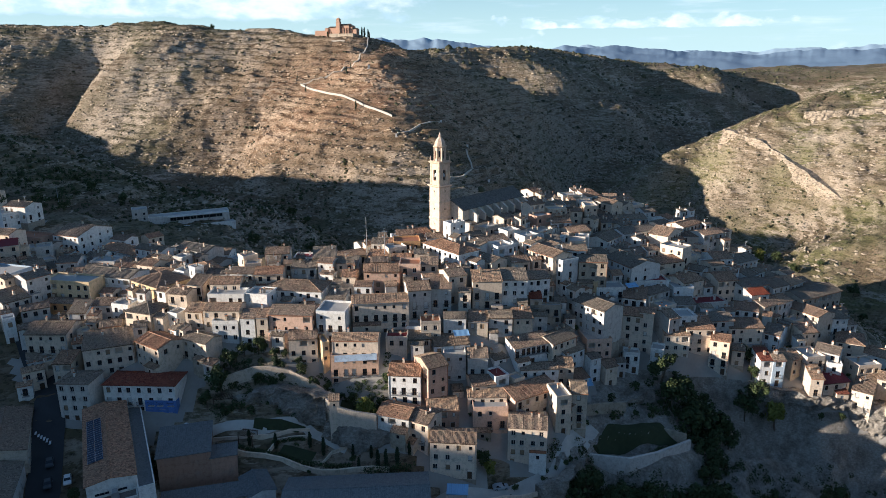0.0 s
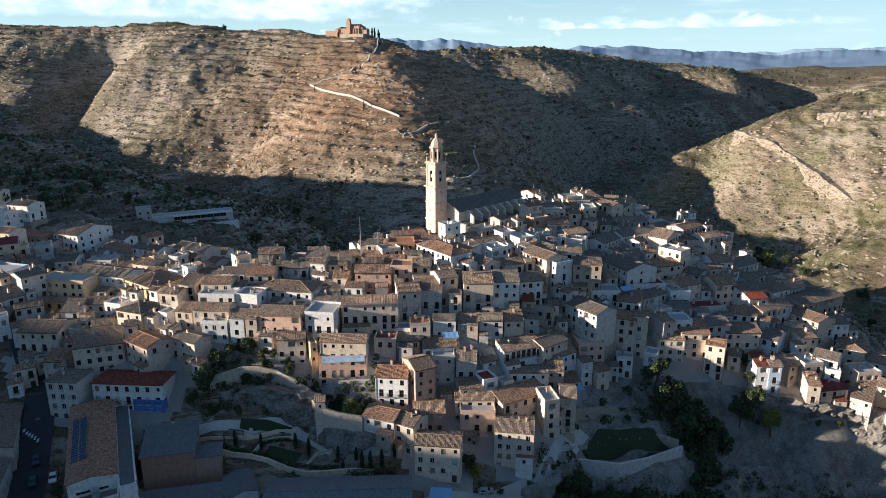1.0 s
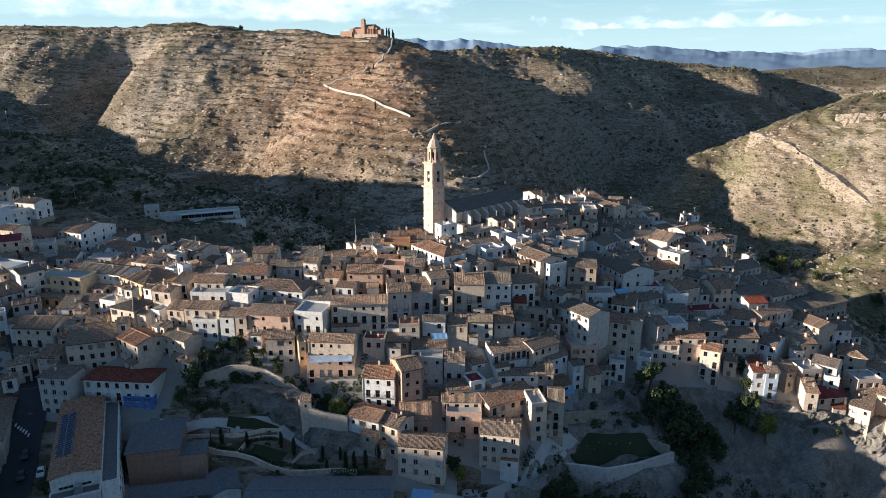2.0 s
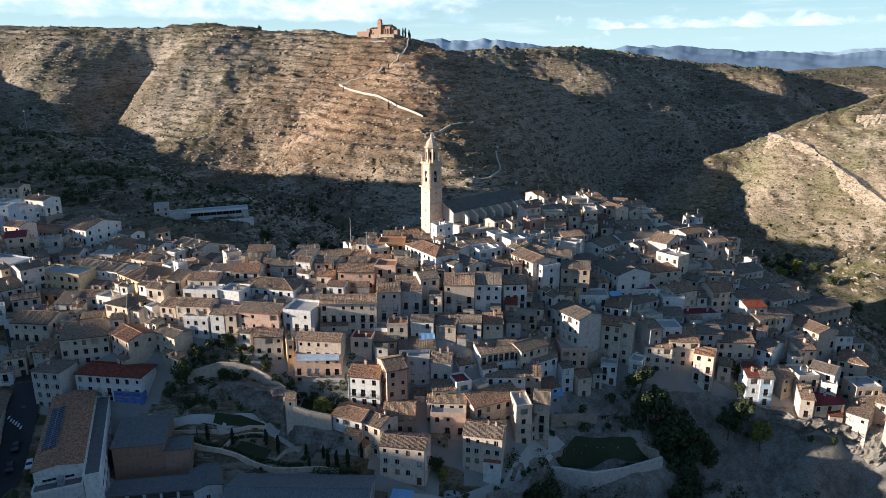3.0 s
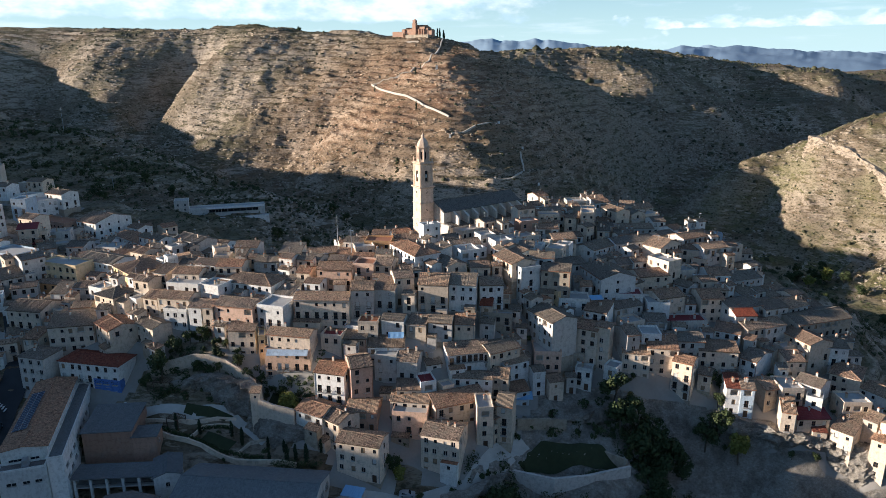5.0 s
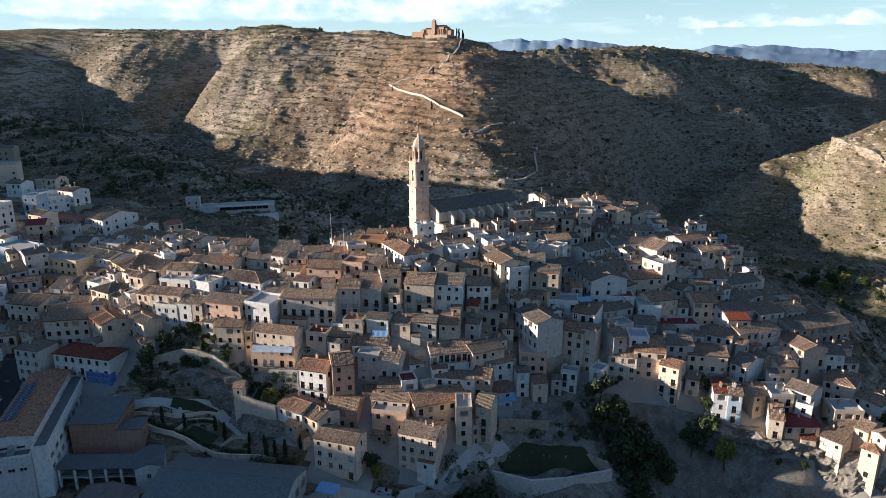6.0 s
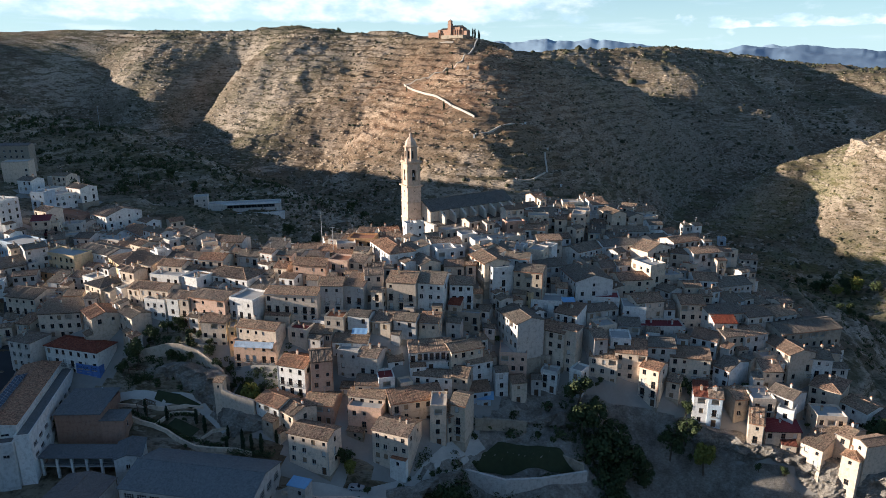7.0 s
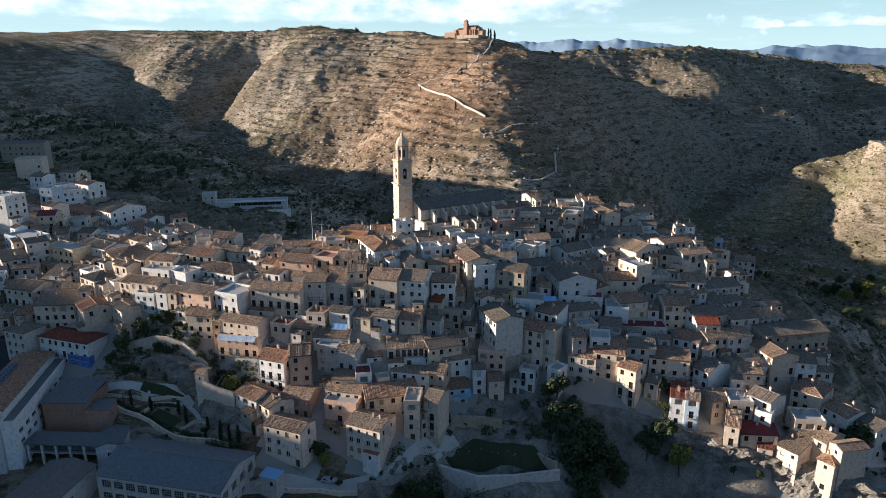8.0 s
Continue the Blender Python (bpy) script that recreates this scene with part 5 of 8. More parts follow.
    storeys = {1: "one", 2: "two", 3: "three", 4: "four", 5: "five"}[min(5, max(1, round(hgt / 2.9)))]
    tagged(root, f"{storeys}-storey {WALL_WORDS[p['wall']]} town house with {ROOF_WORDS[roof]}", "house", "houses of the old town")
    return root


town_rng = random.Random(5)
for p in PLAN:
    house(p, random.Random(town_rng.random()))

# ---- the parish church: a tall nave with fin buttresses and a bell tower ----
church = new("church")
NAVE_TURN = math.atan2(30.2, 27.2)
church.matrix_basis = Matrix.Translation((7.7, 253.7, 30.0)) @ Matrix.Rotation(NAVE_TURN, 4, "Z")
NL, NW, AISLE = 40.0, 11.0, 4.6
v, f, weld = [], [], {}
nave_holes = [(4.2 + 4.9 * i + 1.3, 9.6, 4.2 + 4.9 * i + 2.7, 11.8) for i in range(7)]
wall_faces(v, f, Vector((0, 0, 0)), Vector((1, 0, 0)), NL, 0, 13.3, nave_holes, 0.5, weld)
wall_faces(v, f, Vector((NL, 0, 0)), Vector((0, 1, 0)), NW, 0, 13.3, [], 0.5, weld)
wall_faces(v, f, Vector((NL, NW, 0)), Vector((-1, 0, 0)), NL, 0, 13.3, [], 0.5, weld)
wall_faces(v, f, Vector((0, NW, 0)), Vector((0, -1, 0)), NW, 0, 13.3, [(4.8, 7.2, 6.2, 9.6), (7.2, 2.0, 8.2, 4.2)], 0.5, weld)
k = len(v)
v += [(0, NW, 13.3), (0, 0, 13.3), (0, NW / 2, 16.4), (NL, 0, 13.3), (NL, NW, 13.3), (NL, NW / 2, 16.4)]
f += [(k, k + 1, k + 2), (k + 3, k + 4, k + 5)]
part("nave_wall", from_lists(v, f, [STONE]), church, "pale plastered limestone nave wall")
for h in nave_holes:
    part("nave_window", window_mesh(1.4, 2.2, WOOD, 2, 2), church, at=Matrix.Translation(((h[0] + h[2]) / 2, 0.25, h[1])))
for yy, zz, sw, sh in ((NW - 5.5, 7.2, 1.4, 2.4), (NW - 7.7, 2.0, 1.0, 2.2)):
    part("west_window", window_mesh(sw, sh, WOOD, 2, 2), church, at=Matrix.Translation((0.25, yy, zz)) @ Matrix.Rotation(-math.pi / 2, 4, "Z"))
rv, rf = [], []
pt = 3.1 / (NW / 2)
up = Vector((0, 1, pt)).normalized()
slope(rv, rf, Vector((-0.5, -0.7, 13.4 - 0.7 * pt)), Vector((1, 0, 0)), up, NL + 1, (NW / 2 + 0.7) / up.y, 0, NL + 1, 0.5, 0.06, 0.3)
slope(rv, rf, Vector((NL + 0.5, NW + 0.7, 13.4 - 0.7 * pt)), Vector((-1, 0, 0)), Vector((0, -1, pt)).normalized(), NL + 1, (NW / 2 + 0.7) / up.y, 0, NL + 1, 0.5, 0.06, 0.3)
ridge_cap(rv, rf, Vector((-0.5, NW / 2, 16.5)), Vector((NL + 0.5, NW / 2, 16.5)), 0.3)
part("nave_roof", from_lists(rv, rf, [ROOF_NAVE]), church, "dark grey tiled nave roof")
# the aisle, its lean-to roof and the fins that stand on it
v, f, weld = [], [], {}
wall_faces(v, f, Vector((0, -AISLE, 0)), Vector((1, 0, 0)), NL, 0, 8.0, [(6 + 8 * i, 4.5, 7.2 + 8 * i, 6.2) for i in range(4)], 0.4, weld)
wall_faces(v, f, Vector((NL, -AISLE, 0)), Vector((0, 1, 0)), AISLE, 0, 8.0, [], 0.4, weld)
wall_faces(v, f, Vector((0, 0, 0)), Vector((0, -1, 0)), AISLE, 0, 8.0, [], 0.4, weld)
part("aisle_wall", from_lists(v, f, [STONE]), church)
for i in range(4):
    part("aisle_window", window_mesh(1.2, 1.7, WOOD, 2, 2), church, at=Matrix.Translation((6.6 + 8 * i, -AISLE + 0.2, 4.5)))
rv, rf = [], []
up = Vector((0, 1, 0.16)).normalized()
slope(rv, rf, Vector((-0.2, -AISLE - 0.3, 7.95)), Vector((1, 0, 0)), up, NL + 0.4, (AISLE + 0.3) / up.y, 0, NL + 0.4, 0.45, 0.08, 0.2)
part("aisle_roof", from_lists(rv, rf, [TILE_GREY]), church)
fin = from_lists([(-0.45, 0, 7.6), (0.45, 0, 7.6), (0.45, 0, 12.9), (-0.45, 0, 12.9), (-0.45, -AISLE + 0.3, 7.6), (0.45, -AISLE + 0.3, 7.6), (0.45, -AISLE + 0.3, 11.1), (-0.45, -AISLE + 0.3, 11.1), (-0.45, -1.0, 12.9), (0.45, -1.0, 12.9)],
                 [(4, 5, 6, 7), (7, 6, 9, 8), (8, 9, 2, 3), (0, 3, 8, 7, 4), (1, 5, 6, 9, 2), (0, 4, 5, 1)], [STONE])
for i in range(8):
    part("buttress", fin, church, at=Matrix.Translation((4.2 + 4.9 * i, -0.02, 0)))
# front gable block beside the tower, lit by the low sun
part("west_front", ring_mesh(1.2, NW + AISLE, 0, 8.6, 0, 0.5, STONE), church, at=Matrix.Translation((-1.25, -AISLE, 0)))
tagged(church, "limestone parish church with fin buttresses and dark roof", "church")

bell_tower = new("bell_tower")
bell_tower.matrix_basis = Matrix.Translation((-1.2, 257.6, 31.0)) @ Matrix.Rotation(NAVE_TURN - 0.11, 4, "Z")
TS = 2.95                                              # half the side of the shaft
part("shaft", stack_mesh([(TS + 0.25, 0), (TS + 0.25, 1.6), (TS, 1.6), (TS, 8.0), (TS + 0.25, 8.2), (TS + 0.25, 8.6), (TS - 0.03, 8.8), (TS - 0.03, 14.6), (TS + 0.2, 14.8), (TS + 0.2, 15.1), (TS - 0.05, 15.2), (TS - 0.05, 20.8), (TS + 0.55, 21.2), (TS + 0.55, 21.6), (TS + 0.1, 21.6)], [TOWERS]), bell_tower, "pale dressed limestone tower shaft")
v, f, weld = [], [], {}
B = TS - 0.25
for q in range(4):
    r = Matrix.Rotation(q * math.pi / 2, 3, "Z")
    wall_faces(v, f, r @ Vector((-B, -B, 0)), r @ Vector((1, 0, 0)), 2 * B, 21.6, 30.2, [(B - 0.75, 23.4, B + 0.75, 27.6)], 0.7, weld)
part("belfry", from_lists(v, f, [TOWERS]), bell_tower, "belfry with one tall opening in each face")
# solid black block in place of the belfry's shaded inside
part("bell_room", stack_mesh([(B - 0.8, 21.6), (B - 0.8, 30.0)], [IRON]), bell_tower, "black block standing in for shade inside the belfry")
for q in range(4):
    r = Matrix.Rotation(q * math.pi / 2, 4, "Z")
    part("bell", stack_mesh([(0.5, 25.0), (0.36, 25.3), (0.26, 26.0), (0.14, 26.3)], [STEEL], sides=10), bell_tower, at=r @ Matrix.Translation((0, -B + 0.45, 0)))
    for sgn in (-1, 1):
        part("pilaster", box_mesh([(-0.28, -0.14, 21.6, 0.28, 0.06, 29.9)], TOWERS), bell_tower, at=r @ Matrix.Translation((sgn * (B - 0.35), -B, 0)))
part("cornice", stack_mesh([(B + 0.02, 29.9), (B + 0.5, 30.4), (B + 0.55, 30.8), (B + 0.1, 30.8), (B + 0.1, 31.0), (0.2, 31.05)], [TOWERS]), bell_tower)
for sx in (-1, 1):
    for sy in (-1, 1):
        part("finial", stack_mesh([(0.22, 31.0), (0.22, 31.7), (0.3, 31.75), (0.12, 32.2), (0.2, 32.45), (0.02, 32.9)], [TOWERS], sides=8), bell_tower, at=Matrix.Translation((sx * (B - 0.1), sy * (B - 0.1), 0)))
v, f, weld = [], [], {}
LR = 2.35                                              # corner radius of the lantern
for q in range(8):
    a0, a1 = math.pi / 8 + q * math.pi / 4, math.pi / 8 + (q + 1) * math.pi / 4
    p0, p1 = Vector((LR * math.cos(a0), LR * math.sin(a0), 0)), Vector((LR * math.cos(a1), LR * math.sin(a1), 0))
    ln = (p1 - p0).length
    wall_faces(v, f, p0, (p1 - p0).normalized(), ln, 31.0, 36.2, [(ln / 2 - 0.36, 31.9, ln / 2 + 0.36, 34.9)], 0.4, weld)
part("lantern", from_lists(v, f, [TOWERS]), bell_tower, "octagonal lantern with narrow openings")
# black block again, painting the shade behind the lantern openings
part("lantern_room", stack_mesh([(1.55, 31.0), (1.55, 36.0)], [IRON], sides=8, turn=math.pi / 8), bell_tower, "black block standing in for shade inside the lantern")
for q in range(8):
    a0 = math.pi / 8 + q * math.pi / 4
    part("lantern_pilaster", stack_mesh([(0.26, 31.0), (0.2, 31.4), (0.2, 35.7), (0.28, 35.9), (0.28, 36.1)], [TOWERS], sides=6), bell_tower, at=Matrix.Translation((LR * math.cos(a0), LR * math.sin(a0), 0)))
part("lantern_cornice", stack_mesh([(2.15, 36.1), (2.6, 36.4), (2.65, 36.7), (2.1, 36.8), (2.1, 37.1)], [TOWERS], sides=8, turn=math.pi / 8), bell_tower)
part("cupola", stack_mesh([(2.1, 37.1), (2.02, 37.7), (1.78, 38.4), (1.4, 39.1), (0.95, 39.7), (0.62, 40.0), (0.52, 40.1), (0.5, 40.7), (0.62, 40.8), (0.4, 41.1), (0.08, 41.9)], [TOWERS], sides=8, turn=math.pi / 8), bell_tower, "small pale stone cupola")
part("cross", box_mesh([(-0.04, -0.04, 41.7, 0.04, 0.04, 44.0), (-0.45, -0.04, 43.1, 0.45, 0.04, 43.2)], IRON), bell_tower, kind="stuff")
# backs of the slits are coloured black for the shade within
for q in range(4):
    for zz in (11.0, 17.2):
        part("shaft_slit", relief_mesh([-0.32, -0.24, 0.24, 0.32], [0, 0.08, 0.9, 0.98], lambda i, k: (0.25, 0) if i == 1 and k == 1 else (-0.03, 1), [IRON, TOWERS]), bell_tower, at=Matrix.Rotation(q * math.pi / 2, 4, "Z") @ Matrix.Translation((0, -TS + 0.02, zz)))
ANCHOR = box_mesh([(-0.5, -0.07, -0.06, 0.5, 0.0, 0.06), (-0.06, -0.07, -0.5, 0.06, 0.0, 0.5)], IRON)
for q in range(4):
    for zz in (6.2, 12.2, 19.2):
        part("wall_anchor", ANCHOR, bell_tower, at=Matrix.Rotation(q * math.pi / 2, 4, "Z") @ Matrix.Translation((0, -TS + 0.02, zz)) @ Matrix.Rotation(math.pi / 4, 4, "Y"))
tagged(bell_tower, "tall pale limestone bell tower with octagonal lantern and cupola", "bell tower")

# ---- the lower town: works, halls, streets ----
def box_house(name, label, category, x, y, z, w, d, turn, hgt, wall_mat, roof, tile, holes, pitch=0.3, window=None, over=0.4, group=""):
    """A plain long building; holes: (side, x, sill, width, height, columns, rows). Its front-left eave corner is at x, y, z."""
    root = new(name)
    root.matrix_basis = Matrix.Translation((x, y, z - hgt)) @ Matrix.Rotation(radians(turn), 4, "Z")
    v, f, weld = [], [], {}
    sides = [(Vector((0, 0, 0)), Vector((1, 0, 0)), w), (Vector((w, 0, 0)), Vector((0, 1, 0)), d), (Vector((w, d, 0)), Vector((-1, 0, 0)), w), (Vector((0, d, 0)), Vector((0, -1, 0)), d)]
    for s, (o, u, ln) in enumerate(sides):
        wall_faces(v, f, o, u, ln, -7.0, hgt, [(h[1] - h[3] / 2, h[2], h[1] + h[3] / 2, h[2] + h[4]) for h in holes if h[0] == s], 0.2, weld)
    k = len(v)
    if roof == "g":
        v += [(w, 0, hgt), (w, d, hgt), (w, d / 2, hgt + d / 2 * pitch), (0, d, hgt), (0, 0, hgt), (0, d / 2, hgt + d / 2 * pitch)]
        f += [(k, k + 1, k + 2), (k + 3, k + 4, k + 5)]
    elif roof == "p":
        v += [(0, 0, hgt), (w, 0, hgt), (w / 2, 0, hgt + w / 2 * pitch), (w, d, hgt), (0, d, hgt), (w / 2, d, hgt + w / 2 * pitch)]
        f += [(k, k + 1, k + 2), (k + 3, k + 4, k + 5)]
    part("wall", from_lists(v, f, [wall_mat]), root)
    rv, rf = [], []
    if roof == "g":
        up = Vector((0, 1, pitch)).normalized()
        for o, u, upv in ((Vector((-over, -over, hgt + 0.08 - over * pitch)), Vector((1, 0, 0)), up), (Vector((w + over, d + over, hgt + 0.08 - over * pitch)), Vector((-1, 0, 0)), Vector((0, -1, pitch)).normalized())):
            slope(rv, rf, o, u, upv, w + 2 * over, (d / 2 + over) / up.y, 0, w + 2 * over, 0.5, 0.05)
        ridge_cap(rv, rf, Vector((-over, d / 2, hgt + 0.12 + d / 2 * pitch)), Vector((w + over, d / 2, hgt + 0.12 + d / 2 * pitch)))
    elif roof == "p":
        up = Vector((1, 0, pitch)).normalized()
        slope(rv, rf, Vector((-over, d + over, hgt + 0.08 - over * pitch)), Vector((0, -1, 0)), up, d + 2 * over, (w / 2 + over) / up.x, 0, d + 2 * over, 0.5, 0.05)
        slope(rv, rf, Vector((w + over, -over, hgt + 0.08 - over * pitch)), Vector((0, 1, 0)), Vector((-1, 0, pitch)).normalized(), d + 2 * over, (w / 2 + over) / up.x, 0, d + 2 * over, 0.5, 0.05)
        ridge_cap(rv, rf, Vector((w / 2, -over, hgt + 0.12 + w / 2 * pitch)), Vector((w / 2, d + over, hgt + 0.12 + w / 2 * pitch)))
    elif roof == "s":
        up = Vector((0, 1, pitch)).normalized()
        slope(rv, rf, Vector((-over, -over, hgt + 0.08 - over * pitch)), Vector((1, 0, 0)), up, w + 2 * over, (d + over) / up.y, 0, w + 2 * over, 0.5, 0.05)
    if rv:
        part("roof", from_lists(rv, rf, [tile]), root)
    else:
        part("roof", box_mesh([(0.02, 0.02, hgt - 0.2, w - 0.02, d - 0.02, hgt - 0.01)], tile), root)
        part("parapet", ring_mesh(w, d, hgt - 0.02, hgt + 0.45, 0.04, 0.25, wall_mat), root)
    for s, xc, sill, ww, hh, cols, rows in holes:
        o, u, ln = sides[s]
        q = o + u * xc
        part("window", window_mesh(ww, hh, window or FRAME, cols, rows), root, at=Matrix.Translation((q.x, q.y, sill)) @ Matrix.Rotation(math.atan2(u.y, u.x), 4, "Z"))
    return tagged(root, label, category, group)


# works with solar panels: a long tiled upper hall over a lower white side range
FT = -62.0                                             # heading of its long sides
works = box_house("works", "long white works building with a tiled roof", "factory", -97.0, 160.0, 9.0, 38.0, 10.2, FT, 11.0, WHITE, "g", TILE,
                  [(1, 3.0, 7.6, 3.0, 0.8, 3, 1), (1, 7.2, 7.6, 2.0, 0.8, 2, 1)], 0.16)
wm = works.matrix_basis
side_range = box_house("works_side_range", "lower white side range of the works with a flat roof", "factory", *(wm @ Vector((-0.3, 10.25, 0))).to_2d(), 6.6, 41.0, 3.6, FT, 9.0, WHITE, "f", ROOF_DARK,
                       [(2, 3.0 + 4.4 * i, 4.6, 2.6, 1.1, 3, 1) for i in range(9)] + [(2, 3.0 + 4.4 * i, 1.4, 2.6, 1.1, 3, 1) for i in range(9)])
front_range = box_house("works_front_range", "low white front range of the works with roof plant", "factory", *(wm @ Vector((38.1, -0.2, 0))).to_2d(), 5.4, 3.6, 10.3, FT, 8.0, WHITE, "f", ROOF_DARK,
                        [(1, 2.6, 4.0, 2.2, 0.9, 2, 1), (1, 5.8, 4.0, 1.6, 0.9, 2, 1), (1, 8.4, 4.0, 1.6, 0.9, 2, 1)])
cooler = new("roof_cooler")
cooler.matrix_basis = wm @ Matrix.Translation((39.8, 5.6, 7.9))
part("housing", relief_mesh([-0.9, -0.7, 0.7, 0.9], [0, 0.2, 1.2, 1.4], lambda i, k: (-0.55, 1) if i == 1 and k == 1 else (-0.6, 0), [STEEL, IRON]), cooler)
part("housing_box", box_mesh([(-0.9, -0.55, 0.0, 0.9, 0.6, 1.38)], STEEL), cooler)
part("stand", box_mesh([(-1.1, -0.8, -0.3, 1.1, 0.8, -0.02)], STEEL), cooler)
tagged(cooler, "grey steel air cooler on the works roof", "air conditioner")
panel_mesh = relief_mesh([0, 0.03, 0.97, 1.0], [0, 0.03, 1.62, 1.65], lambda i, k: (0.0, 0) if i == 1 and k == 1 else (-0.02, 1), [PANEL, STEEL])
SOLAR = new("solar_array")
SOLAR.matrix_basis = wm @ Matrix.Translation((8.5, 0.45, 11.0 + 0.28))
for i in range(20):
    for k in range(2):
        part("solar_panel", panel_mesh, SOLAR, at=Matrix.Rotation(math.atan(0.16), 4, "X") @ Matrix.Translation((i * 1.06, 0.2 + k * 1.75, 0.12)) @ Matrix.Rotation(-math.pi / 2, 4, "X"))
tagged(SOLAR, "two rows of dark blue solar panels on the works roof", "solar panels")

# brown block with a grey roof, and its lower wing
block = box_house("store_building", "brown rendered store with a grey metal roof", "building", -71.2, 143.8, 4.6, 12.6, 13.0, 16.0, 7.5, BRICK, "s", ROOF_DARK, [], 0.1)
wing = box_house("store_wing", "low brown rendered wing of the store", "building", -59.0, 147.2, 2.6, 6.2, 5.5, 16.0, 5.4, BRICK, "s", ROOF_DARK, [(1, 2.5, 2.2, 0.8, 2.0, 1, 2)], 0.06)
# the portico range with dark bays
portico = new("portico_range")
portico.matrix_basis = Matrix.Translation((-66.6, 133.2, -7.0)) @ Matrix.Rotation(radians(14.0), 4, "Z")
part("back_wall", box_mesh([(0, 4.9, -2, 20.3, 5.2, 5.6)], GREYP), portico)
part("floor_slab", box_mesh([(0, 0.2, 2.4, 20.3, 4.9, 2.7)], CONCRETE), portico)
rv, rf = [], []
up = Vector((0, 1, 0.07)).normalized()
slope(rv, rf, Vector((-0.4, -0.5, 5.6)), Vector((1, 0, 0)), up, 21.0, 6.0 / up.y, 0, 21.0, 0.5, 0.05, 0.25)
part("roof", from_lists(rv, rf, [ROOF_DARK]), portico)
for i in range(6):
    part("pier", box_mesh([(i * 3.95 - 0.3 + 0.3, 0, -2, i * 3.95 + 0.3 + 0.3, 0.55, 5.55)], WHITE), portico)
for i in range(5):
    part("bay_rail", box_mesh([(i * 3.95 + 0.62, 0.2, 3.5, (i + 1) * 3.95 - 0.02, 0.26, 3.62), (i * 3.95 + 0.62, 0.22, 2.71, i * 3.95 + 0.7, 0.25, 3.5)], IRON), portico)
tagged(portico, "long open-fronted range with white piers and grey roof", "building")
gate_house = box_house("gable_house", "small white gabled house beside the portico", "house", -46.9, 137.2, -1.6, 6.6, 9.0, 30.0, 6.0, WHITE, "p", ROOF_DARK, [(0, 3.2, 2.6, 1.0, 1.3, 2, 1)], 0.3)
# the big industrial hall
hall = box_house("industrial_hall", "large industrial hall with a long grey roof and many-paned windows", "factory", -37.4, 127.4, -1.7, 34.6, 17.6, 4.0, 9.0, GREYP, "g", ROOF_DARK,
                 [(0, 2.6 + 3.45 * i, 5.6, 2.7, 2.1, 4, 3) for i in range(10)] + [(0, 2.6 + 3.45 * i, 1.6, 2.7, 2.6, 4, 3) for i in range(10)] + [(1, 2.6 + 4.1 * i, 5.4, 2.6, 2.2, 4, 3) for i in range(4)] + [(1, 2.6 + 4.1 * i, 1.4, 1.6, 1.8, 2, 2) for i in range(4)], 0.29)
low_hall = box_house("low_shed", "low shed with a grey ribbed roof", "shed", -53.0, 112.0, -3.4, 13.0, 19.0, 8.0, 7.0, GREYP, "p", ROOF_DARK, [(1, 4.0, 3.2, 1.6, 1.2, 2, 2), (1, 9.0, 3.2, 1.6, 1.2, 2, 2)], 0.22)
corner_house = box_house("street_house", "pale house with a tiled roof and solar panels", "house", -103.2, 144.0, 7.2, 23.5, 12.0, 117.6, 10.0, CREAM, "g", TILE_GREY,
                         [(0, 2.5 + 3.4 * i, 5.8, 1.0, 1.3, 2, 1) for i in range(6)] + [(0, 2.5 + 3.4 * i, 2.8, 1.0, 1.3, 2, 1) for i in range(6)], 0.26)
corner_house2 = box_house("street_house", "grey plastered house with a dark tiled roof", "house", -96.6, 126.0, 4.8, 17.5, 11.0, 112.0, 8.0, GREYP, "g", TILE_GREY,
                          [(0, 2.5 + 3.4 * i, 3.8, 1.0, 1.3, 2, 1) for i in range(4)], 0.26)
far_left = new("solar_array")
far_left.matrix_basis = corner_house.matrix_basis @ Matrix.Translation((7.0, 6.6, 10.0 + 6.0 * 0.26 + 0.2))
for i in range(8):
    part("solar_panel", panel_mesh, far_left, at=Matrix.Rotation(-math.atan(0.26), 4, "X") @ Matrix.Translation((i * 1.06, 1.9, 0.1)) @ Matrix.Rotation(-math.pi / 2, 4, "X"))
tagged(far_left, "row of dark blue solar panels on a tiled roof", "solar panels")

# long white building across the ravine, on a shelf under the hill
lodge = box_house("hillside_building", "long white hillside building with an open upper gallery", "building", -166.0, 364.0, 13.6, 44.0, 8.0, 27.0, 6.2, WHITE, "f", CONCRETE,
                  [(0, 13.0 + 3.62 * i, 3.3, 3.5, 1.9, 2, 1) for i in range(8)])
part("canopy", box_mesh([(9.5, -2.2, 5.75, 43.5, 0.4, 6.1)], WHITE), lodge, "long white concrete canopy")
part("forecourt_wall", box_mesh([(2.0, -7.5, -5.0, 46.0, -7.0, 1.6)], WHITE), lodge)
part("forecourt", box_mesh([(2.0, -6.98, -5.0, 46.0, -0.05, 0.9)], CONCRETE), lodge)
lodge_end = box_house("hillside_tower", "grey three-storey block at the end of the hillside building", "building", -173.5, 361.0, 18.6, 8.0, 8.0, 27.0, 12.0, GREYP, "f", CONCRETE,
                      [(0, 2.0 + 4.0 * i, 3.2 + 2.9 * k, 1.1, 1.3, 2, 1) for i in range(2) for k in range(3)])
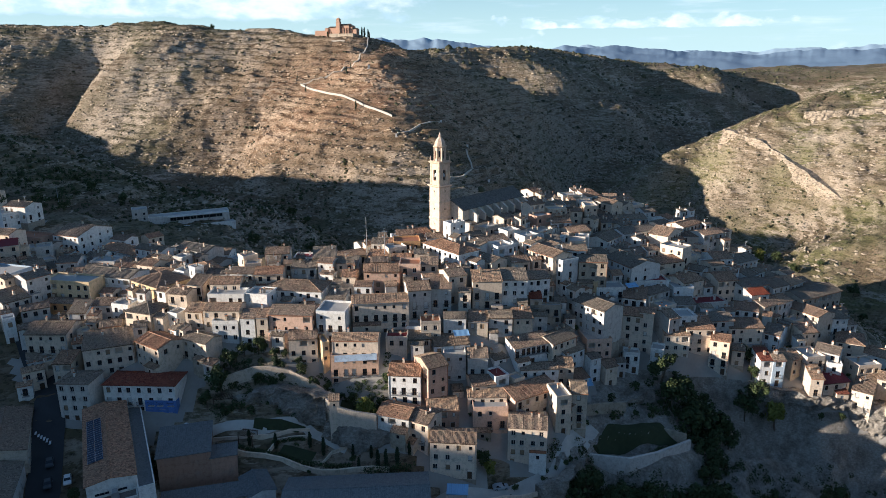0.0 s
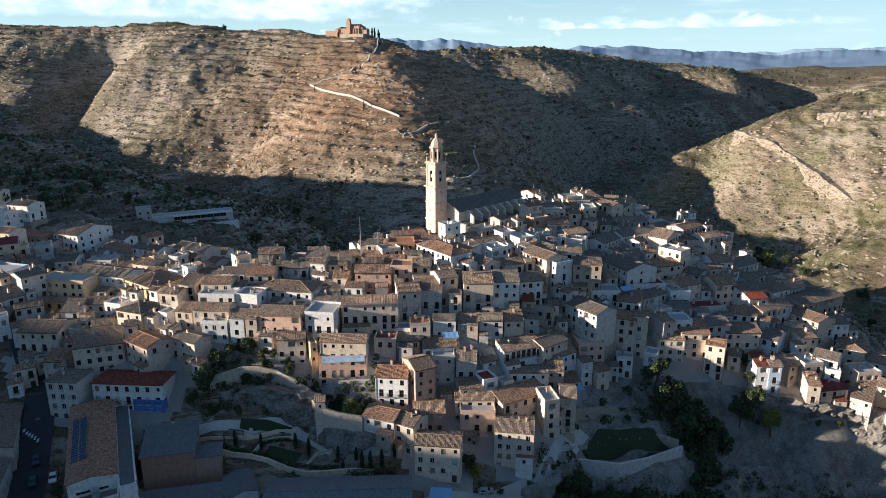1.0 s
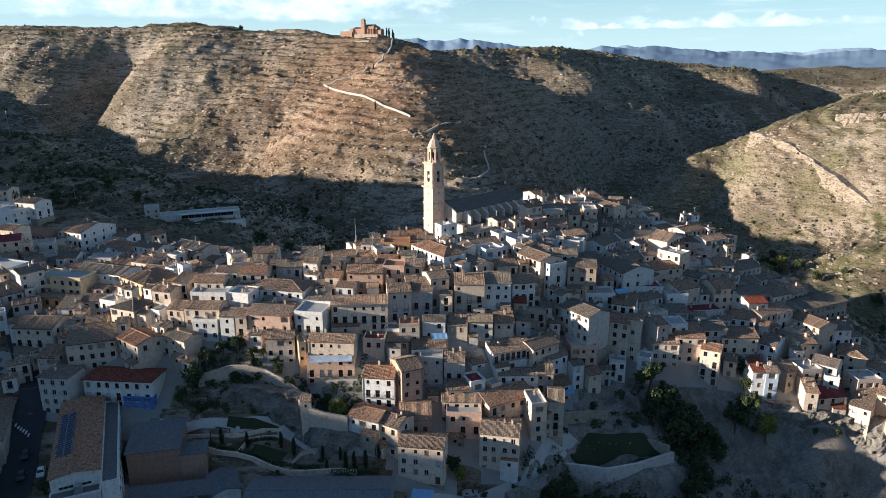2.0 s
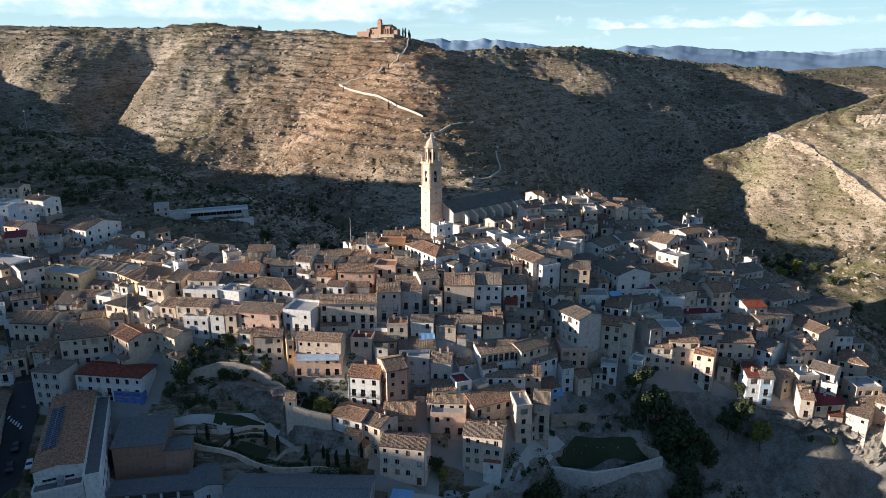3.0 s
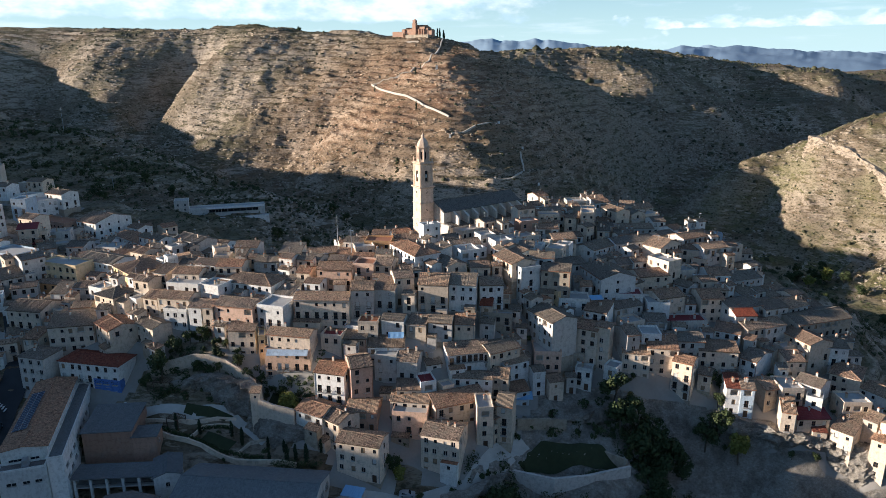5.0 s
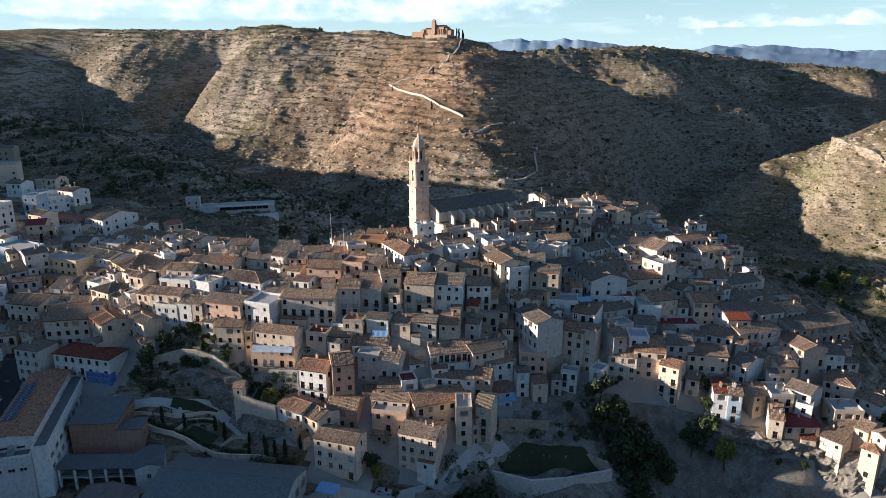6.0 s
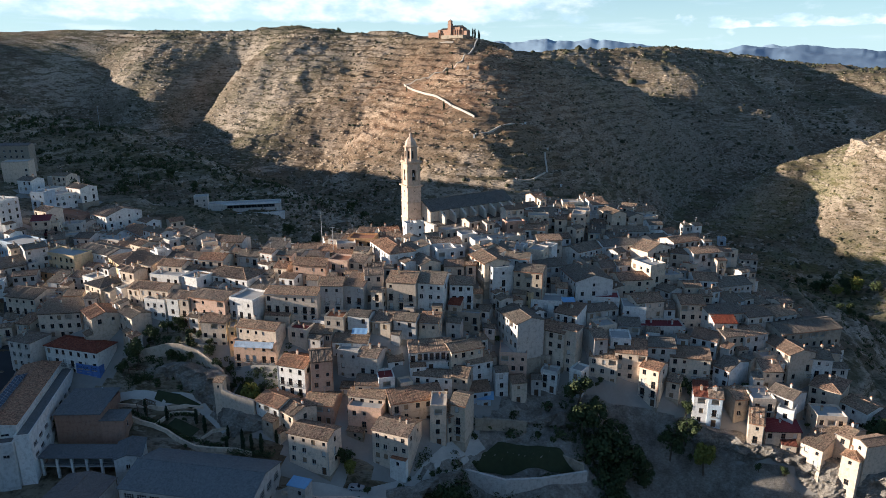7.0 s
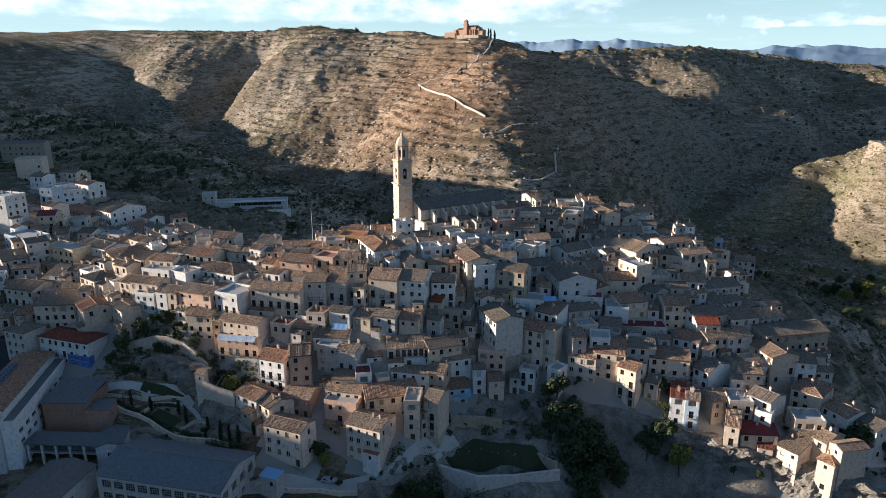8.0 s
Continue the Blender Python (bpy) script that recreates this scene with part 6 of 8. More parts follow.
# tall blocks at the upper end of the town
tall = box_house("apartment_block", "cream nearly windowless end of a tall apartment block", "apartment block", -242.3, 294.5, 47.0, 13.0, 11.0, 30.0, 14.0, CREAM, "f", CONCRETE, [(0, 11.5, 3.0 + 3.0 * k, 1.2, 1.4, 2, 1) for k in range(3)])
school = box_house("long_block", "long dark three-storey block under the hill", "building", -300.0, 335.0, 49.6, 27.0, 8.0, 20.0, 10.0, STONEP, "g", ROOF_DARK,
                   [(0, 2.5 + 3.4 * i, 5.6, 1.2, 1.6, 2, 1) for i in range(7)] + [(0, 2.5 + 3.4 * i, 2.2, 1.2, 1.6, 2, 1) for i in range(7)], 0.25)

# ---- the hermitage on the summit ----
HZ = max(top_z(-140, 806), top_z(-105, 806), top_z(-122, 806)) - 1.0
hermitage = new("hermitage")
hermitage.matrix_basis = Matrix.Translation((-149.7, 815.0, HZ)) @ Matrix.Rotation(radians(-18.0), 4, "Z")


def plain_block(name, parent, x0, y0, x1, y1, z1, mat, gable=0.0):
    v = [(x0, y0, -4), (x1, y0, -4), (x1, y1, -4), (x0, y1, -4), (x0, y0, z1), (x1, y0, z1), (x1, y1, z1), (x0, y1, z1)]
    f = [(0, 1, 5, 4), (1, 2, 6, 5), (2, 3, 7, 6), (3, 0, 4, 7)]
    if gable:
        v += [(x0, (y0 + y1) / 2, z1 + gable), (x1, (y0 + y1) / 2, z1 + gable)]
        f += [(4, 5, 9, 8), (6, 7, 8, 9), (7, 4, 8), (5, 6, 9)]
    else:
        f.append((4, 5, 6, 7))
    return part(name, from_lists(v, f, [mat]), parent)


plain_block("precinct_wall", hermitage, 0, 0, 16, 8, 5.4, BRICK)
plain_block("gate_tower", hermitage, 13.5, -0.6, 17.1, 6, 7.6, BRICK, 0.8)
plain_block("lodging", hermitage, 17.2, 1, 31, 10, 8.2, BRICK)
plain_block("chapel_nave", hermitage, 29, -1, 44.5, 10, 10.6, BRICK)
plain_block("apse", hermitage, 44.6, 0, 48, 9, 9.0, BRICK)
plain_block("sacristy", hermitage, 48.1, 0.5, 53, 8, 6.4, BRICK)
plain_block("terrace", hermitage, 22, -7, 52, 0.4, 1.6, RUBBLE)
for x0, x1, y0, y1, z1 in ((16.8, 31.2, 0.6, 10.4, 8.2), (28.8, 44.6, -1.4, 10.4, 10.6), (44.3, 48.2, -0.3, 9.3, 9.0), (47.9, 53.2, 0.2, 8.3, 6.4)):
    rv, rf = [], []
    for o, u, upv in ((Vector((x0, y0, z1)), Vector((1, 0, 0)), Vector((0, 1, 0.36)).normalized()), (Vector((x1, y1, z1)), Vector((-1, 0, 0)), Vector((0, -1, 0.36)).normalized())):
        slope(rv, rf, o, u, upv, x1 - x0, (y1 - y0) / 2 / upv.normalized().xy.length, 0, x1 - x0)
    part("roof", from_lists(rv, rf, [TILE]), hermitage)
    part("gable", from_lists([(x0 + 0.3, y0 + 0.4, z1 - 0.05), (x0 + 0.3, y1 - 0.4, z1 - 0.05), (x0 + 0.3, (y0 + y1) / 2, z1 + (y1 - y0) * 0.17), (x1 - 0.3, y0 + 0.4, z1 - 0.05), (x1 - 0.3, y1 - 0.4, z1 - 0.05), (x1 - 0.3, (y0 + y1) / 2, z1 + (y1 - y0) * 0.17)], [(0, 2, 1), (3, 4, 5), (0, 3, 5, 2), (1, 2, 5, 4)], [BRICK]), hermitage)
part("bell_tower", stack_mesh([(2.2, 0), (2.2, 13.6), (2.5, 13.8), (2.5, 14.2), (1.9, 14.3), (1.9, 16.8), (2.2, 17.0), (2.2, 17.3), (0.2, 19.4)], [BRICK]), hermitage, at=Matrix.Translation((31.5, -1.2, 0)))
for i in range(4):
    part("buttress", box_mesh([(33.6 + 3.2 * i, -2.0, -2.0, 34.6 + 3.2 * i, -0.98, 8.0)], BRICK), hermitage)
niche_big = Matrix.Diagonal((1.3, 1.0, 1.5, 1))
for x, y, z in [(19.0 + 2.9 * i, 0.98, 4.6) for i in range(3)] + [(18.8 + 2.9 * i, 0.98, 1.4) for i in range(3)] + [(35.7 + 3.2 * i, -1.02, 6.2) for i in range(3)] + [(50.4, 0.48, 2.6), (46.2, -0.02, 5.0), (3.5, -0.02, 2.0), (8.5, -0.02, 2.0), (15.3, -0.62, 3.6)]:
    part("window", WINDOWS["d"][2], hermitage, at=Matrix.Translation((x, y, z)) @ niche_big)
tagged(hermitage, "reddish stone hermitage with a small bell tower on the summit", "hermitage")

# ---- lesser houses that close the gaps between the larger ones ----
def centre(p):
    c, s = math.cos(radians(p["turn"])), math.sin(radians(p["turn"]))
    return p["x"] + c * p["w"] / 2 - s * p["d"] / 2, p["y"] + s * p["w"] / 2 + c * p["d"] / 2


def corners_of(p, grow=0.0):
    c, s = math.cos(radians(p["turn"])), math.sin(radians(p["turn"]))
    return [(p["x"] + c * a - s * b, p["y"] + s * a + c * b) for a, b in ((-grow, -grow), (p["w"] + grow, -grow), (p["w"] + grow, p["d"] + grow), (-grow, p["d"] + grow))]


def overlap(a, b):
    """Do two convex plots overlap?"""
    for poly in (a, b):
        for i in range(4):
            ex, ey = poly[(i + 1) % 4][0] - poly[i][0], poly[(i + 1) % 4][1] - poly[i][1]
            pa_ = [ey * q[0] - ex * q[1] for q in a]
            pb_ = [ey * q[0] - ex * q[1] for q in b]
            if max(pa_) < min(pb_) or max(pb_) < min(pa_):
                return False
    return True


import itertools

fill_rng = random.Random(21)
taken = [corners_of(p, -0.45) for p in PLAN]
taken.append([(church.matrix_basis @ Vector(q)).to_2d()[:] for q in ((-3, -6, 0), (41, -6, 0), (41, 13, 0), (-3, 13, 0))])
taken.append([(-8, 250), (5, 250), (5, 263), (-8, 263)])
mids = [centre(p) for p in PLAN]
FILL = []
SIZES = ((6.1, (5.0, 8.5), (5.5, 8.0), 3.0), (4.3, (3.4, 5.6), (3.6, 6.0), 2.3), (3.1, (2.6, 4.0), (2.6, 4.2), 2.0))
for step, wide, long_, least in SIZES:
    for row, col in itertools.product(range(int(164 / step)), range(int(317 / step))):
        x = -165 + col * step + fill_rng.uniform(-0.25, 0.25) * step
        y = 166 + row * step + fill_rng.uniform(-0.25, 0.25) * step
        w, d = fill_rng.uniform(*wide), fill_rng.uniform(*long_)
        near_ones = [p for p, q in zip(PLAN, mids) if math.dist(q, (x, y)) < 20]
        if len(near_ones) < 3:
            continue
        if (-66 < x < -16 and y < 176) or (x > 38 and y < 186) or (x > 95 and y < 196) or (-118 < x < -66 and y < 172):
            continue
        g = top_z(x + w / 2, y - 0.5)
        if g < 0.5 and x > 30:
            continue
        turn = min(near_ones, key=lambda p: math.dist(centre(p), (x, y)))["turn"] + fill_rng.uniform(-6, 6)
        q = dict(x=x, y=y, w=w, d=d, turn=turn)
        foot_print = corners_of(q)
        if any(overlap(foot_print, t) for t in taken):
            continue
        # stay below the eaves of the houses behind, as seen from the valley
        hgt = fill_rng.uniform(4.8, 8.8)
        for p, m_ in zip(PLAN, mids):
            if abs((m_[0] - x) - (m_[1] - y) * (x - 42) / y) < 9 and y < m_[1] < y + 26:
                sight = (100 - p["z"] + 3.0) / math.hypot(m_[0] - 42, m_[1] - 5)
                hgt = min(hgt, 100 - sight * math.hypot(x - 42, y - 5) - g)
        if hgt < least:
            continue
        q.update(z=g + hgt, h=hgt, roof=fill_rng.choice("gggsf"), wall=fill_rng.choice(["cream", "white", "grey", "white", "cream"]), tile=fill_rng.choice(["", "grey", "grey"]))
        FILL.append(q)
        taken.append(corners_of(q, -0.3))
for p in FILL:
    one = house(p, random.Random(town_rng.random()))
    if p["w"] < 5.0 or p["d"] < 5.5:
        one.name = "outbuilding"
        tagged(one, f"small {WALL_WORDS[p['wall']]} outbuilding squeezed between the houses", "outbuilding", "outbuildings of the old town")

# ---- trees, scrub, walls, paths ----
def leaf_cloud(rng, lumps, per, size):
    """Many small bent leaf clumps spread through a few lumps of foliage."""
    v, f = [], []
    for cx, cy, cz, r in lumps:
        for _ in range(per):
            d = Vector((rng.gauss(0, 1), rng.gauss(0, 1), rng.gauss(0, 1))).normalized()
            q = Vector((cx, cy, cz)) + d * r * (0.55 + 0.5 * rng.random())
            n = (d + Vector((rng.uniform(-0.7, 0.7), rng.uniform(-0.7, 0.7), rng.uniform(-0.3, 0.8)))).normalized()
            a = n.orthogonal().normalized()
            a = (Matrix.Rotation(rng.uniform(0, 6.28), 3, n) @ a) * size * rng.uniform(0.6, 1.3)
            b = n.cross(a) * rng.uniform(0.6, 1.0)
            k = len(v)
            v.extend([tuple(q - a), tuple(q - b + n * size * 0.3), tuple(q + a), tuple(q + b + n * size * 0.3)])
            f.append((k, k + 1, k + 2))
            f.append((k, k + 2, k + 3))
    return v, f


def trunk_mesh(rng, h, r, spread):
    """A tapered trunk that forks into limbs."""
    v, f = [], []

    def limb(p, q, r0, r1):
        d = (q - p).normalized()
        a = d.orthogonal().normalized()
        b = d.cross(a)
        k = len(v)
        for c, rr in ((p, r0), (q, r1)):
            v.extend([tuple(c + (a * math.cos(t) + b * math.sin(t)) * rr) for t in (0, 1.26, 2.51, 3.77, 5.03)])
        f.extend([(k + i, k + (i + 1) % 5, k + 5 + (i + 1) % 5, k + 5 + i) for i in range(5)])

    fork = Vector((rng.uniform(-0.1, 0.1) * h, rng.uniform(-0.1, 0.1) * h, h * 0.45))
    limb(Vector((0, 0, -0.6)), fork, r, r * 0.65)
    for i in range(5):
        a = i * 1.26 + rng.uniform(-0.4, 0.4)
        limb(fork, Vector((math.cos(a) * spread, math.sin(a) * spread, h * rng.uniform(0.65, 0.9))), r * 0.45, r * 0.12)
    return from_lists(v, f, [BARK])


def tree_kind(seed, h, spread, leaf, per=60, size=0.33):
    rng = random.Random(seed)
    lumps = [(0, 0, h * 0.74, spread * 0.75)]
    for i in range(9):
        a, rr = rng.uniform(0, 6.28), spread * rng.uniform(0.35, 0.8)
        lumps.append((math.cos(a) * rr, math.sin(a) * rr, h * rng.uniform(0.42, 0.92), spread * rng.uniform(0.3, 0.5)))
    return trunk_mesh(rng, h, 0.05 * h * 0.6 + 0.06, spread * 0.6), from_lists(*leaf_cloud(rng, lumps, per, size), [leaf])


def cypress_kind(seed, h):
    rng = random.Random(seed)
    lumps = [(rng.uniform(-0.08, 0.08), rng.uniform(-0.08, 0.08), h * (0.08 + 0.88 * i / 13), 0.15 + h * 0.085 * math.sin(math.pi * (0.18 + 0.8 * i / 13)) ** 0.8) for i in range(14)]
    return trunk_mesh(rng, h * 0.5, 0.12, 0.2), from_lists(*leaf_cloud(rng, lumps, 34, 0.24), [LEAF_CYP])


TREES = {"green": [tree_kind(s, 6.0, 2.6, LEAF) for s in (1, 2, 3)], "yellow": [tree_kind(s, 5.6, 2.4, LEAF_YEL, 70) for s in (4, 5)], "cypress": [cypress_kind(s, 5.5) for s in (6, 7)], "big": [tree_kind(s, 9.0, 4.2, LEAF, 90, 0.42) for s in (8, 9, 10)]}
WORDS = {"green": "dark green broadleaf tree", "yellow": "autumn yellow-green leafy tree", "cypress": "narrow dark green cypress", "big": "large dark evergreen tree"}
tree_rng = random.Random(77)
first_tree = {}


def plant(kind, x, y, scale=1.0, where="beside the old town", group="", z=None):
    k = tree_rng.randrange(len(TREES[kind]))
    at = Matrix.Translation((x, y, top_z(x, y) if z is None else z)) @ Matrix.Rotation(tree_rng.uniform(0, 6.28), 4, "Z")
    key = (kind, k, where, group)
    if key in first_tree:
        ob = copy_thing(first_tree[key], at)
    else:
        ob = new("cypress" if kind == "cypress" else "tree")
        ob.matrix_basis = at
        part("trunk", TREES[kind][k][0], ob)
        part("crown", TREES[kind][k][1], ob)
        tagged(ob, f"{WORDS[kind]} {where}", "cypress" if kind == "cypress" else "tree", group)
        first_tree[key] = ob
    s = scale * tree_rng.uniform(0.88, 1.12)
    ob.scale = (s, s, s * tree_rng.uniform(0.92, 1.1))
    return ob


plant("yellow", -21.5, 164.5, 1.25, "on a garden terrace")
plant("yellow", 106, 188, 1.3, "at the cliff edge")
plant("yellow", 214, 446, 1.5, "on the gorge floor")
plant("yellow", 229, 460, 1.6, "on the gorge floor")
plant("green", 10.5, 156, 0.8, "in front of a house")
plant("yellow", 12.5, 154.5, 0.75, "in front of a house")
for x, y, s in ((-58, 178, 0.9), (-54, 178.5, 0.8), (-63, 169, 1.2), (-62, 176, 1.0), (-41, 174, 0.8), (-66, 166, 0.8), (103, 203, 0.9), (99, 202, 0.9), (101, 197, 0.9), (-37, 172, 0.6), (-76, 140, 0.9), (-74, 147, 0.8), (-79, 150, 0.7), (149, 190, 0.8), (-88, 136, 0.6)):
    plant("green", x, y, s, "among the houses")
for x, y, s in ((-48, 174, 1.1), (-45, 157, 0.9), (-36, 158, 0.9), (-32, 156, 1.0), (-24, 155, 0.8), (-52, 157, 0.8), (-15, 152, 0.9), (-12, 152, 1.0), (-9, 155, 0.8), (-22, 151, 0.7), (-17, 151, 0.9), (-19, 154, 0.7)):
    plant("cypress", x, y, s, "in the terraced garden", "cypresses of the garden")
for x, y, s in ((-79, 613, 1.3), (-100, 712, 1.0), (-96, 716, 1.0), (-140, 694, 0.9), (-94, 808, 1.6), (-91, 806, 1.9), (-87, 809, 1.5), (-85, 804, 1.3), (-133, 803, 1.1), (-128, 802, 1.0), (-119, 800, 0.9)):
    plant("cypress", x, y, s, "on the bare hillside", "cypresses of the hill")
plant("big", -285, 862, 0.75, "alone on the skyline")

# the wooded gorge under the town
gorge_rng = random.Random(8)
gorge = 0
while gorge < 105:
    x, y = gorge_rng.uniform(34, 200), gorge_rng.uniform(126, 205)
    g = top_z(x, y)
    if g > -6.5 or (42 < x < 74 and 162 < y < 181 and g > -13) or hash_noise(np.array([x / 17.0]), np.array([y / 17.0]), 5)[0] < -0.3 or (84 < x < 168 and 168 < y < 192):
        continue
    plant("big", x, y, gorge_rng.uniform(0.55, 1.0), "in the shaded gorge", "trees of the gorge")
    gorge += 1
for x, y, s in ((70, 193, 1.0), (75, 190, 1.15), (81, 188, 1.05), (86, 185, 1.0), (72, 186, 1.1), (78, 184, 1.2), (84, 181, 1.0), (90, 184, 0.8), (101, 192, 0.8), (97, 190, 0.9)):
    plant("big", x, y, s, "on the slope below the houses", "trees of the slope")
for i in range(40):
    x, y = gorge_rng.uniform(150, 260), gorge_rng.uniform(340, 520)
    if top_z(x, y) < -22:
        plant("big", x, y, gorge_rng.uniform(0.5, 0.9), "along the gorge behind the town", "trees behind the town")
for i in range(26):
    x, y = gorge_rng.uniform(-215, -60), gorge_rng.uniform(300, 440)
    if hash_noise(np.array([x / 30.0]), np.array([y / 30.0]), 15)[0] > 0:
        plant("green", x, y, gorge_rng.uniform(0.8, 1.3), "on the slope behind the town", "trees behind the town")


# gardens and back yards inside the town
yard_rng = random.Random(15)
yards = []
for x0, x1, y0, y1, n_, s0, s1 in ((-64, -16, 168, 179, 34, 0.25, 0.55), (-118, 30, 176, 232, 26, 0.2, 0.4), (40, 150, 186, 240, 34, 0.22, 0.5), (-40, 30, 146, 172, 14, 0.2, 0.45)):
    k = 0
    while k < n_:
        x, y = yard_rng.uniform(x0, x1), yard_rng.uniform(y0, y1)
        box = [(x - 0.8, y - 0.8), (x + 0.8, y - 0.8), (x + 0.8, y + 0.8), (x - 0.8, y + 0.8)]
        n_ -= 0.05
        if any(overlap(box, t) for t in taken):
            continue
        yard = plant("green", x, y, yard_rng.uniform(s0, s1), "in a back yard", "yard trees")
        k += 1


# scrub: thousands of low dark bushes over the hills
def scrub_cloud(name, label, count, box, size, seed, keep, mat):
    rng = np.random.RandomState(seed)
    x, y = rng.uniform(box[0], box[1], count), rng.uniform(box[2], box[3], count)
    ok = keep(x, y)
    x, y = x[ok], y[ok]
    i = np.clip(np.searchsorted(gx, x) - 1, 0, nx - 2)
    j = np.clip(np.searchsorted(gy, y) - 1, 0, ny - 2)
    u, w = (x - gx[i]) / (gx[i + 1] - gx[i]), (y - gy[j]) / (gy[j + 1] - gy[j])
    z = (GRID_Z[i, j] * (1 - u) + GRID_Z[i + 1, j] * u) * (1 - w) + (GRID_Z[i, j + 1] * (1 - u) + GRID_Z[i + 1, j + 1] * u) * w
    n = len(x)
    s = size * rng.gamma(3.0, 0.33, n)
    ang = np.linspace(0, 2 * np.pi, 6, endpoint=False)
    ring = np.stack([np.cos(ang), np.sin(ang), np.zeros(6)], 1)
    low = ring * rng.uniform(0.75, 1.25, (n, 6, 1))
    mid = ring * rng.uniform(0.6, 1.1, (n, 6, 1)) + np.array([0, 0, 0.55]) * rng.uniform(0.7, 1.3, (n, 6, 1))
    top = np.concatenate([rng.uniform(-0.3, 0.3, (n, 1, 2)), rng.uniform(0.8, 1.15, (n, 1, 1))], 2)
    low[:, :, 2] -= 0.25
    pts = np.concatenate([low, mid, top], 1) * s[:, None, None]
    pts += np.stack([x, y, z], 1)[:, None, :]
    base = (np.arange(n) * 13)[:, None, None]
    tri = []
    for k in range(6):
        m_ = (k + 1) % 6
        tri += [(k, m_, 6 + m_), (k, 6 + m_, 6 + k), (6 + k, 6 + m_, 12)]
    faces = (np.array(tri)[None] + base).reshape(-1, 3)
    me_ = bpy.data.meshes.new(name)
    me_.vertices.add(n * 13)
    me_.vertices.foreach_set("co", pts.ravel())
    me_.loops.add(faces.size)
    me_.loops.foreach_set("vertex_index", faces.ravel().astype(np.int32))
    me_.polygons.add(len(faces))
    me_.polygons.foreach_set("loop_start", np.arange(0, faces.size, 3))
    me_.update()
    me_.materials.append(mat)
    return tagged(new(name, me_), label, "scrub", kind="stuff")


def open_hill(x, y):
    i = np.clip(np.searchsorted(gx, x) - 1, 0, nx - 2)
    j = np.clip(np.searchsorted(gy, y) - 1, 0, ny - 2)
    thick = rough(x, y, 70, 4, 301)
    return (built.reshape(nx, ny)[i, j] < 0.2) & (thick > np.random.RandomState(9).uniform(-0.5, 0.35, len(x)))


scrub_cloud("hill_scrub", "dark dry scrub scattered over the limestone hills", 46000, (-660, 640, 330, 1000), 0.6, 40, open_hill, SCRUB)
scrub_cloud("far_scrub", "dark scrub on the distant plateau", 14000, (-900, 900, 950, 1800), 1.5, 41, open_hill, SCRUB)


def ledge_rocks(name, label, count, box, seed, keep, mat, long=(1.4, 5.5)):
    """Thousands of broken slabs of the hard beds, lying along the contour lines of the slope."""
    rng = np.random.RandomState(seed)
    x, y = rng.uniform(box[0], box[1], count), rng.uniform(box[2], box[3], count)
    ok = keep(x, y)
    x, y = x[ok], y[ok]
    i = np.clip(np.searchsorted(gx, x) - 1, 0, nx - 2)
    j = np.clip(np.searchsorted(gy, y) - 1, 0, ny - 2)
    u, w = (x - gx[i]) / (gx[i + 1] - gx[i]), (y - gy[j]) / (gy[j + 1] - gy[j])
    z = (GRID_Z[i, j] * (1 - u) + GRID_Z[i + 1, j] * u) * (1 - w) + (GRID_Z[i, j + 1] * (1 - u) + GRID_Z[i + 1, j + 1] * u) * w
    i2, j2, i0, j0 = np.clip(i + 3, 0, nx - 1), np.clip(j + 3, 0, ny - 1), np.clip(i - 2, 0, nx - 1), np.clip(j - 2, 0, ny - 1)
    sx, sy = (GRID_Z[i2, j] - GRID_Z[i0, j]) / (gx[i2] - gx[i0]), (GRID_Z[i, j2] - GRID_Z[i, j0]) / (gy[j2] - gy[j0])
    steep = np.hypot(sx, sy)
    ok = steep > rng.uniform(0.05, 0.45, len(x))
    x, y, z, sx, sy = x[ok], y[ok], z[ok], sx[ok], sy[ok]
    n = len(x)
    turn = np.arctan2(sx, -sy) + rng.normal(0, 0.22, n)
    ln, dp = rng.uniform(long[0], long[1], n) * rng.uniform(0.5, 1.0, n), rng.uniform(0.8, 2.2, n)
    hg = rng.uniform(0.35, 1.0, n) * (0.5 + 0.08 * ln)
    corner = np.array([(-1, -1, -1), (1, -1, -1), (1, 1, -1), (-1, 1, -1), (-1, -1, 1), (1, -1, 1), (1, 1, 1), (-1, 1, 1)], float)
    pts = corner[None] * rng.uniform(0.65, 1.1, (n, 8, 3)) * np.stack([ln / 2, dp / 2, hg], 1)[:, None, :]
    pts[:, 4:, :2] *= rng.uniform(0.55, 0.95, (n, 1, 1))
    ca, sa = np.cos(turn)[:, None], np.sin(turn)[:, None]
    px, py = pts[:, :, 0] * ca - pts[:, :, 1] * sa, pts[:, :, 0] * sa + pts[:, :, 1] * ca
    pts = np.stack([px + x[:, None], py + y[:, None], pts[:, :, 2] + z[:, None]], 2)
    quad = np.array([(0, 1, 5, 4), (1, 2, 6, 5), (2, 3, 7, 6), (3, 0, 4, 7), (4, 5, 6, 7)])
    faces = (quad[None] + (np.arange(n) * 8)[:, None, None]).reshape(-1, 4)
    me_ = bpy.data.meshes.new(name)
    me_.vertices.add(n * 8)
    me_.vertices.foreach_set("co", pts.ravel())
    me_.loops.add(faces.size)
    me_.loops.foreach_set("vertex_index", faces.ravel().astype(np.int32))
    me_.polygons.add(len(faces))
    me_.polygons.foreach_set("loop_start", np.arange(0, faces.size, 4))
    me_.update()
    me_.materials.append(mat)
    return tagged(new(name, me_), label, "rocks", kind="stuff")


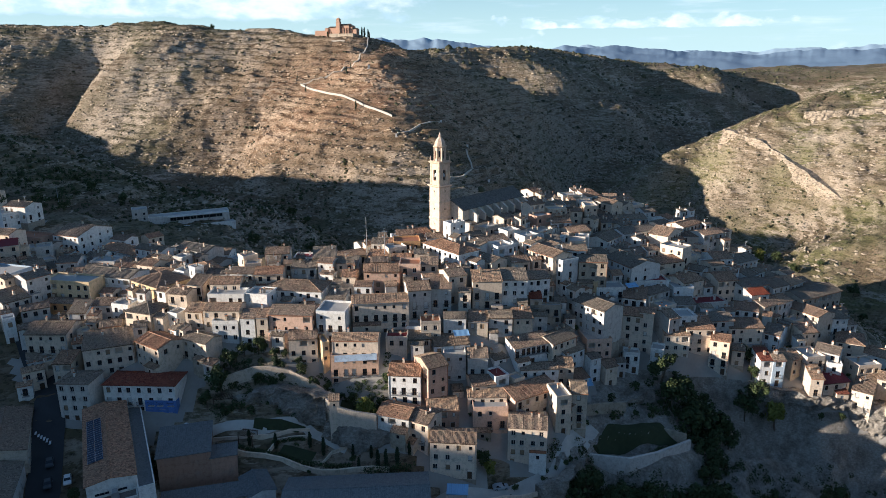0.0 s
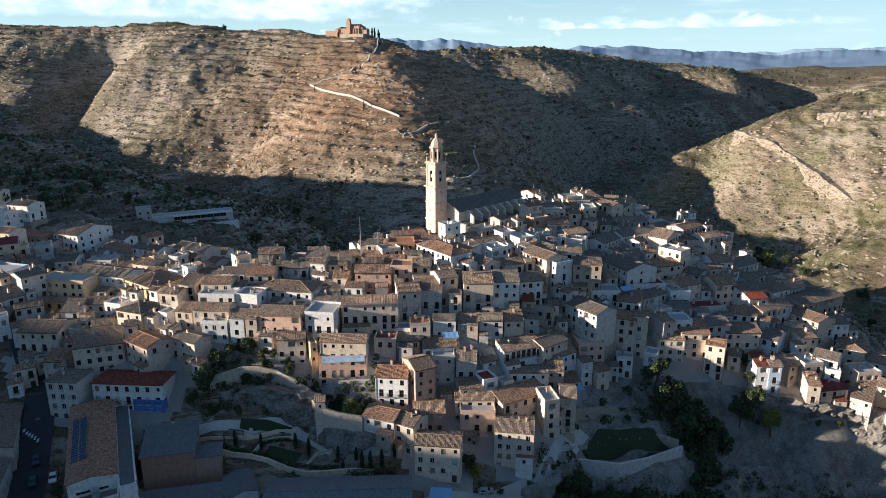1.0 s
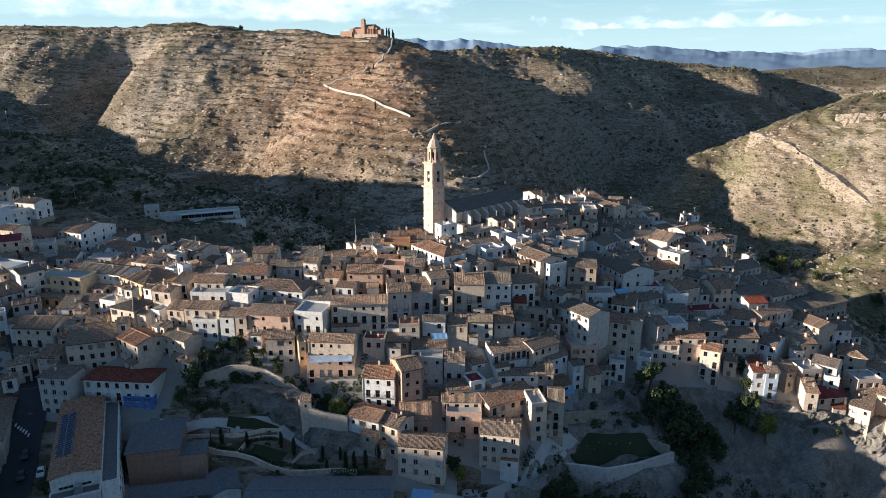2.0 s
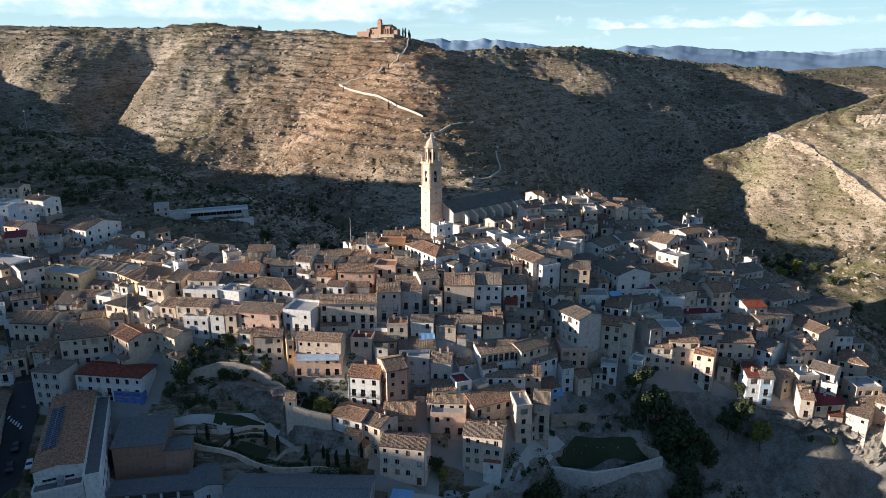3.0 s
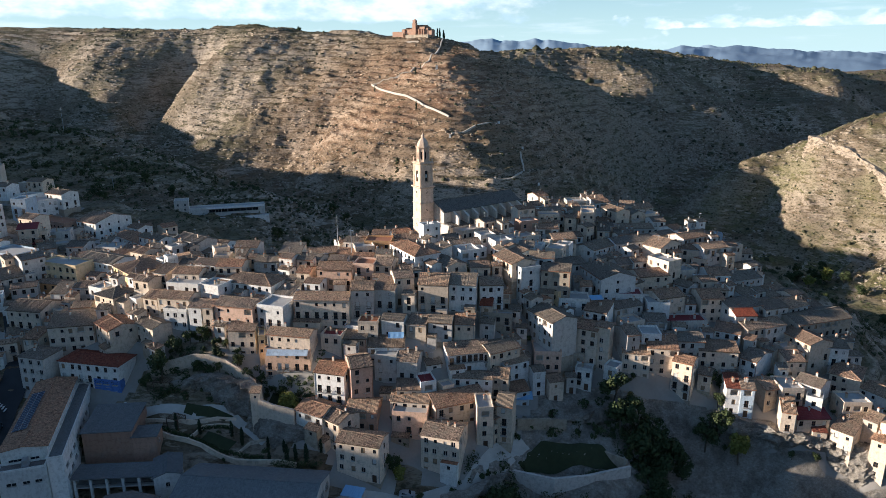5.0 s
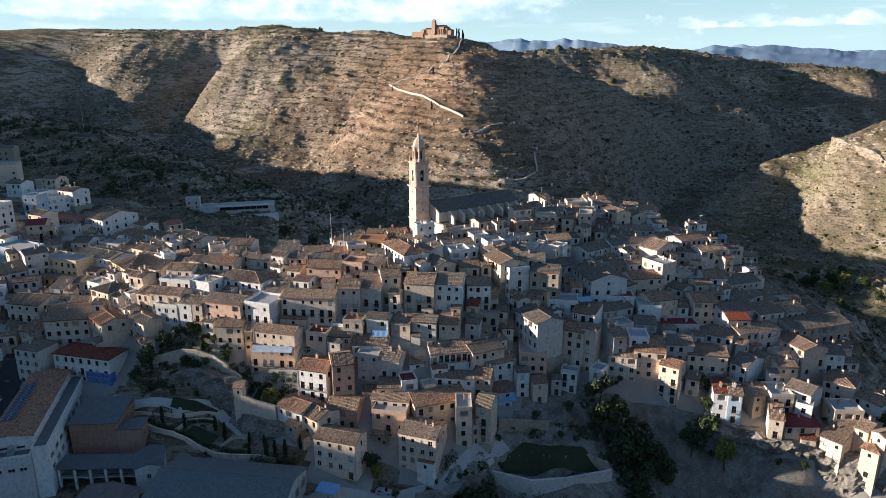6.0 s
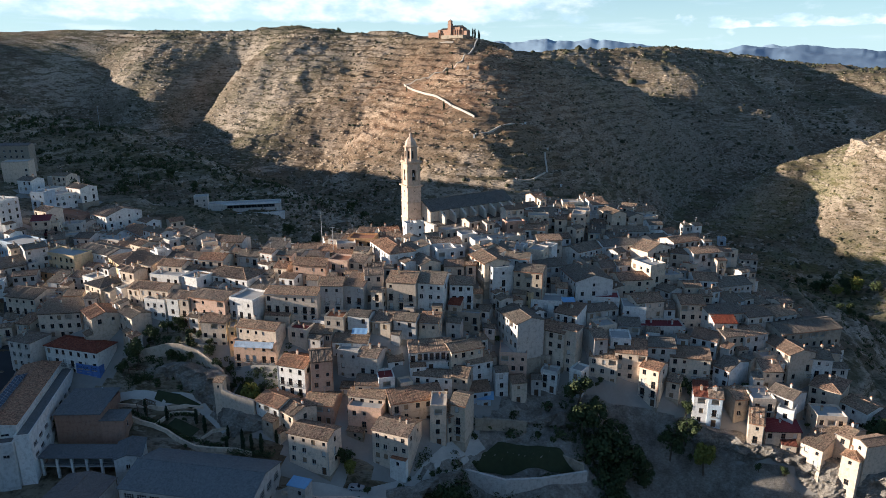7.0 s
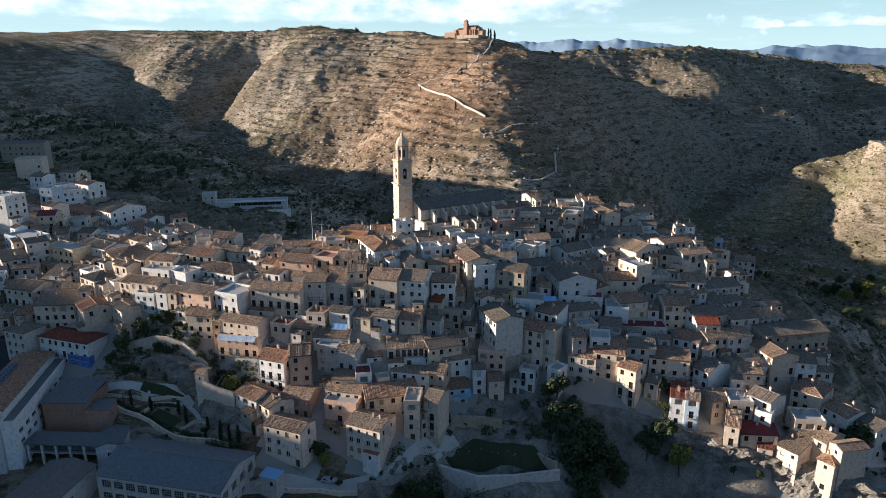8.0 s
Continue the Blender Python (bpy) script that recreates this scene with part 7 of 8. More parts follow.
def rocky(x, y):
    """Where hard beds come to the surface: in bands, and thin on the trail."""
    i = np.clip(np.searchsorted(gx, x) - 1, 0, nx - 2)
    j = np.clip(np.searchsorted(gy, y) - 1, 0, ny - 2)
    zz = GRID_Z[i, j]
    band = rough(zz * 1.0 + 0.03 * x, 0.12 * (x + y), 7.0, 3, 331) + 0.8 * rough(x, y, 90, 3, 341)
    free = trail_gap.reshape(nx, ny)[i, j] > 7
    return (built.reshape(nx, ny)[i, j] < 0.2) & free & (band > np.random.RandomState(19).uniform(-0.35, 0.55, len(x)))


ledge_rocks("ledge_rocks", "broken pale limestone slabs along the beds of the hills", 34000, (-620, 640, 330, 980), 61, rocky, ROCK, (2.0, 8.5))
ledge_rocks("gorge_rocks", "broken grey limestone slabs on the far walls of the gorge", 9000, (-120, 560, 900, 1480), 62, rocky, ROCK, (2.5, 9.0))


def bush_cloud(name, label, count, box, size, seed, keep, leaf=0.26, per=46):
    """Loose leafy bushes, each a handful of leaf clumps, over a stretch of ground."""
    rng = random.Random(seed)
    lumps = []
    while len(lumps) < count:
        x, y = rng.uniform(box[0], box[1]), rng.uniform(box[2], box[3])
        if keep(x, y) and hash_noise(np.array([x / 14.0]), np.array([y / 14.0]), seed)[0] > rng.uniform(-0.45, 0.2):
            r = size * rng.uniform(0.5, 1.4)
            lumps.append((x, y, top_z(x, y) + r * 0.35, r))
    return tagged(new(name, from_lists(*leaf_cloud(rng, lumps, per, leaf), [LEAF])), label, "bushes", kind="stuff")


bush_cloud("gorge_bushes", "dark bushes on the slopes below the town", 1500, (28, 210, 118, 200), 1.1, 42, lambda x, y: top_z(x, y) < -3 and not (43 < x < 74 and 165 < y < 180) and not (84 < x < 172 and 178 < y < 198))
bush_cloud("gorge_thicket", "dense dark thicket filling the shaded gorge", 1150, (34, 215, 116, 188), 2.3, 45, lambda x, y: top_z(x, y) < -10 and not (40 < x < 76 and 161 < y < 181) and not (84 < x < 172 and 164 < y < 198), 0.55, 56)
bush_cloud("hillside_thicket", "dark thicket on the slope above the upper houses", 420, (-340, -215, 290, 420), 2.0, 46, lambda x, y: True, 0.5, 50)
bush_cloud("garden_bushes", "bushes and creepers in the gardens above the rock face", 130, (-64, -15, 164, 179), 1.0, 48, lambda x, y: not any(overlap([(x - 1, y - 1), (x + 1, y - 1), (x + 1, y + 1), (x - 1, y + 1)], t) for t in taken), 0.28, 60)
bush_cloud("shade_bushes", "dark bushes on the shaded hill behind the town", 1000, (-340, -70, 385, 540), 1.2, 47, lambda x, y: True, 0.45, 34)
bush_cloud("terrace_bushes", "dark bushes round the walled terrace", 110, (32, 84, 150, 194), 1.3, 49, lambda x, y: top_z(x, y) < 0 and not (44 < x < 73 and 164 < y < 179) and not any(overlap([(x - 1.2, y - 1.2), (x + 1.2, y - 1.2), (x + 1.2, y + 1.2), (x - 1.2, y + 1.2)], t) for t in taken), 0.4, 56)
bush_cloud("slope_bushes", "dark bushes on the slope behind the town", 700, (100, 240, 250, 480), 1.2, 43, lambda x, y: top_z(x, y) < 6)
bush_cloud("ravine_bushes", "dark bushes in the ravine behind the town", 500, (-230, 60, 300, 450), 1.1, 44, lambda x, y: top_z(x, y) < 22)


def wall_run(name, label, points, hgt, thick, mat, category="wall", step=4.0, sunk=1.0, top=None):
    """A free-standing wall that follows the ground from point to point."""
    line = []
    for a, b in zip(points, points[1:]):
        k = max(1, int(math.dist(a, b) / step))
        line += [(a[0] + (b[0] - a[0]) * i / k, a[1] + (b[1] - a[1]) * i / k) for i in range(k)]
    line.append(points[-1])
    v, f = [], []
    for i, (x, y) in enumerate(line):
        p, q = line[max(0, i - 1)], line[min(len(line) - 1, i + 1)]
        d = Vector((q[0] - p[0], q[1] - p[1])).normalized()
        nx_, ny_ = -d.y * thick / 2, d.x * thick / 2
        g = top_z(x, y)
        t = g + hgt if top is None else top[0] + (top[1] - top[0]) * i / (len(line) - 1)
        b = min(g, t - hgt) - sunk
        v += [(x - nx_, y - ny_, b), (x - nx_, y - ny_, t), (x + nx_, y + ny_, t), (x + nx_, y + ny_, b)]
    for i in range(len(line) - 1):
        k = 4 * i
        f += [(k + j, k + 4 + j, k + 4 + (j + 1) % 4, k + (j + 1) % 4) for j in range(4)]
    e = 4 * (len(line) - 1)
    f += [(0, 1, 2, 3), (e + 3, e + 2, e + 1, e)]
    return tagged(new(name, from_lists(v, f, [mat])), label, category)


wall_run("trail_wall", "pale stone wall along the zigzag pilgrim path", TRAIL, 1.7, 1.0, STONE, step=8.0)
wall_run("trail_wall", "pale stone wall of the lower path bend", [(-38, 560), (-20, 575), (-3, 594)], 1.2, 0.9, STONE, step=9.0)
wall_run("trail_wall", "pale stone wall descending towards the gorge", [(20, 564), (25, 540), (16, 520), (6, 512)], 1.0, 1.2, STONE)
wall_run("trail_wall", "pale stone wall of the upper path", [(-148, 711), (-110, 712), (-90, 730), (-84, 770), (-86, 800)], 1.0, 1.3, STONE)
wall_run("trail_wall", "short pale terrace wall under the hermitage", [(-128, 780), (-110, 778)], 1.5, 1.5, STONE)
wall_run("terrace_wall", "tall stained retaining wall of a walled terrace", [(41, 166), (53, 164.5), (62, 168), (74, 175)], 8.5, 0.8, GREYP, top=(-8.4, -9.6))
wall_run("terrace_wall", "low pale wall behind the terrace", [(50, 174.5), (60, 178.5), (66, 179), (73, 175.5)], 1.6, 0.6, RUBBLE, top=(-6.6, -8.0))
wall_run("retaining_wall", "rubble wall along the lane below the houses", [(42, 177), (49, 180), (56, 182.5)], 3.4, 0.7, RUBBLE)
wall_run("garden_wall", "low rendered wall of the terraced garden", [(-57, 155), (-47, 153.5), (-32, 151), (-14, 150)], 1.3, 0.5, CREAM)
wall_run("garden_wall", "low rendered wall between garden beds", [(-47, 154), (-45, 159), (-37, 161)], 0.9, 0.4, CREAM)
wall_run("garden_wall", "low rendered wall between garden beds", [(-33, 151.5), (-30, 156.5), (-26, 158)], 0.9, 0.4, CREAM)
wall_run("garden_wall", "low rendered wall along the upper walk", [(-66, 158), (-57, 158), (-47, 160), (-37, 163)], 0.9, 0.4, CREAM)


def crag(label, points, z_low, z_high, deep, seed, cell=0.55, lean=0.12, mat=CLIFF):
    """A face of broken rock along a line: hollows, ledges and a ragged top, closed at the back."""
    line = along(points, cell)
    rows_ = max(4, int((max(z_high) - min(z_low)) / cell))
    n_ = len(line)
    s_ = np.linspace(0, 1, n_)
    lo = np.interp(s_, np.linspace(0, 1, len(z_low)), z_low)
    hi = np.interp(s_, np.linspace(0, 1, len(z_high)), z_high) + 1.6 * rough(np.arange(n_) * cell, np.zeros(n_), 6.0, 4, seed)
    v, f = [], []
    zz = lo[:, None] + (hi - lo)[:, None] * np.linspace(0, 1, rows_ + 1)[None]
    aa = np.broadcast_to(np.arange(n_)[:, None] * cell, zz.shape)
    swell = rough(aa.ravel(), zz.ravel(), 5.0, 5, seed + 3, 0.62) * 2.6 + rough(aa.ravel() * 0.25, zz.ravel(), 1.5, 2, seed + 9) * 0.9
    swell = 0.75 * swell + 0.25 * np.round(swell * 1.7) / 1.7
    swell = swell.reshape(zz.shape) - lean * (zz - lo[:, None])
    for i, (x, y) in enumerate(line):
        p, q = line[max(0, i - 3)], line[min(n_ - 1, i + 3)]
        d = Vector((q[0] - p[0], q[1] - p[1])).normalized()
        out = Vector((d.y, -d.x))
        for k in range(rows_ + 1):
            z, bulge = float(zz[i, k]), float(swell[i, k])
            v.append((x + out.x * bulge, y + out.y * bulge, z))
        v.append((x - out.x * deep, y - out.y * deep, hi[i] - 0.3))
        v.append((x - out.x * deep, y - out.y * deep, lo[i]))
    m_ = rows_ + 3
    for i in range(n_ - 1):
        for k in range(m_ - 1):
            f.append((i * m_ + k, (i + 1) * m_ + k, (i + 1) * m_ + k + 1, i * m_ + k + 1))
    f += [tuple(range(m_ - 1, -1, -1)), tuple((n_ - 1) * m_ + k for k in range(m_))]
    return tagged(new("rock_face", from_lists(v, f, [mat])), label, "rock")


crag("weathered pale rock face below the gardens", [(-60, 166), (-54, 165.5), (-46, 166), (-38, 165), (-32, 162.5)], (0.0, 1.5, 2.0), (9.4, 11.2, 10.6), 5.0, 601)
crag("broken rock under the retaining wall of the gardens", [(-33, 161.5), (-28, 157.6), (-22, 156.5), (-14, 157), (-8, 157.5)], (-4.0, -5.0, -6.0), (4.2, 3.4, 2.0), 4.0, 631)
crag("rocky bank under the lane and the terraces", [(26, 146.5), (33, 150), (39, 157), (42, 164)], (-20, -20, -20), (-6.5, -7.0, -8.0), 4.0, 661)
crag("pale cliff under the clifftop houses", [(82, 196), (91, 194), (98, 191), (110, 189.8), (118, 187), (129, 187.2), (137, 185.2), (152, 182), (166, 180)], (-17, -21, -23, -24, -27), (1.0, -2.2, -4.2, -6.2, -8.5), 7.0, 691, 0.7, 0.16)
crag("rocky slope below the arched ruins", [(46, 181), (56, 182.5), (66, 186), (74, 190), (83, 194)], (-11, -10, -11, -15), (-3.0, -1.5, -0.5, 1.0), 6.0, 721, 0.7, 0.3)
crag("pale rock band slanting across the hill beyond the gorge", [(263, 638), (272, 614), (284, 591), (297, 566), (309, 538), (318, 515)], (16, 6, -10, -24), (36, 29, 9, -10), 14.0, 751, 1.3, 0.25, ROCK)
crag("pale bluff on the hill beyond the gorge", [(322, 606), (333, 594), (348, 587), (370, 580), (394, 563), (420, 544)], (32, 20, 12), (54, 58, 55), 24.0, 781, 1.6, 0.35, ROCK)
wall_run("retaining_wall", "high smooth retaining wall of the upper garden", [(-32, 163.5), (-28.5, 160.6), (-24, 160), (-18, 160)], 9.0, 0.7, CREAM, top=(10.6, 7.6))
wall_run("garden_wall", "tall rendered wall of the upper gardens", [(-63, 170.5), (-54, 172.5), (-44, 173.0), (-34, 170.5)], 3.6, 0.6, CREAM)
hut = box_house("garden_turret", "small square garden turret with a tiled cap", "turret", -30.6, 160.0, 11.6, 2.6, 2.6, 8.0, 9.0, CREAM, "s", TILE, [(0, 1.3, 7.2, 0.7, 0.9, 1, 1)], 0.25, over=0.2)
wall_run("road_wall", "low rendered parapet of the lane", [(-2, 143.5), (8, 144.5), (20, 147.5), (30, 151)], 1.3, 0.5, CREAM)


def strip(name, label, points, width, mat, lift=0.07, kind="structure"):
    """A road or path laid on the ground."""
    v, f, line = [], [], []
    for a, b in zip(points, points[1:]):
        k = max(1, int(math.dist(a, b) / 2.0))
        line += [(a[0] + (b[0] - a[0]) * i / k, a[1] + (b[1] - a[1]) * i / k) for i in range(k)]
    line.append(points[-1])
    m_ = max(2, int(width / 1.5))
    for i, (x, y) in enumerate(line):
        p, q = line[max(0, i - 2)], line[min(len(line) - 1, i + 2)]
        d = Vector((q[0] - p[0], q[1] - p[1])).normalized()
        for j in range(m_ + 1):
            s = (j / m_ - 0.5) * width
            xx, yy = x - d.y * s, y + d.x * s
            v.append((xx, yy, top_z(xx, yy) + lift))
    for i in range(len(line) - 1):
        for j in range(m_):
            k = i * (m_ + 1) + j
            f.append((k, k + m_ + 1, k + m_ + 2, k + 1))
    return tagged(new(name, from_lists(v, f, [mat], smooth=True)), label, name.replace("_", " "), kind=kind)


strip("road", "dark asphalt street between the works and the houses", [(-127, 188), (-113, 172), (-106, 158), (-97, 138), (-88, 112)], 7.5, ASPHALT, 0.25)
strip("lane", "pale dusty lane below the lower houses", [(-6, 141), (6, 146), (20, 150.5), (31, 156), (38, 166), (44, 174)], 5.0, DUST, 0.25)
strip("walk", "pale garden walk under the rock face", [(-68, 159), (-59, 161), (-50, 161.5), (-40, 164), (-33, 161), (-26, 157.5)], 2.6, DUST, 0.2)
for i in range(6):
    a = Vector((-108.6 + i * 0.95, 156.6 - i * 0.42, 0))
    ob = new("road_marking", box_mesh([(-0.25, -1.6, 0.0, 0.25, 1.6, 0.02)], PAINT))
    ob.matrix_basis = Matrix.Translation((a.x, a.y, top_z(a.x, a.y) + 0.3)) @ Matrix.Rotation(radians(24), 4, "Z")
    tagged(ob, "worn white zebra crossing stripe on asphalt", "road marking", "zebra crossing", "structure")


def lawn(label, points, lift=0.12, grow=0.0):
    """Short grass over a patch of ground given by its corners in order."""
    k = 14
    v, f = [], []
    a, b, c, d = [Vector(q) for q in points]
    for i in range(k + 1):
        for j in range(k + 1):
            q = a.lerp(b, i / k).lerp(d.lerp(c, i / k), j / k)
            z = top_z(q.x, q.y) + lift if len(q) == 2 else q.z
            v.append((q.x, q.y, z))
    for i in range(k):
        for j in range(k):
            f.append((i * (k + 1) + j, (i + 1) * (k + 1) + j, (i + 1) * (k + 1) + j + 1, i * (k + 1) + j + 1))
    return tagged(new("lawn", from_lists(v, f, [LAWN], smooth=True)), label, "lawn", kind="structure")


lawn("dark green lawn on the walled terrace", [(43, 167.5), (73, 176), (66, 179.5), (49, 175.5)], 0.3)
lawn("green lawn strip under the rock face", [(-52, 161.0), (-40, 161.5), (-38, 163.5), (-52, 163.2)], 0.3)
lawn("green lawn beside the garden turret", [(-30, 164.5), (-17, 162.5), (-15, 168), (-29, 171)], 0.25)
lawn("small lawn of the lower terraced garden", [(-44, 155), (-35, 153.5), (-34, 156.5), (-43, 158)], 0.25)


def hedge(label, points, hgt, wide, seed):
    """A clipped but ragged hedge along a line."""
    rng = random.Random(seed)
    line = along(points, 0.5)
    lumps = [(x + rng.uniform(-0.2, 0.2), y + rng.uniform(-0.2, 0.2), top_z(x, y) + hgt * rng.uniform(0.3, 0.75), wide * rng.uniform(0.7, 1.15)) for x, y in line]
    return tagged(new("hedge", from_lists(*leaf_cloud(rng, lumps, 34, 0.2), [LEAF])), label, "hedge", kind="stuff")


hedge("dark clipped hedge of the terraced garden", [(-57, 156.5), (-48, 155), (-34, 152.5), (-24, 152)], 1.2, 0.7, 3)
hedge("dark hedge between the garden beds", [(-46, 158.5), (-38, 160)], 1.0, 0.6, 4)
hedge("ivy hanging over the garden wall", [(-31, 163.5), (-25, 161.2), (-18, 161)], 1.4, 0.8, 5)
hedge("dark ivy on the terrace edge", [(44, 168), (52, 166.5), (61, 170), (72, 176)], 0.9, 0.7, 6)
hedge("bushes along the foot of the store", [(-76, 142), (-74, 150), (-72, 156)], 2.0, 1.2, 7)
hedge("bushes behind the big hall", [(-20, 149), (-8, 150.5)], 2.4, 1.3, 8)
hedge("bushes at the rock foot", [(-62, 163), (-58, 166)], 2.2, 1.3, 9)


def pergola(x, y, turn, w, d, label):
    """An open garden shelter: four posts, beams and laths."""
    root = new("pergola")
    root.matrix_basis = Matrix.Translation((x, y, top_z(x, y) + 0.1)) @ Matrix.Rotation(radians(turn), 4, "Z")
    for px, py in ((0, 0), (w, 0), (w, d), (0, d)):
        part("post", stack_mesh([(0.09, -0.8), (0.09, 2.4)], [WOOD]), root, at=Matrix.Translation((px, py, 0)))
    for py in (0, d):
        part("beam", box_mesh([(-0.3, py - 0.07, 2.4, w + 0.3, py + 0.07, 2.55)], WOOD), root)
    k = int(w / 0.45)
    for i in range(k + 1):
        part("lath", box_mesh([(w * i / k - 0.05, -0.3, 2.55, w * i / k + 0.05, d + 0.3, 2.63)], WOOD), root)
    return tagged(root, label, "pergola")


pergola(-58.5, 172.5, 4, 4.5, 3.4, "weathered wooden pergola on a house terrace")
pergola(-55, 157.2, -12, 4.0, 3.0, "dark wooden garden shelter above the hedges")
pergola(-64, 166, 8, 5.0, 4.0, "dark wooden shelter beside the hall")
tin = box_house("lane_shed", "small shed with a pale blue sheet roof below the lane", "shed", 1.0, 141.2, -3.6, 5.0, 3.6, -4.0, 3.0, GREYP, "s", TARP, [(0, 3.4, 0.6, 1.0, 1.3, 1, 1)], 0.1, over=0.2)


def palm(x, y, hgt, seed, label):
    rng = random.Random(seed)
    root = new("palm")
    root.matrix_basis = Matrix.Translation((x, y, top_z(x, y)))
    part("trunk", stack_mesh([(0.28, -0.5), (0.2, hgt * 0.4), (0.22, hgt * 0.9), (0.3, hgt)], [BARK], sides=8), root)
    v, f = [], []
    for i in range(34):
        a, droop, ln = rng.uniform(0, 6.28), rng.uniform(-0.3, 1.0), rng.uniform(2.0, 2.9)
        d, side = Vector((math.cos(a), math.sin(a), 0)), Vector((-math.sin(a), math.cos(a), 0))
        k = len(v)
        for j in range(7):
            s_ = j / 6
            c = d * ln * s_ * (1 - 0.25 * s_) + Vector((0, 0, hgt + 1.1 * s_ * (1 - droop) - 1.6 * s_ * s_))
            wd = 0.34 * math.sin(math.pi * min(0.97, 0.12 + 0.85 * s_))
            v += [tuple(c - side * wd - Vector((0, 0, wd * 0.5))), tuple(c), tuple(c + side * wd - Vector((0, 0, wd * 0.5)))]
        for j in range(6):
            q = k + 3 * j
            f += [(q, q + 3, q + 4, q + 1), (q + 1, q + 4, q + 5, q + 2)]
    part("crown", from_lists(v, f, [LEAF]), root)
    return tagged(root, label, "palm")


palm(-86.5, 127.5, 6.0, 3, "shaggy green fan palm beside the works")
palm(151, 176.5, 4.0, 4, "shaggy yellowish palm in front of a clifftop house")



def shrine(x, y, turn, size, label):
    """A small whitewashed station of the way: block, niche and pyramid cap."""
    root = new("wayside_shrine")
    root.matrix_basis = Matrix.Translation((x, y, top_z(x, y) - 0.4)) @ Matrix.Rotation(radians(turn), 4, "Z") @ Matrix.Diagonal((size, size, size, 1))
    part("body", stack_mesh([(1.2, -1.0), (1.2, 0.5), (1.0, 0.55), (1.0, 3.2), (1.2, 3.3), (1.2, 3.5)], [WHITE]), root)
    part("cap", stack_mesh([(1.25, 3.5), (1.25, 3.6), (0.1, 4.6)], [TILE]), root)
    part("niche", relief_mesh([-0.55, -0.4, 0.4, 0.55], [1.2, 1.35, 2.6, 2.75], lambda i, k: (0.05, 1) if i == 1 and k == 1 else (-0.06, 0), [WHITE, STONEP]), root, at=Matrix.Translation((0, -1.0, 0)))
    return tagged(root, label, "shrine", "stations of the way")


for x, y, turn, size in ((-75, 697, 10, 1.15), (-2, 600, -20, 0.7), (21, 573, 20, 0.7), (37, 529, 15, 0.75), (-39, 559, 5, 0.7), (4, 511, 0, 0.6)):
    shrine(x, y, turn, size, "small whitewashed shrine beside the pilgrim path")

# sheets and awnings on terraces
def awning(x, y, z, turn, w, d, drop, mat, label):
    """A stretched sheet that sags a little between its rails."""
    root = new("awning")
    root.matrix_basis = Matrix.Translation((x, y, z)) @ Matrix.Rotation(radians(turn), 4, "Z")
    v, f = [], []
    k = 10
    for i in range(k + 1):
        for j in range(k + 1):
            a, b = i / k, j / k
            v.append((a * w, -b * d, -drop * b - 0.25 * math.sin(math.pi * b) * (0.4 + 0.6 * math.sin(math.pi * (a * 3 % 1)))))
    for i in range(k):
        for j in range(k):
            f.append((i * (k + 1) + j, (i + 1) * (k + 1) + j, (i + 1) * (k + 1) + j + 1, i * (k + 1) + j + 1))
    part("sheet", from_lists(v, f, [mat], smooth=True), root)
    part("rail", box_mesh([(0, -d - 0.03, -drop - 0.04, w, -d + 0.03, -drop + 0.02)], STEEL), root)
    for px in (0.05, w - 0.05):
        part("bracket", box_mesh([(px - 0.03, -d, -drop - 0.03, px + 0.03, 0.1, -drop + 0.03)], STEEL), root)
    return tagged(root, label, "awning")


# the first sheet stands in for a pale blue painted terrace wall
awning(-31.0, 173.4, 18.6, 8, 12.0, 1.6, 1.3, BLUEP, "pale blue terrace wall shaped as a sagging sheet")
awning(3.0, 183.0, 22.4, 10, 4.6, 2.6, 0.9, TARP, "blue sheet over a small roof terrace")
awning(40.6, 184.6, 5.4, 14, 5.2, 2.2, 1.6, TARP, "blue sheet hung along a terrace wall")
awning(62.0, 214.0, 26.4, 20, 4.2, 2.4, 0.8, TARP, "blue sheet over a roof terrace")

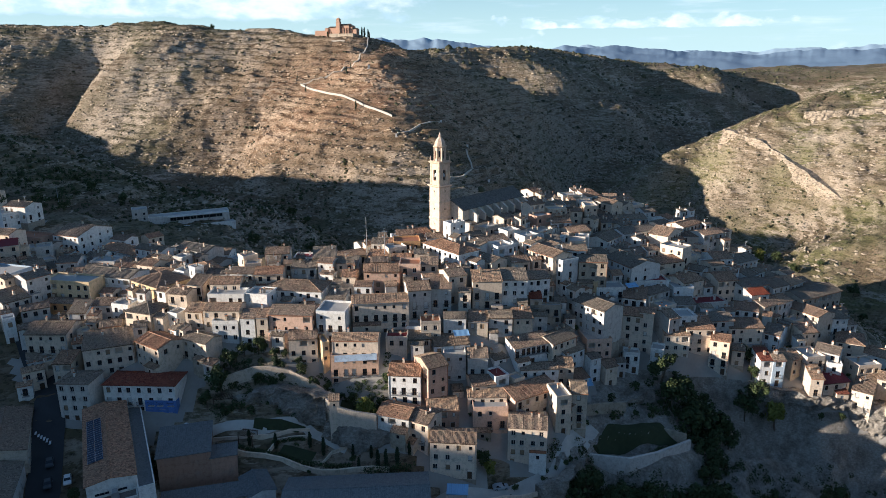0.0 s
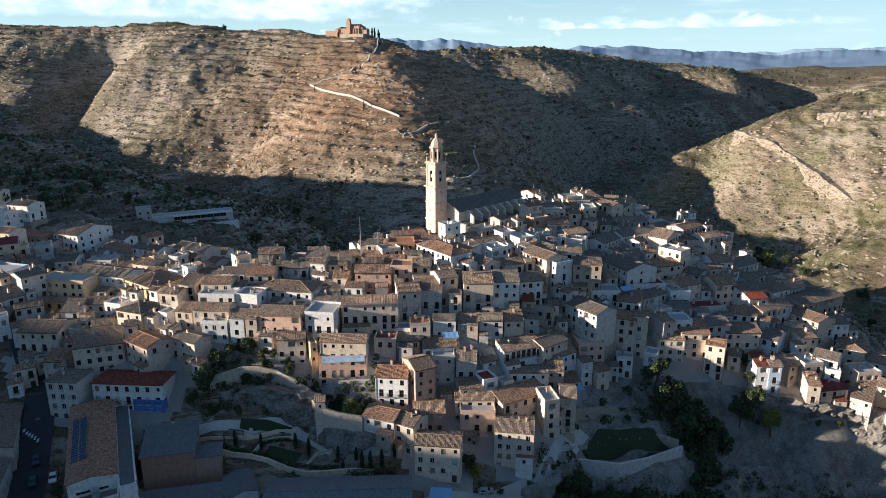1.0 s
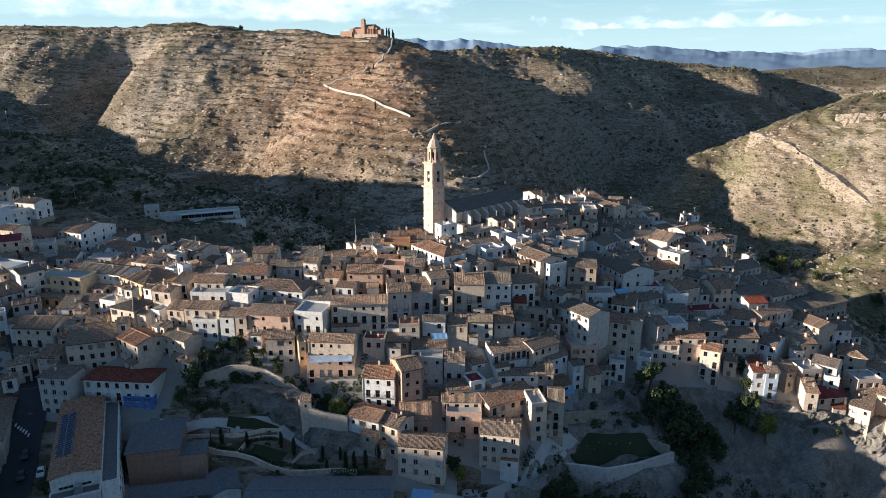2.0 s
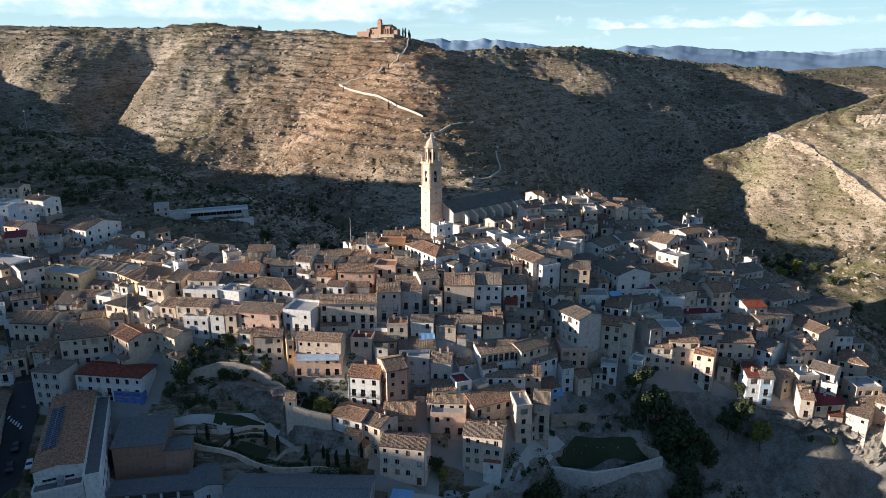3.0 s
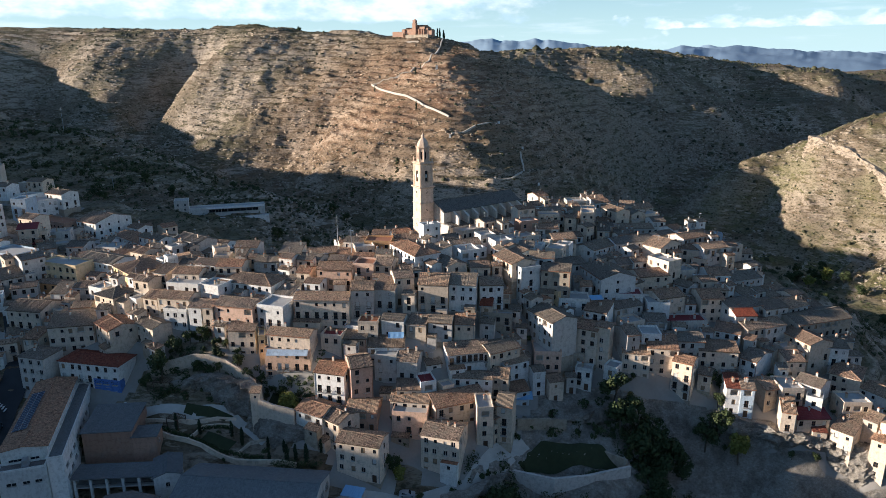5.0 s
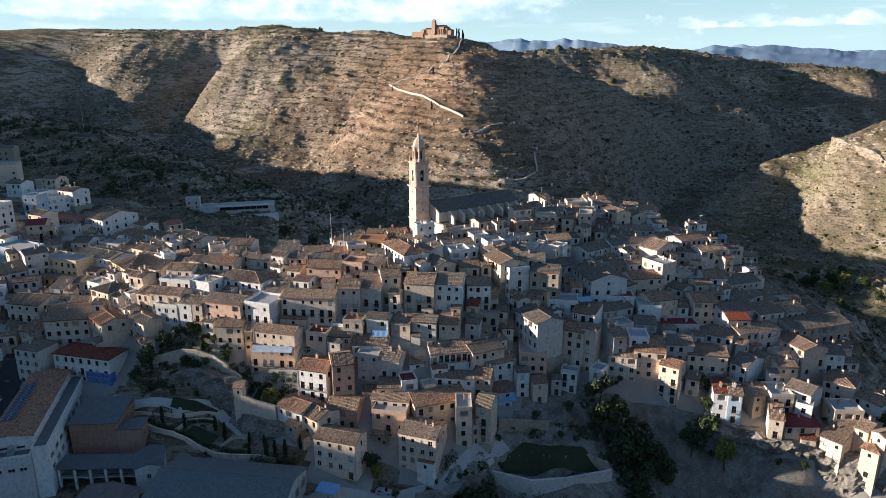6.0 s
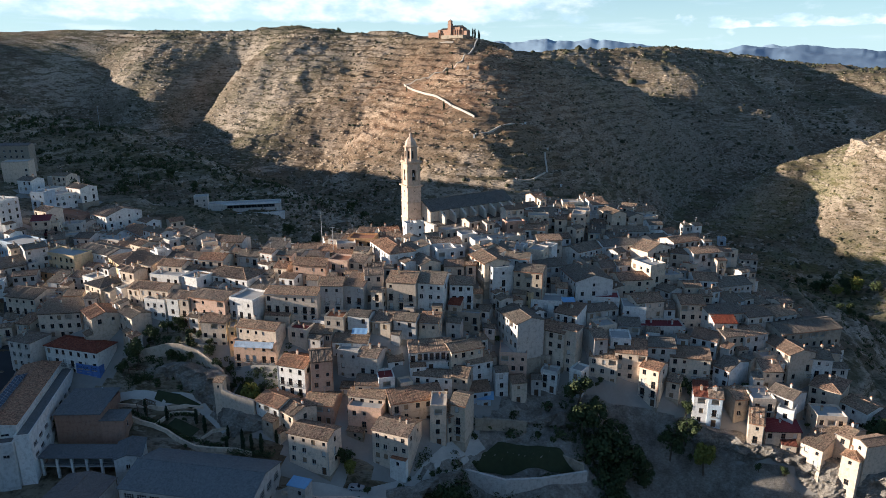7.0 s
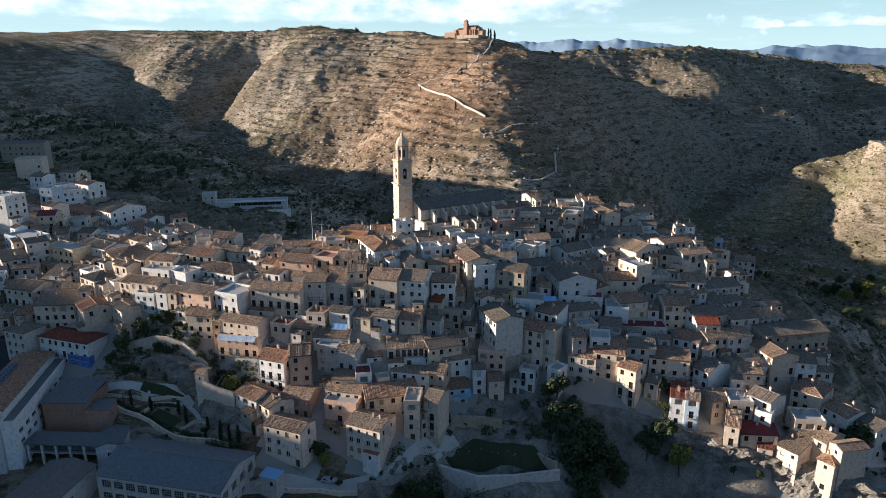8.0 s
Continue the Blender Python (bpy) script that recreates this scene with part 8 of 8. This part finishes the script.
# ---- cars ----
def car(x, y, turn, paint, label):
    root = new("car")
    root.matrix_basis = Matrix.Translation((x, y, top_z(x, y) + 0.3)) @ Matrix.Rotation(radians(turn), 4, "Z")
    prof = [(-2.1, 0.35), (-2.15, 0.75), (-1.95, 0.95), (-1.3, 1.42), (0.35, 1.45), (1.05, 0.98), (1.95, 0.85), (2.12, 0.6), (2.1, 0.35)]
    v = [(px, s * (0.86 if pz < 1.1 else 0.68), pz) for s in (-1, 1) for px, pz in prof]
    k = len(prof)
    f = [tuple(range(k)), tuple(range(2 * k - 1, k - 1, -1))] + [(i, i + k, (i + 1) % k + k, (i + 1) % k) for i in range(k)]
    part("body", from_lists(v, f, [paint]), root)
    for s in (-1, 1):
        part("side_window", from_lists([(-1.5, s * 0.84, 0.98), (0.8, s * 0.84, 0.98), (0.3, s * 0.70, 1.38), (-1.2, s * 0.70, 1.38)], [(0, 1, 2, 3)], [GLASS]), root)
        for px in (-1.3, 1.3):
            wheel = part("wheel", stack_mesh([(0.31, -0.1), (0.31, 0.1)], [IRON], sides=14), root, at=Matrix.Translation((px, s * 0.8, 0.31)) @ Matrix.Rotation(math.pi / 2, 4, "X"))
            part("rim", stack_mesh([(0.19, -0.115), (0.19, 0.115)], [STEEL], sides=10), wheel)
    part("windscreen", from_lists([(0.42, -0.64, 1.42), (0.42, 0.64, 1.42), (1.02, 0.8, 1.02), (1.02, -0.8, 1.02)], [(0, 3, 2, 1)], [GLASS]), root)
    return tagged(root, label, "car")


SILVER = plain("silver_car_paint", (0.5, 0.52, 0.55), 0.35, 0.5, vary=0.05)
WHITE_CAR = plain("white_car_paint", (0.75, 0.75, 0.74), 0.35, vary=0.05)
DARK_CAR = plain("dark_car_paint", (0.05, 0.055, 0.06), 0.35, vary=0.05)
car(15.3, 151.6, 8, SILVER, "silver hatchback parked on the lane")
car(-93.6, 143.0, -62, WHITE_CAR, "white car driving down the asphalt street")
car(-69.5, 160.5, -20, WHITE_CAR, "white van parked beside the blue-based hall")
car(-100.0, 147.0, -62, DARK_CAR, "dark car parked along the street")
car(-97.0, 140.5, -62, DARK_CAR, "dark car parked along the street")
car(-118.0, 182.0, 20, SILVER, "silver car parked at the upper street")

# ---- masts ----
def mast(x, y, hgt, arms, label, z=None):
    root = new("mast")
    root.matrix_basis = Matrix.Translation((x, y, top_z(x, y) if z is None else z))
    part("pole", stack_mesh([(0.13, -1.0), (0.06, hgt)], [STEEL], sides=6), root)
    for i in range(arms):
        part("cross_arm", box_mesh([(-0.9, -0.05, hgt - 0.5 - i * 1.1, 0.9, 0.05, hgt - 0.38 - i * 1.1)], STEEL), root)
    return tagged(root, label, "mast")


mast(-27.5, 230, 14.0, 0, "thin grey radio mast above the roofs", 32.0)
mast(-20.5, 224, 8.5, 1, "thin grey radio mast above the roofs", 34.0)
mast(-294, 428, 16.0, 2, "pale power line pylon on the hillside")
mast(-220, 372, 9.0, 1, "wooden power line pole on the slope")
mast(128, 322, 7.0, 2, "pale power line pole at the edge of town")

# ---- distant ranges ----
def far_range(label, radius, deep, grow, crest, seed, ragged, mat):
    """A range of hills along an arc; crest: (degrees from north, height), with gullies down its face."""
    k, rows_ = 900, 22
    deg = np.linspace(crest[0][0], crest[-1][0], k)
    h, jag = 100 + grow * (np.interp(deg, [c[0] for c in crest], [c[1] for c in crest]) - 100), ragged * rough(deg, np.zeros(k), 2.4, 7, seed, 0.58)
    f = []
    D, S = np.meshgrid(np.radians(deg), np.linspace(0, 1, rows_), indexing="ij")
    R = radius * (1 + deep * S)
    px, py = R * np.sin(D), R * np.cos(D)
    fold = np.abs(rough(px.ravel(), py.ravel(), 620, 5, seed + 5, 0.55)).reshape(S.shape) * -150 + 24
    v = np.c_[px.ravel(), py.ravel(), (-60 + (h[:, None] + 60) * S ** 0.8 + 0.45 * fold * S * (1 - 0.6 * S ** 8) + jag[:, None] * S ** 5).ravel()]
    for i in range(k - 1):
        for j in range(rows_ - 1):
            a = i * rows_ + j
            f.append((a, a + rows_, a + rows_ + 1, a + 1))
    return tagged(new("backdrop", from_lists(v, f, [mat], smooth=True)), label, "mountains", kind="structure")


# aerial haze is painted into these base colours, paler for the farther range
HAZE_NEAR = plain("haze_blue_hills", (0.19, 0.27, 0.37), 1.0, vary=0.1, scale=0.006)
HAZE_FAR = plain("haze_pale_hills", (0.30, 0.40, 0.50), 1.0, vary=0.08, scale=0.004)
far_range("distant mountain range with blue haze in its colour", 3000, 0.45, 1.09, [(-45, 60), (-20, 90), (-6, 130), (4, 130), (7, 172), (8.5, 160), (10, 184), (12, 165), (14, 168), (16, 150), (18, 142), (21, 134), (24, 132), (32, 150), (45, 140), (60, 120)], 5, 22, HAZE_NEAR)
far_range("farther mountain range with paler haze in its colour", 4100, 0.19, 0.94, [(-60, 150), (-30, 190), (-9, 225), (-5.5, 262), (-3, 240), (-0.4, 246), (2, 205), (6, 190), (14, 170), (24, 160), (40, 190), (70, 170)], 9, 30, HAZE_FAR)
